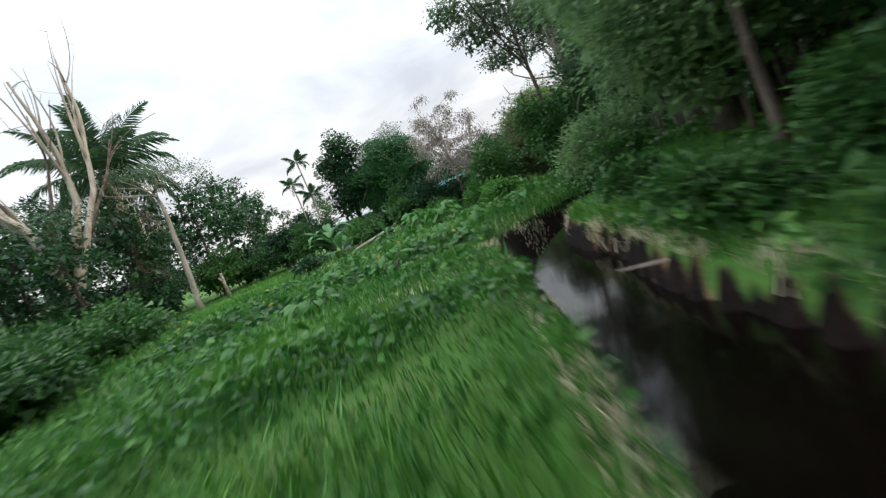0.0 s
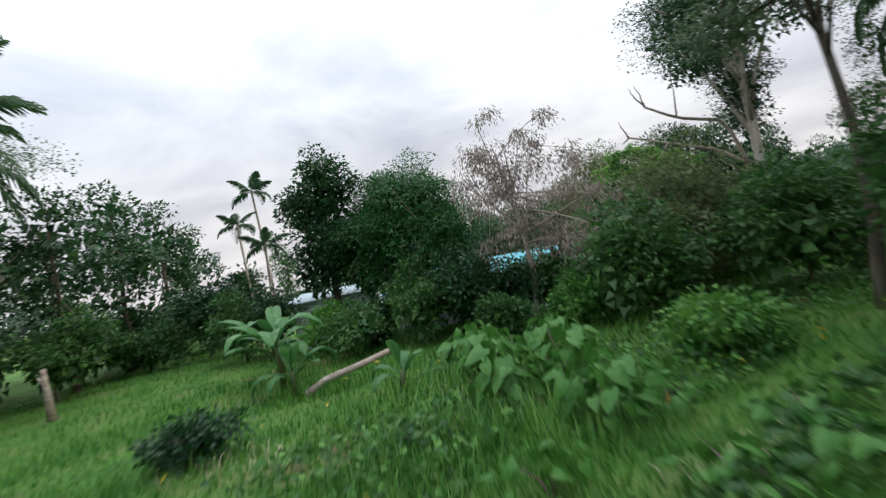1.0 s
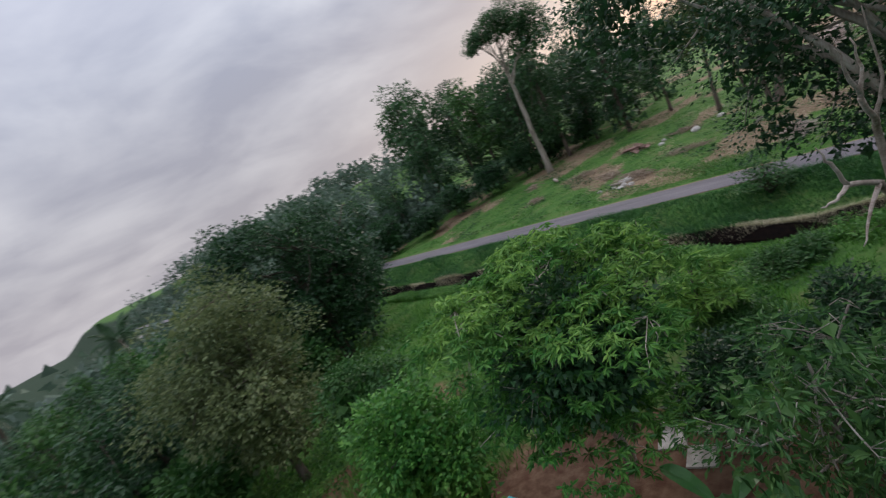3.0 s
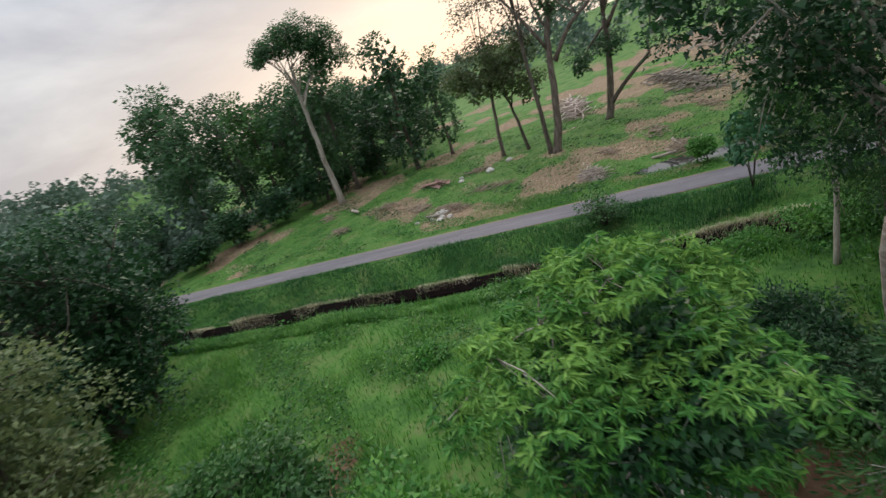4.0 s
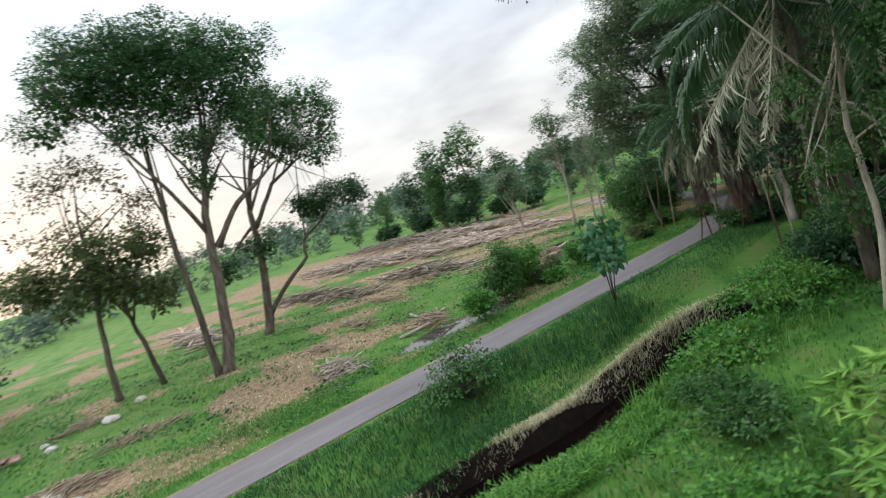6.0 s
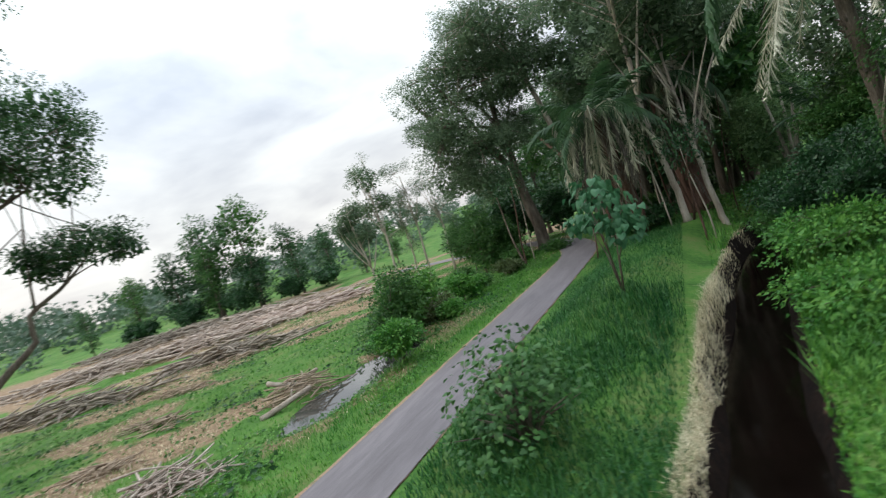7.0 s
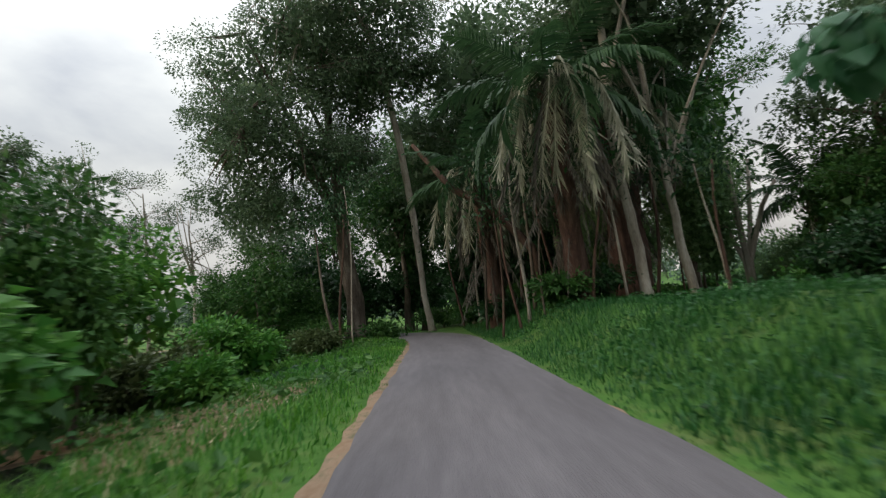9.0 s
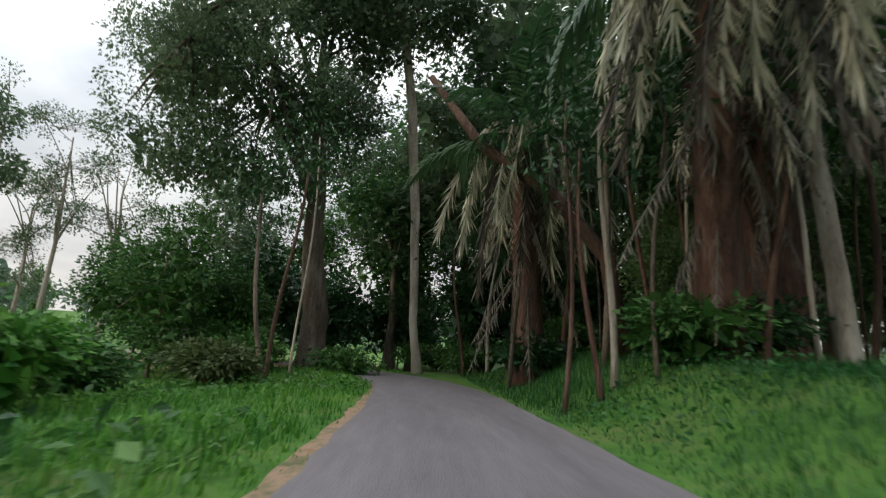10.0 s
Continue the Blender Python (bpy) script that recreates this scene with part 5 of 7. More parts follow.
tree("tree", "pale tree with two rough stems on the grassy bank", in_grove(9.7, 23.3), [(0, 0, -0.3, 0.24), (-0.12, 0, 0.6, 0.19), (-0.35, 0.1, 3, 0.165), (-0.45, 0.1, 5, 0.15), (-0.7, 0.2, 8, 0.11), (-0.9, 0.4, 13, 0.04)],
     [(-0.9, 0.4, 13.5, 2.8, 2.8, 1.8), (1.6, 0.8, 11.5, 2.4, 2.4, 1.5), (-2.6, 0, 11.8, 2.0, 2.0, 1.5)], 6000, 0.28, LEAF_GREY, BARK_PALE, limbs=12, twigs=60, clump=0.5)
tree("leaning_tree", "pale trunk that leans over the lane under dense foliage", in_grove(1.7, 39.4), [(-2.2, -0.9, -0.3, 0.26), (-2.45, -1.0, 1.6, 0.2), (-2.7, -1.4, 6.0, 0.22), (-2.9, -2.0, 9.6, 0.24), (-3.2, -3.0, 13.0, 0.23), (-3.8, -4.4, 16.4, 0.2), (-4.6, -5.8, 20, 0.08)],
     [(-4.6, -8.4, 20, 3.6, 3.6, 2.6), (-8.2, -7.2, 18.2, 3.4, 3.4, 2.4), (-2.2, -5.2, 19.6, 3.2, 3.2, 2.4), (-5.6, -4.4, 17.2, 3.0, 3.0, 2.0), (-7.2, -6.0, 15.2, 2.6, 2.6, 1.6), (-1.2, -4.4, 16.4, 2.0, 2.0, 1.6)], 22000, 0.21, LEAF_GREY, BARK_PALE, limbs=9, twigs=110, clump=0.4, droop=0.8, fork=0.8)
tree("tree", "massive dark tree at the bend of the lane", in_grove(-5.4, 37.6), [(0, 0, -0.3, 0.7), (0, -0.5, 3, 0.55), (-0.3, -1, 8, 0.4), (-0.6, -1, 14, 0.2), (-0.8, -1, 20, 0.05)],
     [(-0.8, -1, 20, 4.5, 4.5, 3.0), (-5.2, -2, 17.5, 4.0, 4.0, 3.0), (3.2, -3, 16.0, 3.6, 3.6, 2.4), (-3.6, -5, 13.5, 3.6, 3.4, 2.6), (-7.0, -1, 14.0, 2.8, 2.8, 2.4), (-1, 2, 12, 4.0, 4.0, 2.6), (-5.5, -3, 9.0, 3.0, 3.0, 2.2), (-2.5, -3.5, 8.0, 2.6, 2.4, 1.6), (-4.5, -4.0, 11.4, 3.4, 3.0, 1.8), (-0.6, -4.0, 11.0, 2.8, 2.6, 1.8), (1.2, 0.2, 15.6, 2.3, 2.3, 1.9), (2.7, 0.5, 18.0, 2.3, 2.3, 1.9), (0.8, 0.2, 12.2, 1.6, 1.6, 1.2)], 48000, 0.22, LEAF_GREY, BARK, limbs=14, twigs=130, clump=0.42, droop=0.7)
for i, (x, y, h, lx, ly) in enumerate(((2.0, 22.8, 5.6, 0.5, 1.2), (3.1, 23.6, 5.2, 0.1, 0.3), (2.7, 23.2, 4.4, -0.2, 0.3), (3.6, 22.8, 4.8, 0.5, 0.2), (5.4, 22.4, 4.6, 0.7, -0.4), (7.0, 23.0, 5.0, -0.8, -0.3), (8.1, 23.2, 4.6, 0.6, 0.2), (3.9, 26.2, 7.0, 0.3, -0.3), (4.9, 25.6, 6.2, -0.6, 0.0), (6.3, 26.4, 6.6, 0.5, 0.4), (7.2, 27.2, 7.4, -0.9, 0.3), (2.2, 28.6, 6.4, 0.2, 0), (8.3, 25.4, 6.0, -1.6, 0.4), (8.9, 20.0, 4.6, -0.3, 0.2), (8.4, 19.4, 4.2, 0.3, 0.0), (-5.4, 30.4, 5.4, -0.8, -0.2), (-5.1, 30.0, 5.8, 0.5, -0.2), (-4.6, 31.0, 7.2, 0.1, 0.0), (4.4, 31.0, 7.0, 0.3, 0), (6.0, 32.0, 7.0, -0.4, 0), (1.4, 36.6, 5.0, -0.5, 0), (2.5, 37.0, 4.8, 0.4, 0), (10.6, 26.2, 7.4, 0.6, 0))):
    stem = thing("slender_trunk", "thin pale trunk standing in the shade of the grove", "trunk", in_grove(x, y), 0, "slender trunks in the grove")
    b = Build()
    k = np.linspace(0, 1, 9)
    b.tube(np.stack([lx * k + 0.12 * np.sin(k * 5 + i), ly * k + 0.1 * np.cos(k * 4 + i), h * 1.2 * k - 0.2], 1), np.linspace(0.075, 0.04, 9) * rng.uniform(0.6, 1.3), 7, 0.1)
    part("stem", b.mesh("stem", BARK_PALE if i % 4 == 1 else BARK if i % 2 else BARK_RED, True), stem)
    b = Build()
    p = np.array([lx, ly, h * 1.2]) + rng.normal(size=(260, 3)) * [0.8, 0.8, 0.7]
    b.leaves(p, rng.normal(size=(260, 3)) + [0, 0, -0.8], rng.uniform(0.15, 0.32, 260))
    part("crown", b.mesh("crown", LEAF_DARK), stem)
lb = thing("broken_trunk", "red-brown broken trunk that leans through the grove", "trunk", in_grove(4.6, 26.6))
b = Build()
b.tube([(0, 0, -0.2), (-0.3, 0.1, 2.6), (-1.6, 0.6, 4.4), (-3.6, 1.2, 6.0), (-5.2, 1.6, 8.4)], [0.22, 0.2, 0.17, 0.15, 0.1], 8, 0.1)
part("stem", b.mesh("stem", BARK_RED, True), lb)
ct = thing("cut_tree", "pale many-stemmed tree cut back to bare limbs", "tree", in_grove(14.2, 27.0))
for a, d, h in ((0, 0.5, 8.4), (70, 0.8, 8.8), (150, 0.9, 7.6), (230, 0.7, 8.2), (300, 1.0, 7.0)):
    b = Build()
    ca, sa = math.cos(radians(a)), math.sin(radians(a))
    b.tube([(0, 0, -0.2), (0.1 * ca, 0.1 * sa, 3.6), (d * ca, d * sa, 6), (1.7 * d * ca, 1.7 * d * sa, h)], [0.14, 0.13, 0.1, 0.07], 7, 0.08)
    part("limb", b.mesh("limb", BARK_PALE, True), ct)
tree("thin_tree", "thin pale tree with a sparse feathery crown", in_grove(-26.0, 42.0), [(0, 0, -0.3, 0.18), (0.2, 0.2, 6, 0.13), (-0.2, 0.2, 13, 0.06)],
     [(-0.2, 0.2, 14, 2.2, 2.2, 2.4), (0.8, 0.8, 10.8, 2.0, 2.0, 1.6), (-1.4, 0, 10.5, 1.8, 1.8, 1.6)], 3000, 0.28, LEAF_GREY, BARK_PALE, limbs=14, twigs=60, clump=0.5)
tree("thin_tree", "thin pale tree with a sparse feathery crown", on_ground(-15.2, 25.4), [(0, 0, -0.3, 0.12), (-0.4, 0.2, 4, 0.09), (-1.0, 0.2, 8.6, 0.04)],
     [(-1.0, 0.2, 8.8, 1.3, 1.3, 1.1), (-1.9, 0.4, 7.6, 1.1, 1.1, 0.9), (0.0, 0.6, 7.0, 1.2, 1.2, 1.0)], 3200, 0.2, LEAF_GREY, BARK_PALE, limbs=14, twigs=60, clump=0.35, droop=0.8)
for x, y, h in ((-21.8, 45.4, 13.0), (-18.6, 45.8, 10.6), (-24.5, 47.0, 9.0)):
    tree("thin_tree", "thin pale tree with a sparse feathery crown before the bright sky", on_ground(x, y), [(0, 0, -0.3, 0.15), (0.3, 0, h * 0.5, 0.11), (-0.1, 0.2, h, 0.04)],
         [(-0.1, 0.2, h, 1.7, 1.7, 1.7), (1.0, 0.4, h - 2.6, 1.6, 1.6, 1.3), (-1.2, 0, h - 3.2, 1.6, 1.6, 1.3), (0.2, 0.2, h - 5.0, 1.5, 1.5, 1.2)], 3600, 0.2, LEAF_GREY, BARK_PALE, group="thin trees", limbs=14, twigs=50, clump=0.4, core=0.0)
for x, y, r, h in ((-10.4, 35.8, 2.2, 6.6), (-12.6, 38.6, 2.4, 6.0), (-8.8, 38.4, 1.8, 5.0)):
    bush("tall leafy green thicket beside the lane's bend", on_ground(x, y), r, h, 6000, 0.2, LEAF_MID, "thickets at the bend")
GROVE = [tree("grove_tree", "leafy tree in the shade of the grove", in_grove(x, y), [(0, 0, -0.3, 0.32), (0.2, 0, 4, 0.25), (0, 0.2, 9, 0.15), (0, 0, h, 0.04)],
              [(0, 0, h, 3.4, 3.4, 2.2), (2.6, 0.5, h - 2.4, 2.8, 2.8, 2.0), (-2.6, -0.5, h - 2.8, 2.8, 2.8, 2.2), (0.4, 2.4, h - 4.2, 2.8, 2.6, 2.0), (-0.4, -2.4, h - 5, 2.8, 2.6, 2.2), (1, 1, h - 7.5, 3.0, 3.0, 1.8)], 6000, 0.36, m, BARK, group="grove trees", limbs=12, twigs=24, clump=0.6)
         for x, y, h, m in ((-2.6, 48.6, 15.0, LEAF_FIELD), (6.4, 40.5, 14.0, LEAF_GREY), (13.4, 30.6, 13.0, LEAF_MID))]
for src, x, y, a, s in ((1, 4.6, 42.6, 70, 1.45), (0, 2.4, 49.0, 40, 0.95), (1, 8.0, 38.0, 120, 0.95), (2, 5.6, 45.6, 200, 0.9), (1, -2.6, 57.0, 10, 1.0), (1, 3.0, 46.5, 300, 1.15), (0, 8.0, 43.0, 20, 1.25), (2, -1.0, 54.0, 130, 1.35), (0, 11.5, 36.5, 260, 1.0), (0, 10.4, 32.6, 75, 0.95), (2, 9.0, 52.6, 220, 0.95), (1, -16.0, 58.0, 60, 1.0), (0, 6.0, 60.0, 0, 1.05), (1, 17.0, 24.6, 30, 0.7), (2, -10.0, 60.0, 110, 0.95)):
    copy_thing(GROVE[src], pose(*on_ground(x, y), 0, 0, a) @ Matrix.Diagonal((s, s, s, 1)))
for x, y, r, h, m in ((4.6, 23.2, 1.1, 1.1, LEAF_MID), (6.0, 24.4, 1.3, 1.3, LEAF_DARK), (3.2, 30.0, 1.5, 1.2, LEAF_DARK), (5.4, 34.0, 1.8, 1.5, LEAF_MID), (2.8, 40.0, 1.8, 1.3, LEAF_MID), (11.6, 24.6, 1.6, 1.6, LEAF_BRIGHT), (13.4, 22.0, 1.7, 2.0, LEAF_BRIGHT), (-3.4, 33.6, 1.2, 0.9, LEAF_MID), (-6.6, 33.0, 1.6, 1.6, LEAF_MID), (8.0, 33.0, 2.0, 2.0, LEAF_DARK), (0.4, 46.6, 2.0, 1.7, LEAF_MID), (4.6, 46.0, 2.2, 2.0, LEAF_DARK), (-9.0, 34.0, 2.0, 2.6, LEAF_MID), (-11.0, 37.0, 2.2, 3.0, LEAF_DARK)):
    bush("undergrowth in the shade of the grove", in_grove(x, y), r, h, int(1500 * r), 0.22, m, "undergrowth of the grove")
for x, y, r, h in ((14.5, 31.5, 2.6, 10.5), (13.4, 28.4, 2.2, 9.0), (10.8, 35.4, 2.8, 11.0), (16.8, 27.6, 2.2, 4.6), (11.0, 33.0, 2.6, 6.5), (-9.5, 44.0, 3.0, 7.0), (-2.0, 52.0, 3.2, 7.5), (3.6, 43.0, 2.8, 7.0), (8.2, 38.6, 2.8, 7.0), (12.2, 37.0, 2.8, 6.5), (-14.5, 45.0, 3.0, 6.0), (-6.5, 50.0, 3.0, 7.0), (7.0, 44.5, 3.0, 8.0), (-19.0, 50.0, 3.2, 6.0), (0.0, 58.0, 3.4, 8.0)):
    bush("dense dark thicket behind the grove's trunks", in_grove(x, y), r, h, *((14000, 0.22, LEAF_DRAPE) if x > 10.5 and y < 38 else (3400, 0.42, LEAF_DARK)), "thickets of the grove", clump=0.5)
for x, y, r, h in ((17.0, 26.6, 2.2, 7.4), (20.4, 25.2, 2.1, 5.2), (17.8, 23.0, 2.2, 6.4), (15.6, 24.4, 1.8, 5.4)):
    bush("leafy bush where the meadow meets the grove", on_ground(x, y), r, h, int(2400 * r), 0.22, LEAF_MID, "bushes at the grove's edge")
for x, y, r, h in ((12.4, 17.2, 1.6, 2.8), (13.6, 19.6, 1.7, 3.2), (12.4, 21.4, 1.5, 2.8), (15.2, 17.0, 1.7, 3.4), (14.0, 14.8, 1.4, 2.2)):
    bush("dark bush under the palms beside the ditch", on_ground(x, y), r, h, 4200, 0.2, LEAF_DARK, "dark bushes beside the ditch")
# trees draped with hanging creepers above the ditch
for x, y, h, seed in ((11.9, 41.6, 11.5, 0), (10.0, 46.0, 12.5, 1), (12.2, 36.4, 10.5, 2)):
    cols = []
    for i in range(9):
        a, d = i * 2.4 + seed, 0.7 + 0.28 * i
        cols.append((d * math.cos(a), d * math.sin(a), h - 2.6 - 0.45 * i - rng.uniform(0, 2.0), 0.75, 0.75, rng.uniform(1.5, 2.6)))
    cols += [(0.4, 0, h, 2.4, 2.4, 1.2), (3.2, -1.0, h - 1.0, 1.6, 1.6, 0.9)]
    tree("draped_tree", "tree draped with hanging grey-green creepers beside the ditch", on_ground(x, y), [(0, 0, -0.3, 0.13), (0.2, 0.1, 4, 0.1), (0, 0, h - 2, 0.06), (0, 0, h, 0.03)], cols, 9000, 0.2, LEAF_DRAPE, BARK, group="creeper-draped trees", limbs=14, twigs=50, clump=0.3, per=16, droop=1.5, width=0.36, core=0.04)
tree("overhanging_tree", "thin high boughs with sparse hanging leaves over the ditch", on_ground(10.8, 35.0), [(0, 0, -0.3, 0.2), (1.0, 0.4, 5, 0.16), (3.4, 1.4, 10, 0.1), (6.4, 2.6, 12.4, 0.04)],
     [(7.2, 3.0, 12.6, 1.8, 1.8, 0.6), (5.0, 4.6, 12.0, 1.6, 1.6, 0.7), (5.6, 0.4, 11.4, 1.6, 1.6, 0.7), (3.4, 2.4, 11.4, 1.6, 1.6, 0.8), (9.4, 1.0, 12.8, 1.4, 1.4, 0.5), (8.6, -1.8, 12.2, 1.4, 1.4, 0.6), (2.4, -0.6, 10.2, 1.5, 1.5, 0.9)], 5000, 0.2, LEAF_GREY, BARK, limbs=16, twigs=90, clump=0.35, per=14, droop=0.9, width=0.32, core=0.0)
for x, y, r, h in ((11.6, 49.4, 0.9, 0.9), (12.9, 44.8, 1.0, 1.1), (14.6, 41.0, 0.9, 1.0), (11.0, 45.0, 1.3, 1.8), (15.6, 36.2, 1.0, 1.2)):
    bush("low leafy weeds on the ditch's bank", on_ground(x, y), r, h, int(2200 * r), 0.2, LEAF_MID, "weeds on the ditch's bank")

# ---- trees of the cleared field ----
def many_stemmed(name, label, loc, trunks, masses, bark, category="tree"):
    """A tree of several stems or large limbs; masses: rows of blobs, leaf count, leaf length, material and leaves to a clump."""
    ob = thing(name, label, category, loc)
    ends = []
    for blobs, n, leaf, mat, per, clump in masses:
        cb, e = crown(blobs, n, leaf, clump=clump, per=per, core=0.1 if per > 12 else 0.0)
        part("crown", cb.mesh("crown", mat), ob)
        ends.append(e)
    ends = np.concatenate(ends)
    for i, tr in enumerate(trunks):
        tip = np.array(tr[-1][:3])
        near = ends[np.argsort(np.linalg.norm(ends - tip, axis=1))[:max(30, len(ends) // (1 + i))]]
        part("trunk" if i == 0 else "limb", woody(tr, near, 12 if i == 0 else 6, 60 if i == 0 else 24, 0.26, 0.5).mesh("trunk", bark, True), ob)
    return ob


many_stemmed("tree", "large round-crowned tree with forked trunks in the cleared field", on_ground(-22.9, -3.0),
             [[(0, 0.07, -0.6, 0.55), (0.05, 1.2, 3.31, 0.44), (0.08, 1.83, 8.75, 0.36), (0.11, 2.41, 12.98, 0.3), (0.17, 3.93, 18.04, 0.2), (0.23, 5.16, 25.09, 0.06)],
              [(0, -0.5, -0.6, 0.3), (0, -0.45, 5.4, 0.25), (0, -0.5, 11.9, 0.2), (0, -0.3, 17.1, 0.14), (0, 0.3, 22.6, 0.05)],
              [(0.11, 2.5, 10.0, 0.26), (0.21, 4.86, 13.08, 0.22), (0.3, 6.77, 14.26, 0.18), (0.43, 9.3, 16.0, 0.06)]],
             [([(-0.1, -2.9, 25.5, 2.8, 2.8, 2.6), (0, -0.2, 25.9, 3.4, 3.4, 2.2), (-0.2, -4.5, 22.8, 2.4, 2.4, 2.2), (0.6, 3.1, 26.1, 3.7, 3.7, 2.1), (-0.6, 6.7, 25.9, 3.6, 3.6, 2.0), (0.4, 9.4, 25.1, 2.4, 2.4, 2.4), (-0.5, -1.6, 22.9, 3.3, 3.3, 2.4), (0.8, 2.1, 21.9, 3.5, 3.5, 2.3), (0.3, 6.4, 22.4, 3.7, 3.7, 2.6), (0.3, 8.0, 20.1, 2.7, 2.7, 3.0), (-0.3, -5.9, 21.0, 1.6, 1.6, 1.5), (0.2, 0.8, 24.2, 3.8, 3.8, 2.0), (0.2, 5.0, 24.4, 3.8, 3.8, 2.0)], 30000, 0.3, LEAF_FIELD, 22, 0.5),
              ([(0.1, 3.4, 18.6, 2.6, 2.6, 1.8), (0, -0.9, 19.8, 2.4, 2.4, 1.5), (0.2, 3.0, 15.6, 1.6, 1.6, 1.8)], 3000, 0.3, LEAF_FIELD, 14, 0.5)], BARK)
many_stemmed("tree", "field tree with a crooked dark low side branch", on_ground(-34.1, 3.55),
             [[(0, -0.1, -0.6, 0.52), (0.12, 0.84, 3.13, 0.44), (0.26, 1.81, 9.88, 0.36), (0.27, 1.86, 13.27, 0.28), (0.5, 3.48, 17.65, 0.18), (1.07, 7.4, 23.56, 0.06)],
              [(0.09, 0.5, 1.8, 0.3), (0.44, 3.05, 4.41, 0.26), (0.88, 6.08, 6.58, 0.2), (0.9, 6.22, 8.65, 0.17), (1.26, 8.74, 10.02, 0.13), (1.57, 10.87, 11.9, 0.05)],
              [(0.28, 1.96, 11.22, 0.26), (0.72, 5.01, 15.38, 0.2), (1.28, 8.91, 17.7, 0.08)]],
             [([(1.1, 7.3, 22.9, 3.7, 3.7, 2.7), (1.6, 10.8, 23.7, 3.0, 3.0, 1.9), (1.7, 12.0, 20.9, 2.6, 2.6, 2.7), (1.0, 7.1, 19.0, 3.4, 3.4, 2.7), (1.5, 10.6, 17.7, 3.1, 3.1, 2.2), (0.7, 4.9, 21.3, 2.6, 2.6, 3.3)], 12000, 0.32, LEAF_FIELD, 22, 0.5),
              ([(1.5, 10.7, 12.6, 3.5, 3.5, 1.7), (1.1, 8.0, 11.4, 2.2, 2.2, 1.5), (2.0, 13.7, 12.0, 1.7, 1.7, 1.3), (0.3, 1.9, 8.8, 2.0, 2.0, 1.7), (-0.3, -2.1, 7.6, 1.8, 1.8, 1.7), (1.0, 7.1, 12.3, 1.4, 1.4, 1.1)], 7000, 0.32, LEAF_DARK, 20, 0.45)], BARK)
many_stemmed("tree", "two-stemmed field tree, leafy below and sparsely reddish above", on_ground(-29.6, -10.6),
             [[(0, 0, -0.4, 0.28), (-0.03, 0.26, 3.88, 0.23), (-0.09, 0.96, 9.15, 0.18), (-0.15, 1.52, 14.94, 0.1), (-0.21, 2.19, 18.86, 0.03)],
              [(-0.34, 3.53, -0.7, 0.25), (-0.3, 3.09, 3.75, 0.2), (-0.25, 2.55, 7.58, 0.14), (-0.24, 2.43, 11.83, 0.05)]],
             [([(0.3, -3.1, 10.9, 2.5, 2.5, 2.1), (0, -0.3, 9.4, 3.1, 3.1, 2.5), (-0.3, 3.0, 9.3, 3.1, 3.1, 2.7), (-0.5, 5.4, 7.5, 2.2, 2.2, 2.4), (-0.2, 2.0, 12.5, 3.2, 3.2, 2.1), (-0.5, 5.3, 11.9, 2.4, 2.4, 2.2)], 6500, 0.42, LEAF_OLIVE, 14, 0.5),
              ([(0.1, -0.6, 17.3, 2.1, 2.1, 2.0), (-0.2, 2.4, 18.5, 2.8, 2.8, 2.0), (-0.4, 4.6, 16.5, 2.5, 2.5, 2.3), (-0.7, 7.0, 14.0, 1.7, 1.7, 2.0), (0.1, -1.3, 14.3, 1.8, 1.8, 1.5)], 1500, 0.46, LEAF_RUST, 6, 0.6)], BARK)
many_stemmed("tall_tree", "very tall tree with a bare pale trunk and a high crown", on_ground(-28.8, -35.8),
             [[(0.3, -0.6, -0.5, 0.5), (0.34, -0.58, 6.05, 0.4), (0.21, -0.35, 11.1, 0.34), (0.2, -0.34, 15.3, 0.28), (0.11, -0.19, 18.2, 0.2), (-0.18, 0.3, 22.8, 0.06)],
              [(0.16, -0.28, 15.0, 0.18), (-0.71, 1.22, 17.8, 0.14), (-1.97, 3.37, 19.8, 0.05)], [(0.13, -0.22, 16.8, 0.18), (0.52, -0.88, 19.9, 0.12), (1.17, -2.0, 21.9, 0.05)]],
             [([(-0.7, 1.2, 24.7, 3.6, 3.6, 1.8), (1.2, -2.1, 23.4, 2.5, 2.5, 1.9), (-2.1, 3.6, 22.7, 3.4, 3.4, 2.2), (-0.3, 0.5, 23.0, 3.9, 3.9, 1.6), (-2.8, 4.7, 20.2, 2.8, 2.8, 2.8), (1.9, -3.3, 22.3, 1.6, 1.6, 1.1), (-1.8, 3.0, 19.4, 2.3, 2.3, 1.5)], 11000, 0.36, LEAF_FIELD, 22, 0.5)], BARK_PALE)
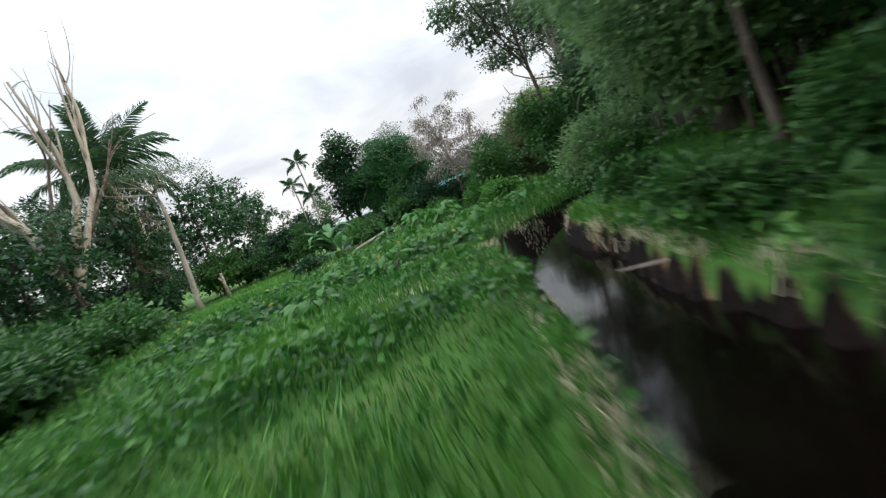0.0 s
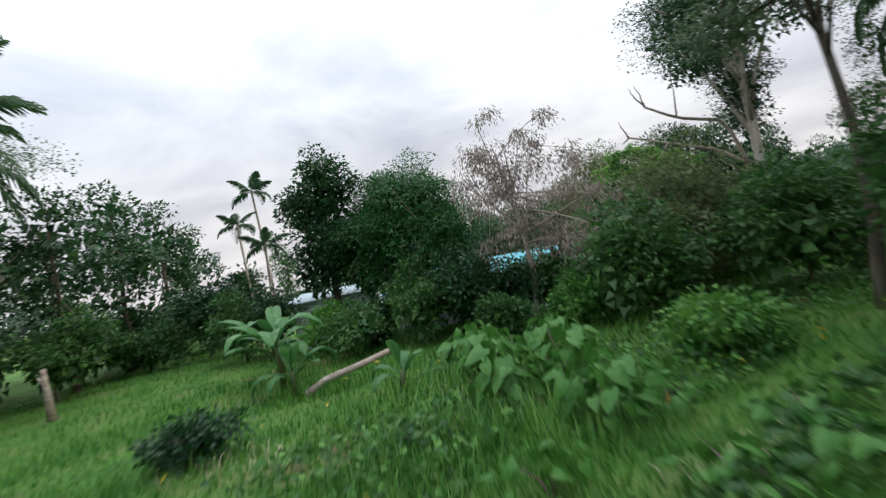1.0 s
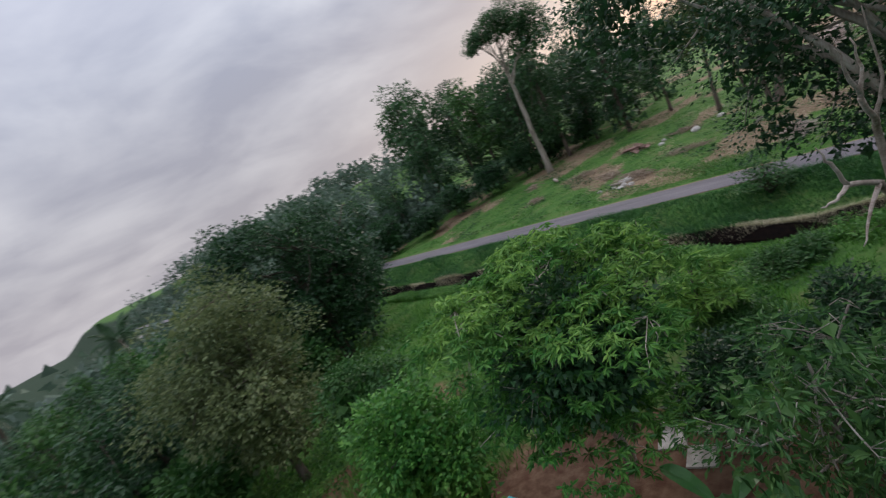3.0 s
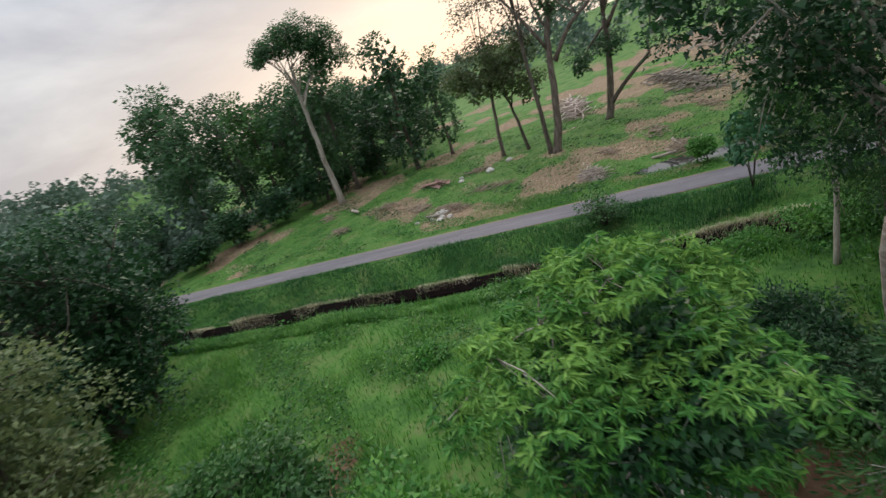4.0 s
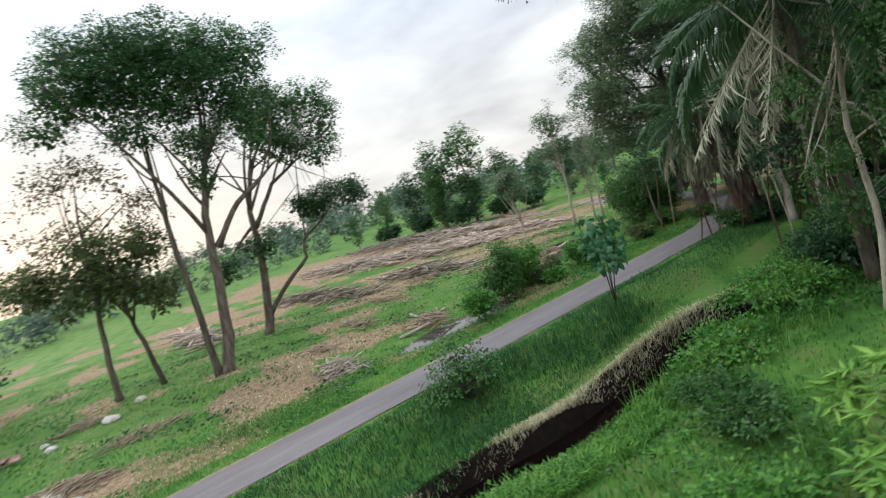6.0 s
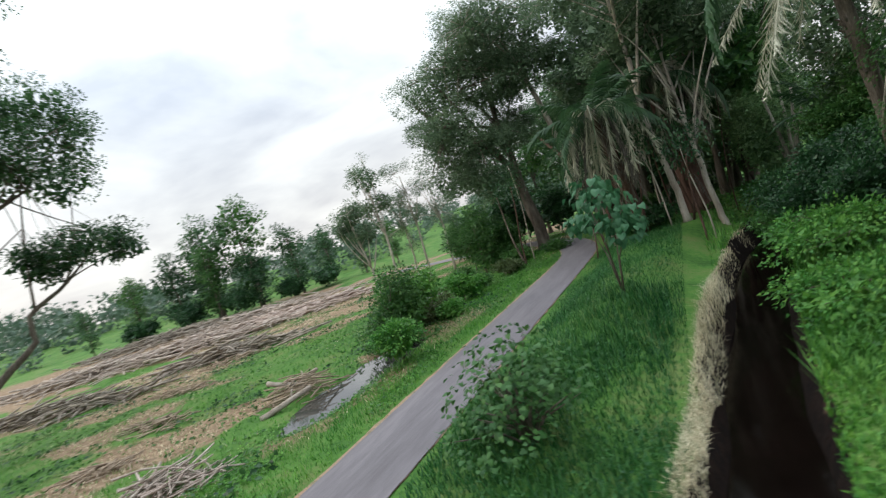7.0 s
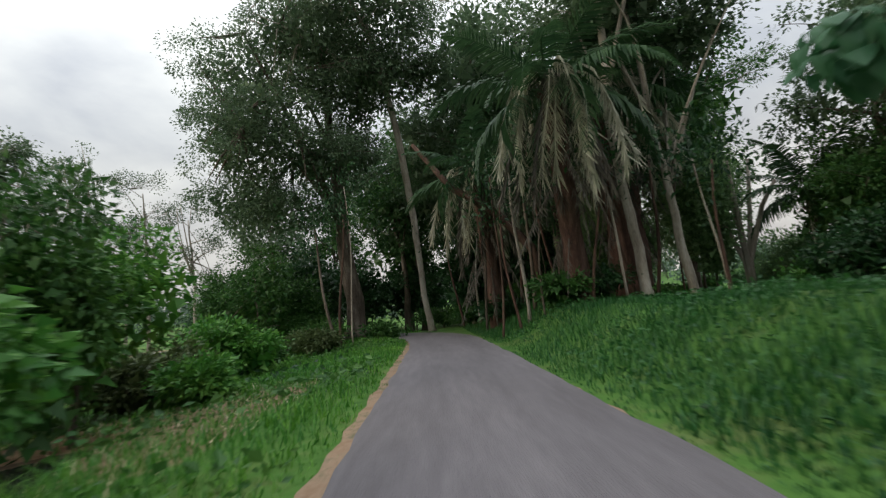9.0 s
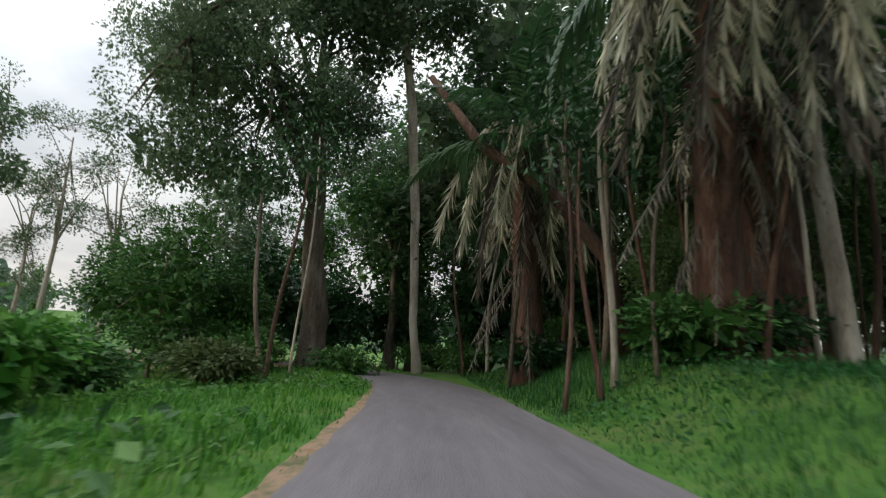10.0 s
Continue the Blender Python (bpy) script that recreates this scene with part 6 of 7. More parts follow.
WOOD = [tree("woodland_tree", "dark green tree in the wood beyond the field", on_ground(x, y), [(0, 0, -0.5, 0.34), (0.2, 0, 5, 0.26), (0, 0.2, h - 5, 0.15), (0, 0, h - 1, 0.04)],
             [(0, 0, h - 2, 3.6, 3.6, 2.4), (2.8, 0.6, h - 4.5, 3.2, 3.2, 2.4), (-2.8, -0.6, h - 5, 3.2, 3.2, 2.6), (0.4, 2.6, h - 7, 3.2, 3.0, 2.4), (-0.4, -2.6, h - 8, 3.4, 3.0, 2.8), (1.2, 0.6, h - 11, 3.4, 3.4, 2.8), (-1.4, 0.2, h - 13, 3.2, 3.2, 2.6), (0.6, 0.0, h - 15.6, 3.4, 3.4, 2.2)], 2600, 0.6, m, BARK, group="woodland trees", limbs=9, twigs=8, clump=0.75)
        for x, y, h, m in ((-37.0, -60.0, 19.5, LEAF_FIELD), (-45.0, -56.0, 18.0, LEAF_DARK), (-33.0, -50.0, 20.0, LEAF_MID))]
for src, x, y, a, s in ((0, -36.0, -37.0, 200, 1.2), (1, -38.0, -26.5, 25, 1.28), (0, -43.5, -22.0, 145, 0.95), (1, -42.0, -34.5, 310, 0.92), (0, -34.0, -42.0, 100, 1.05), (1, -48.0, -33.0, 40, 0.8), (0, -24.0, -58.0, 60, 0.98), (1, -14.0, -58.0, 140, 0.62), (2, -40.0, -50.0, 200, 1.15), (0, -34.0, -68.0, 160, 1.45), (1, -46.0, -66.0, 60, 1.4), (0, -50.0, -50.0, 250, 1.25), (1, -58.0, -54.0, 20, 1.25), (2, -29.0, -64.0, 100, 1.45), (0, -44.0, -46.0, 15, 1.05), (1, -6.0, -58.0, 200, 0.62), (2, -52.0, -44.0, 77, 0.95), (1, -62.0, -46.0, 77, 1.1), (2, -58.0, -38.0, 10, 0.9), (0, -62.0, -32.0, 50, 0.8), (1, -52.0, -31.0, 50, 0.72), (0, -66.0, -48.0, 320, 1.1), (1, -2.0, -62.0, 80, 0.62), (2, 6.0, -50.0, 150, 0.65), (0, 12.0, -42.0, 10, 0.65), (1, 14.0, -32.0, 70, 0.75), (2, 20.0, -36.0, 190, 0.6), (0, 28.0, -30.0, 240, 0.6), (1, 36.0, -26.0, 300, 0.52), (2, 42.0, -22.0, 40, 0.5), (0, 39.0, -30.0, 80, 0.5), (1, 24.0, -33.0, 10, 0.6), (2, 18.0, -26.0, 100, 0.62), (0, 50.0, -32.0, 190, 0.5), (1, 56.0, -28.0, 10, 0.5), (2, 62.0, -22.0, 60, 0.5), (0, 33.0, -38.0, 10, 0.5), (1, 46.0, -18.0, 77, 0.5), (2, 38.0, -19.0, 177, 0.5), (0, 68.0, -8.0, 77, 0.5), (1, 8.0, -56.0, 33, 0.66), (2, -16.0, -64.0, 70, 0.58), (0, 48.0, -26.0, 130, 0.48), (1, 54.0, -20.0, 170, 0.5), (2, 34.0, -18.0, 210, 0.5), (0, 60.0, -14.0, 260, 0.5), (1, 44.0, -34.0, 330, 0.5), (2, 26.0, -46.0, 20, 0.56), (1, 40.0, -14.0, 20, 0.46), (2, 46.0, -10.0, 90, 0.46), (0, 52.0, -14.0, 160, 0.5), (1, 36.0, -22.0, 230, 0.52), (2, 30.0, -24.0, 300, 0.52), (1, 58.0, -8.0, 10, 0.46), (1, 62.0, 32.0, 40, 0.72), (1, 58.0, 44.0, 140, 0.65), (1, 66.0, 36.0, 240, 0.75), (1, 54.0, 48.0, 340, 0.6), (1, 70.0, 28.0, 80, 0.8), (1, 75.0, 20.0, 180, 0.8), (0, 57.0, 22.0, 0, 0.62), (1, 61.0, 16.0, 90, 0.7), (2, 65.0, 10.0, 180, 0.68), (0, 70.0, 4.0, 45, 0.6), (1, 55.0, 30.0, 135, 0.6), (2, 60.0, 27.0, 225, 0.68), (0, 52.5, 36.0, 300, 0.55), (1, 57.0, 40.0, 10, 0.6), (2, 66.0, 22.0, 60, 0.7), (0, 49.0, 44.0, 100, 0.5), (1, 74.0, 14.0, 200, 0.6), (2, 60.0, 36.0, 20, 0.68), (0, -70.0, -28.0, 30, 0.42), (1, -60.0, -40.0, 120, 0.42), (2, -74.0, -36.0, 200, 0.45), (0, -76.0, 58.0, 15, 1.0), (1, -82.0, 54.0, 95, 0.8), (2, -72.0, 64.0, 175, 1.1), (0, -66.0, 70.0, 255, 0.75), (2, -73.0, 55.0, 33, 0.7), (1, -80.0, 60.0, 133, 0.8), (1, -68.0, 61.0, 33, 0.65), (0, -62.0, 76.0, 133, 0.6), (2, -86.0, 48.0, 66, 0.6), (1, -58.0, 82.0, 200, 0.6), (2, -52.0, 86.0, 300, 0.5), (0, -92.0, 42.0, 300, 0.45), (0, 40.0, -24.0, 0, 0.5), (1, 46.0, -28.0, 37, 0.46), (2, 52.0, -26.0, 74, 0.48), (0, 34.0, -30.0, 111, 0.54), (1, 38.0, -36.0, 148, 0.5), (2, 42.0, -40.0, 185, 0.48), (0, 50.0, -40.0, 222, 0.46), (1, 30.0, -36.0, 259, 0.55), (2, 57.0, -34.0, 296, 0.45), (0, 37.0, -46.0, 333, 0.48), (1, 46.0, -48.0, 10, 0.46), (2, 22.0, -42.0, 47, 0.55), (0, 42.0, -18.0, 84, 0.48), (1, 50.0, -8.0, 121, 0.44), (2, 54.0, -40.0, 158, 0.45), (0, 64.0, -30.0, 195, 0.45), (1, 60.0, -40.0, 232, 0.45), (2, 48.0, -20.0, 269, 0.48), (0, 33.0, -25.0, 306, 0.52), (1, 43.0, -12.0, 343, 0.42)):
    # beyond x 45 only the dark-leaved tree, to colour the wood as a silhouette
    copy_thing(WOOD[(2, 1, 1)[src] if x > 15 and y < 0 else 1 if x > 45 else src % 2 if y < 0 else src], pose(*on_ground(x, y), 0, 0, a) @ Matrix.Diagonal((s, s, s, 1)) @ Matrix.Scale(0.86 if x > 4 and y < 0 else 0.88 if y < 0 else 1.0, 4))

for x, y, r, h in ((-70, 57, 3.4, 5.5), (-77, 52, 3.4, 5.5), (-64, 65, 3.4, 5.0), (-60, 71, 3.2, 4.5), (-84, 46, 3.2, 4.5), (-24, -46, 3.4, 6.0), (-31, -43, 3.6, 6.5), (-37, -40, 3.0, 5.0), (-18, -49, 3.4, 6.0), (-12, -50, 3.2, 5.5), (-43, -37, 3.0, 5.5), (-5, -51, 3.4, 6.0), (2, -50, 3.2, 5.5), (9, -45, 3.4, 6.0), (15, -38, 3.0, 5.5), (-52, -42, 3.2, 5.0), (36, -15, 2.8, 4.5), (42, -16, 2.8, 4.5), (48, -14, 2.8, 4.5), (54, -10, 2.8, 4.5), (26, -24, 2.8, 5.0), (32, -22, 2.8, 5.0)):
    bush("dense dark bush at the foot of the wood", on_ground(x, y), r, h, 2600, 0.46, LEAF_DARK if x < 15 else LEAF_MID, "bushes at the wood's edge", clump=0.55)

# far woods on the hills: one mass of leaf clumps, distance haze in their colour
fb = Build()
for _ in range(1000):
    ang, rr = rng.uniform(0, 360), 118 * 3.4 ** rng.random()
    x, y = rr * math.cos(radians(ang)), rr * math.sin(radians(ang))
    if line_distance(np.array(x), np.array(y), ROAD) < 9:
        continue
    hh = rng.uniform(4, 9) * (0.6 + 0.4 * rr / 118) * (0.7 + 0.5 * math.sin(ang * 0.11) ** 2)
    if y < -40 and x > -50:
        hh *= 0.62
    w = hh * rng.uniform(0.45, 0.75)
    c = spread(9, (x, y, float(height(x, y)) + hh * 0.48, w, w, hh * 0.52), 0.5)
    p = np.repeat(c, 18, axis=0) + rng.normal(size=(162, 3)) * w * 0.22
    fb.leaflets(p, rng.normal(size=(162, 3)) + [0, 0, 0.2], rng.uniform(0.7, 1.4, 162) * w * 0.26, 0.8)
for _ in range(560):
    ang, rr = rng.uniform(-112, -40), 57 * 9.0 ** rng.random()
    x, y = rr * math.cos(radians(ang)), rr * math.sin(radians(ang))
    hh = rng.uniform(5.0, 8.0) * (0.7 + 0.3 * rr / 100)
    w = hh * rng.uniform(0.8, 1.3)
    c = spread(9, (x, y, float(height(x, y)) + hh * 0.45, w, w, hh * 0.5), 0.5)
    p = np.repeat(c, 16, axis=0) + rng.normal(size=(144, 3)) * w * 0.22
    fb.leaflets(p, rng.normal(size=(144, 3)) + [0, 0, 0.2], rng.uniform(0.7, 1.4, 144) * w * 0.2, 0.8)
tagged(new("far_woods", fb.mesh("far_woods", LEAF_FAR)), "green woods on the distant hills, haze mixed into the leaf colour", "woods", kind="stuff")

# ---- cut wood and rubble in the field ----


def stick_pile(label, loc, length, width, n, tall, radius, mat=DEADWOOD, rz=0.0, long=1.6, kind="", name="brush_pile"):
    ob = thing(name, label, "brush pile", loc, rz, kind=kind)
    b = Build()
    shared = []
    if kind != "stuff":
        for i in range(6):
            sb = Build()
            L = long * (0.45 + 0.15 * i)
            r = radius * rng.uniform(0.6, 1.5)
            sb.tube([(-L / 2, 0, 0), (-0.1 * L, rng.normal(scale=0.04 * L), rng.normal(scale=0.03 * L)), (L / 2, 0, 0)], [r, r * 0.9, r * 0.6], 5)
            shared.append(sb.mesh("stick", mat, True))
    for i in range(n):
        x, y = rng.normal(scale=length * 0.28), rng.normal(scale=width * 0.28)
        z = tall * max(0.05, 1 - (x / length * 1.6) ** 2 - (y / width * 1.6) ** 2) * rng.uniform(0.1, 1.0)
        a, L = rng.normal(scale=0.6) + (0 if rng.random() < 0.7 else 1.5), long * rng.uniform(0.4, 1.2)
        if shared:
            part("stick", shared[i % 6], ob, "", pose(x, y, z, rng.uniform(0, 360), math.degrees(rng.normal(scale=0.16)), math.degrees(a)))
            continue
        d = np.array([math.cos(a), math.sin(a), rng.normal(scale=0.13)])
        r = radius * rng.uniform(0.5, 1.6)
        m = np.array([x, y, z]) + rng.normal(scale=0.06, size=3)
        b.tube([m - d * L / 2, m + rng.normal(scale=0.03 * L, size=3), m + d * L / 2], [r, r * 0.9, r * 0.6], 5)
    if not shared:
        part("tangle", b.mesh("tangle", mat, True), ob)
    return ob


stick_pile("heap of pale cut sticks beside the lane", on_ground(-8.6, 1.6), 3.8, 2.0, 130, 1.0, 0.035, rz=15, long=1.9)
stick_pile("heap of pale dry brush and rubble beside the lane", on_ground(-9.6, -13.0), 4.2, 2.4, 120, 0.6, 0.035, BRUSH, rz=70, long=1.2)
stick_pile("heap of dry brush in the field", on_ground(-14.0, -9.0), 5.0, 2.0, 90, 0.4, 0.03, BRUSH, rz=80, long=1.4)
stick_pile("heap of dry brush in the field", on_ground(-18.0, -24.0), 4.0, 2.4, 80, 0.5, 0.03, BRUSH, rz=60, long=1.3)
for x, y, l, w, n, a in ((-16, 3, 4.5, 1.8, 60, 20), (-20, 8, 5, 2, 70, 10), (-13.5, -18, 4, 2, 60, 50), (-24, -13, 4.5, 2.2, 60, 70), (-27, 14, 6, 2, 80, 15), (-12, -28, 3.6, 1.6, 50, 60), (-20, -34, 4.5, 2, 60, 30), (-30, 22, 6, 2.2, 80, 25)):
    stick_pile("low heap of dry brush in the cleared field", on_ground(x, y), l, w, n, 0.45, 0.04, BRUSH, rz=a, long=1.4)
stick_pile("tangle of roots and branches beside the flooded hollow", on_ground(-9.9, 9.4), 3.2, 2.4, 110, 1.1, 0.04, BRUSH, rz=40, long=1.5)
stick_pile("tangle of branches at the far pool", on_ground(-14.4, 27.0), 4.0, 2.4, 90, 1.0, 0.05, BRUSH, rz=120, long=1.7)
for cxp, cyp, ln_, wd, n, rz in ((-44, 42, 26, 7, 420, 30), (-56, 34, 30, 8, 480, 26), (-70, 28, 30, 8, 420, 22), (-60, 50, 30, 8, 420, 32), (-80, 44, 34, 9, 420, 25), (-34, 24, 16, 3, 160, 20), (-46, 14, 26, 3, 220, 12), (-50, -2, 22, 3, 160, 5)):
    stick_pile("windrow of grey cut trunks and brush in the cleared field", on_ground(cxp, cyp), ln_, wd, n, 1.4, 0.09, DEADWOOD, rz=rz, long=4.6, kind="stuff", name="windrow")
for i, (x, y, z, rz, ry, L, r) in enumerate(((-9.2, 7.6, 0.3, 50, 12, 2.4, 0.13), (-10.3, 9.0, 0.7, 20, -18, 2.0, 0.11), (-11.1, 10.6, 0.4, 80, 8, 2.2, 0.12), (-15.2, 27.6, 0.5, 70, 14, 5.0, 0.2), (-13.2, 26.0, 0.4, 150, -10, 4.0, 0.18), (-39.0, 44.6, 0.8, 32, 4, 9.0, 0.28), (-42.0, 40.5, 0.7, 28, -3, 8.0, 0.25), (-36.5, 46.4, 0.6, 40, 5, 6.0, 0.25), (-8.6, -14.6, 0.2, 70, 3, 1.8, 0.12), (-19.5, -29.5, 0.3, 40, 5, 3.6, 0.2))):
    lg = thing("felled_log", "pale felled log lying on the cleared ground", "log", on_ground(x, y, z), rz, "felled logs")
    b = Build()
    k = np.linspace(-0.5, 0.5, 7)
    dz = math.tan(radians(ry))
    b.tube(np.stack([k * L, 0.05 * np.sin(k * 6), k * L * dz], 1), r * (1 - 0.25 * k) * (1 + 0.05 * np.sin(k * 23)), 9, 0.06)
    b.tube([(0.1 * L, 0, 0.1 * L * dz), (0.16 * L, 0.3, 0.16 * L * dz + 0.35)], [r * 0.4, r * 0.25], 6)
    part("wood", b.mesh("wood", DEADWOOD, True), lg)
for i in range(7):
    pl = thing("plank", "weathered brown board lying in the grass", "plank", on_ground(-22.4 + 0.3 * (i % 4), -19.6 + 0.36 * i, 0.35 + 0.12 * (i % 3)), 62 + rng.uniform(-14, 14), "old boards in the field")
    b = Build()
    L = rng.uniform(2.2, 3.4)
    box(b, -L / 2, L / 2, -0.24, 0.24, -0.025, 0.025)
    part("board", b.mesh("board", BOARD, False), pl, m=pose(0, 0, 0, rng.uniform(10, 34), rng.uniform(-9, 9), 0))
for i in range(16):
    x, y = (-8.6 + rng.normal(scale=0.9), -13.6 + rng.normal(scale=1.2)) if i < 10 else (-22 + rng.normal(scale=3), -11 + rng.normal(scale=4))
    sm = bpy.data.meshes.new("stone")
    bm = bmesh.new()
    bmesh.ops.create_icosphere(bm, subdivisions=2, radius=rng.uniform(0.2, 0.5))
    for vv in bm.verts:
        vv.co *= 1 + 0.22 * noise.noise(vv.co * 5 + Vector((i, 0, 0)))
        vv.co.z *= 0.7
    bm.to_mesh(sm)
    bm.free()
    sm.materials.append(STONE)
    thing("stone", "pale angular stone in the grass", "stone", on_ground(x, y, 0.1), rng.uniform(0, 360), "stones in the field", data=sm)
bl = thing("fallen_branch", "thin dry branch lying across the ditch", "branch", (13.4, 45.2, -0.3), 30)
b = Build()
b.tube([(-1.4, 0, -0.1), (0, 0.1, 0.1), (1.4, 0, 0.25)], [0.035, 0.03, 0.015], 5)
part("wood", b.mesh("wood", DEADWOOD, True), bl)

# ---- grass ----


def scatter(n, x0, x1, y0, y1, keep):
    x, y = rng.uniform(x0, x1, n), rng.uniform(y0, y1, n)
    k = keep(x, y)
    return x[k], y[k]


def grass(name, label, mat, x, y, h, w, lean=(0.15, 0.75), far=False):
    b = Build()
    n = len(x)
    p = np.stack([x, y, height(x, y) - 0.02], 1)
    patch = (0.75 + 0.35 * np.clip(wave(x, y, 2.3, 1.0), -1, 1)) * np.clip((line_distance(x, y, ROAD) - 1.25) / 0.9, 0.3, 1)
    (b.spikes if far else b.blades)(p, h * rng.uniform(0.5, 1.15, n) * patch, w * rng.uniform(0.6, 1.3, n), rng.uniform(*lean, n))
    return tagged(new(name, b.mesh(name, mat)), label, "grass", kind="stuff")


def clear(x, y):
    """Where grass grows: off the lane, the water, the yard and the house."""
    u, w_ = (x - 36.2) * 0.995 - (y - 7.8) * 0.105, (x - 36.2) * 0.105 + (y - 7.8) * 0.995
    return (line_distance(x, y, ROAD) > 1.46 + 0.1 * (x < 0) + 0.14 * wave(x, y, 0.7, 1.0) + 0.1 * wave(x, y, 0.23, 3.0)) & (line_distance(x, y, DITCH) * (1 + 0.1 * smooth_step(18, 8, y) + 0.3 * smooth_step(39, 45, y)) > 1.35) & (np.hypot((x - POND[0]) / 1.65, (y - POND[1]) / 5.0) > 1.0) & (np.hypot(x + 15.5, y - 31) > 3.5) & ((np.abs(u) > 4.4) | (np.abs(w_) > 5.8)) & (np.hypot(x - 31, (y - 6) * 0.8) > 6.0)


x, y = scatter(36000, -7, -1.4, -10, 40, clear)
grass("verge_grass", "soft light green grass on the field side of the lane", GRASS, x, y, 0.36, 0.017, (0.3, 1.0))
x, y = scatter(50000, 1.4, 7.4, -10, 40, clear)
grass("verge_grass", "lush tall green grass along the lane", GRASS_LUSH, x, y, 0.34, 0.017, (0.3, 1.0))
x, y = scatter(36000, 1.6, 7.0, -50, 12, clear)
grass("bank_grass", "tall reed-like green grass between lane and ditch", GRASS_LUSH, x, y, 0.6, 0.03, (0.2, 0.8))
x, y = scatter(88000, 8.4, 44, -34, 56, clear)
grass("meadow_grass", "green meadow grass beyond the ditch", GRASS, x, y, 0.5, 0.05, far=True)
x, y = scatter(52000, 9, 34, -26, 30, lambda x, y: clear(x, y) & (wave(x, y, 1.5, 2.2) > 0.35))
grass("tussock_grass", "tall light green tussocks of the meadow", GRASS_TALL, x, y, 1.0, 0.045, (0.3, 1.0), far=True)
x, y = scatter(50000, 13, 32, 28, 54, clear)
grass("meadow_grass", "tall soft grass of the low meadow", GRASS, x, y, 0.6, 0.022, (0.3, 0.95))
x, y = scatter(36000, 30, 62, 12, 56, clear)
grass("meadow_grass", "short grass of the clearing", GRASS, x, y, 0.34, 0.045, far=True)
x, y = scatter(150000, -66, -1.4, -66, 62, lambda x, y: clear(x, y) & (dry_patch(x, y) + rng.normal(scale=0.6, size=np.shape(x)) < 0.5))
grass("field_grass", "short bright grass of the cleared field", GRASS, x, y, 0.24, 0.06, far=True)


def along_ditch(n, y0, y1, lo, hi, sides=(-1, 1)):
    """Points beside the ditch: -1 is the lane's side."""
    keep = [i for i in range(len(DITCH) - 1) if DITCH[i + 1][1] > y0 and DITCH[i][1] < y1]
    seg = rng.choice(keep, n * 4)
    length = np.hypot(*(DITCH[seg + 1] - DITCH[seg]).T)
    u = rng.random(n * 4)
    p = DITCH[seg] + (DITCH[seg + 1] - DITCH[seg]) * u[:, None]
    d = (DITCH[seg + 1] - DITCH[seg]) / length[:, None]
    off = rng.uniform(lo, hi, n * 4) * rng.choice(sides, n * 4)
    x, y = p[:, 0] + d[:, 1] * off, p[:, 1] - d[:, 0] * off
    k = (y > y0) & (y < y1) & (line_distance(x, y, DITCH) > lo - 0.05)
    return x[k][:n], y[k][:n]


DITCH = np.concatenate([[(8.0, y) for y in range(-260, -4, 4)], DITCH[1:]])
x, y = along_ditch(15000, -48, 9, 0.95, 1.4, (-1,))
k = wave(x, y, 1.1, 2.0) + rng.normal(scale=0.4, size=len(x)) > -0.1
x, y = x[k], y[k]
grass("dry_grass", "straw-coloured dry grass on the lane's side of the ditch", GRASS_DRY, x, y, 0.38, 0.02, (0.4, 1.2))
x, y = along_ditch(4000, 1, 19, 0.95, 1.5, (-1,))
grass("dry_grass", "straw-coloured dry grass on the lane's side of the ditch", GRASS_DRY, x, y, 0.36, 0.02, (0.4, 1.2))
x, y = along_ditch(9000, 20, 56, 0.95, 1.45)
k = wave(x, y, 0.9, 2.0) + rng.normal(scale=0.3, size=len(x)) > 0.1
x, y = x[k], y[k]
grass("dry_grass", "straw-coloured dry grass on the ditch's edge", GRASS_DRY, x, y, 0.32, 0.02, (0.4, 1.1))
x, y = along_ditch(12000, -48, 22, 1.25, 1.9, (1,))
grass("bank_grass", "green grass hanging over the ditch", GRASS, x, y, 0.4, 0.04, (0.3, 0.9))
x, y = along_ditch(20000, -40, 13, 1.7, 3.2, (1,))
k = wave(x, y, 1.9, 0.6) > -0.6
grass("reed_grass", "tall light green reed grass leaning over the ditch", GRASS_TALL, x[k], y[k], 0.75, 0.045, (0.3, 0.9))
x, y = scatter(80000, -50, -3, -44, 60, lambda x, y: clear(x, y) & (dry_patch(x, y) + rng.normal(scale=0.35, size=np.shape(x)) > 0.45))
grass("dry_grass", "patches of dry straw in the cleared field", GRASS_DRY, x, y, 0.22, 0.05, (0.5, 1.2), far=True)


def weeds(label, mat, n, x0, x1, y0, y1, top, size, keep=clear):
    x, y = scatter(n, x0, x1, y0, y1, lambda x, y: keep(x, y) & (wave(x, y, 1.9, 3.0) > -0.15))
    b = Build()
    k = len(x)
    p = np.stack([x, y, height(x, y) + top * rng.random(k) ** 0.7 * np.clip(0.7 + 0.4 * wave(x, y, 2.7, 1.0), 0.2, 1.3)], 1)
    b.leaves(p, rng.normal(size=(k, 3)) * [1, 1, 0.35], rng.uniform(0.6, 1.3, k) * size, 0.6)
    return tagged(new("weeds", b.mesh("weeds", mat)), label, "weeds", kind="stuff")


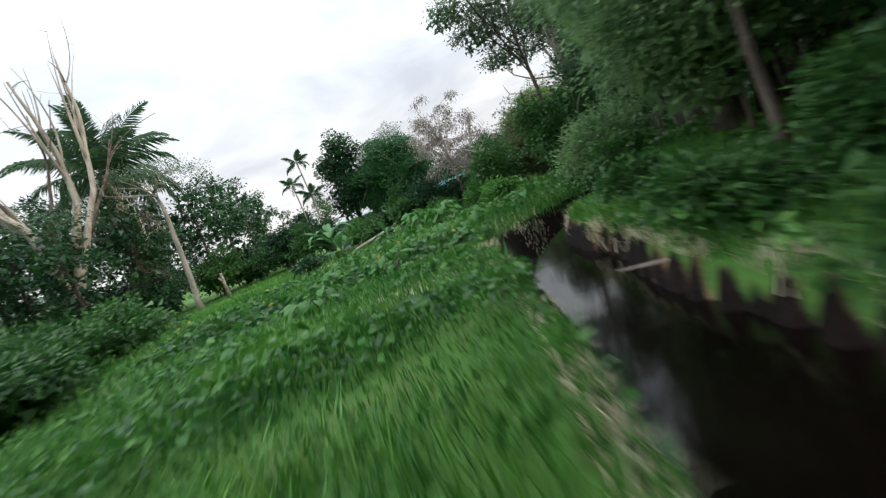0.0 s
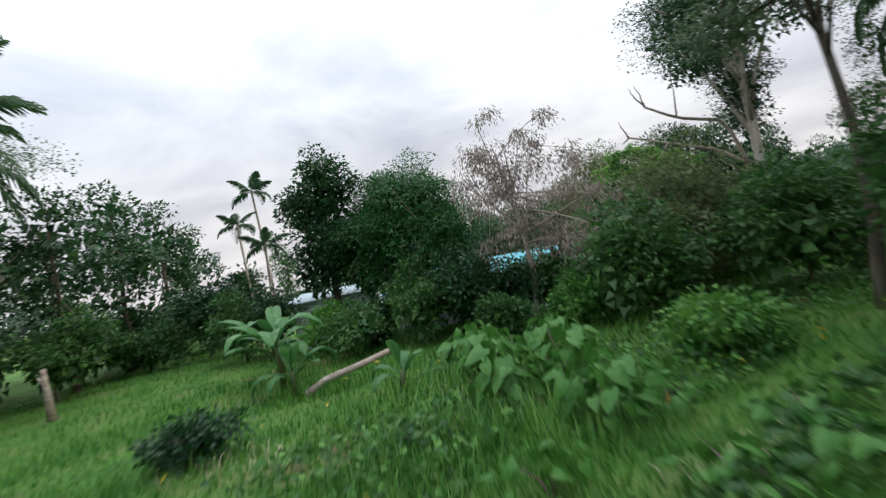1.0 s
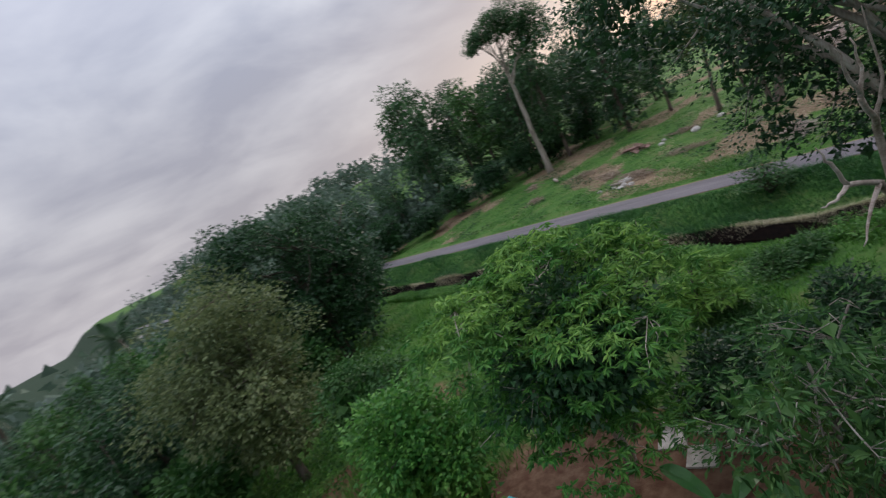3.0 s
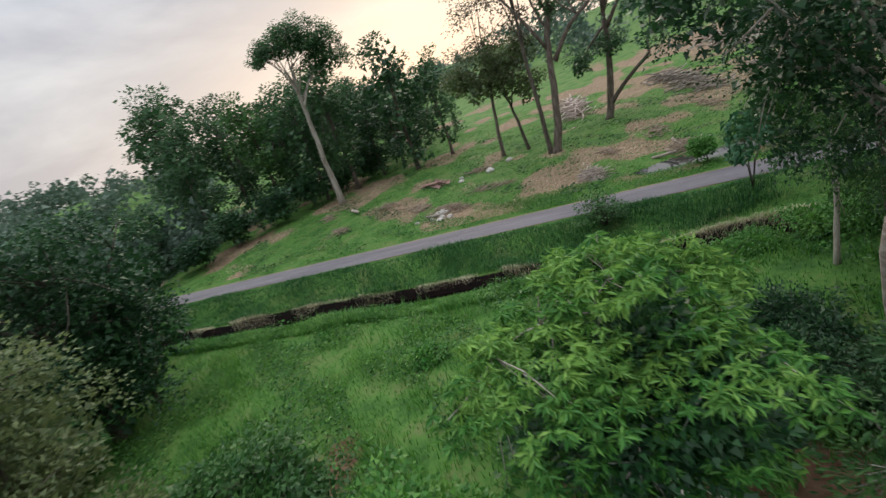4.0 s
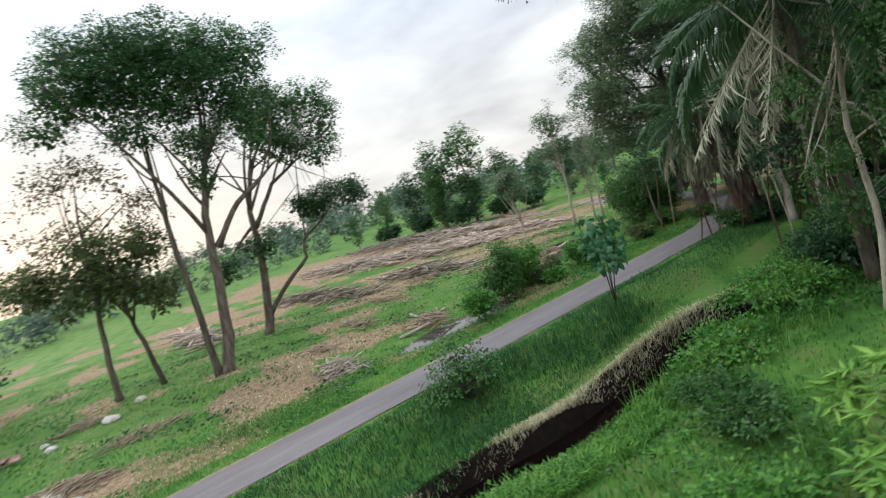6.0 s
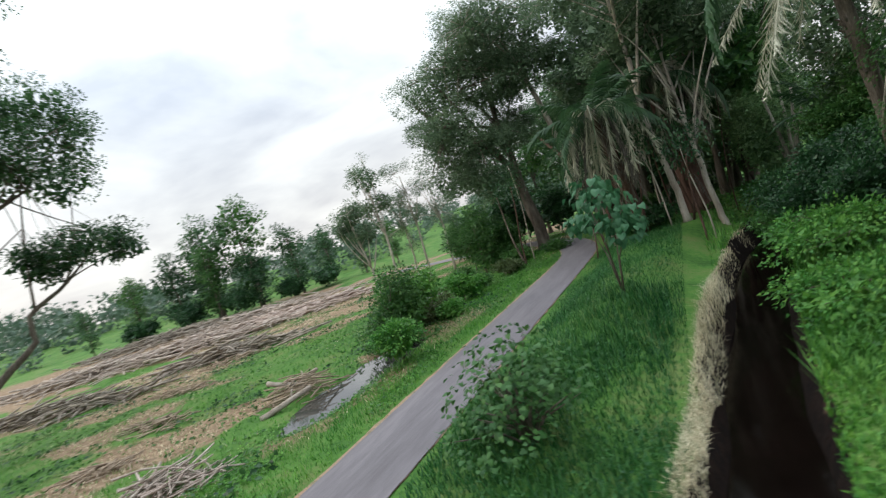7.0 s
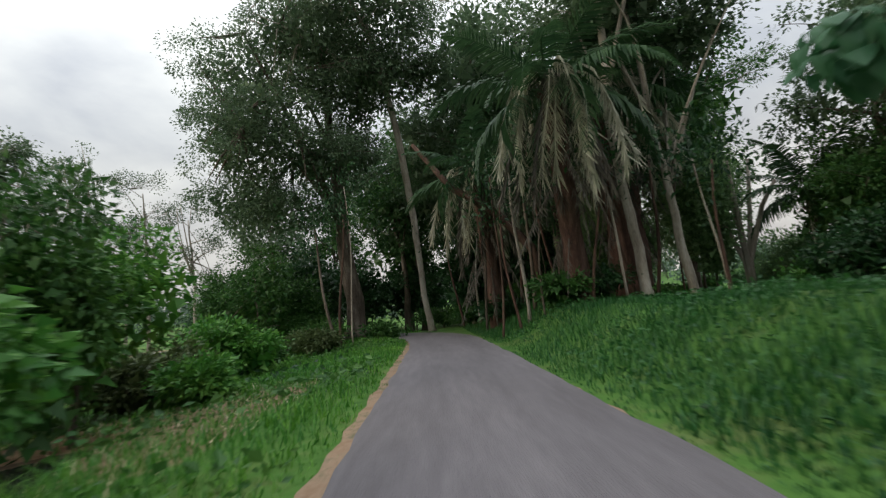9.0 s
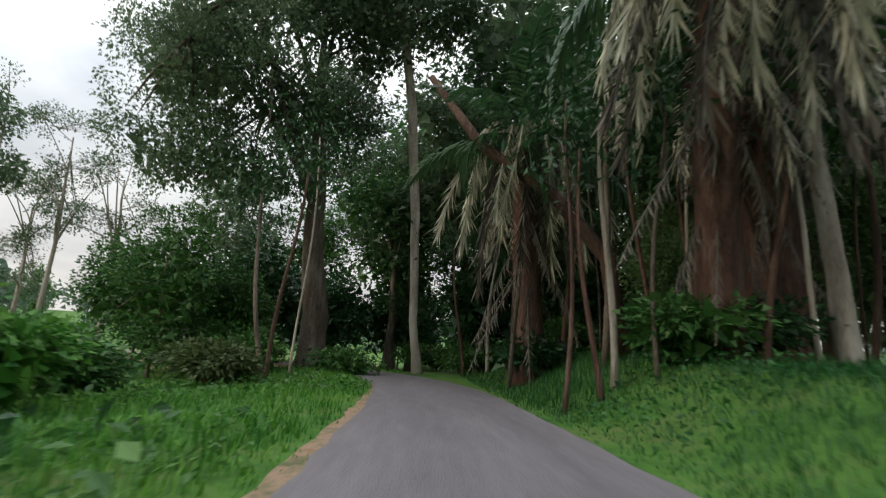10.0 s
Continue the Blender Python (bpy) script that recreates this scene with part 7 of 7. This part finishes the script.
weeds("leafy green weeds and vines on the lane's verge", LEAF_DOME, 12000, 1.9, 7.0, -10, 36, 0.4, 0.1)
weeds("leafy green weeds on the lane's verge", LEAF_MID, 7000, -6, -1.8, -6, 40, 0.3, 0.1)
weeds("rank leafy weeds beyond the ditch", LEAF_MID, 44000, 9, 34, -24, 54, 0.55, 0.2)
weeds("rank leafy weeds beyond the ditch", LEAF_BRIGHT, 32000, 9, 34, -24, 54, 0.65, 0.2)
weeds("rank dark weeds scattered over the cleared field", LEAF_MID, 30000, -44, -2, -44, 42, 0.36, 0.2)
weeds("bright leafy weeds beside the lane", LEAF_BRIGHT, 20000, -9, -1.8, -40, 8, 0.3, 0.12)
weeds("dark rank weeds in clumps over the cleared field", LEAF_DARK, 30000, -46, -3, -44, 44, 0.5, 0.26, lambda x, y: clear(x, y) & (wave(x, y, 3.3, 6.0) > 0.5))
weeds("broad-leaved herbs standing in the meadow", LEAF_MID, 15000, 18, 33, 24, 46, 0.75, 0.3, lambda x, y: clear(x, y) & (wave(x, y, 2.1, 4.4) > 0.2))
weeds("fresh light green herbs standing in the meadow", LEAF_BRIGHT, 9000, 16, 33, 24, 50, 0.8, 0.24, lambda x, y: clear(x, y) & (wave(x, y, 1.6, 0.4) > 0.35))
x, y = scatter(22000, 14, 38, 24, 54, lambda x, y: clear(x, y) & (wave(x, y, 1.3, 5.2) > 0.45))
grass("tussock_grass", "tall pale green tussocks of the low meadow", GRASS_TALL, x, y, 0.95, 0.022, (0.3, 1.0))
x, y = scatter(16000, 18, 40, 24, 48, lambda x, y: clear(x, y) & (wave(x, y, 1.7, 2.6) > 0.95))
grass("dry_grass", "withered straw tufts in the low meadow", GRASS_DRY, x, y, 0.6, 0.02, (0.4, 1.2))
yl = Build()
x, y = scatter(46, 19, 36, 23, 44, clear)
yl.leaves(np.stack([x, y, height(x, y) + rng.uniform(0.35, 0.8, len(x))], 1), rng.normal(size=(len(x), 3)) * [1, 1, 0.3], rng.uniform(0.14, 0.3, len(x)), 0.5)
tagged(new("yellow_leaves", yl.mesh("yellow_leaves", YELLOW)), "yellowed leaves among the meadow's grass", "leaves", kind="stuff")
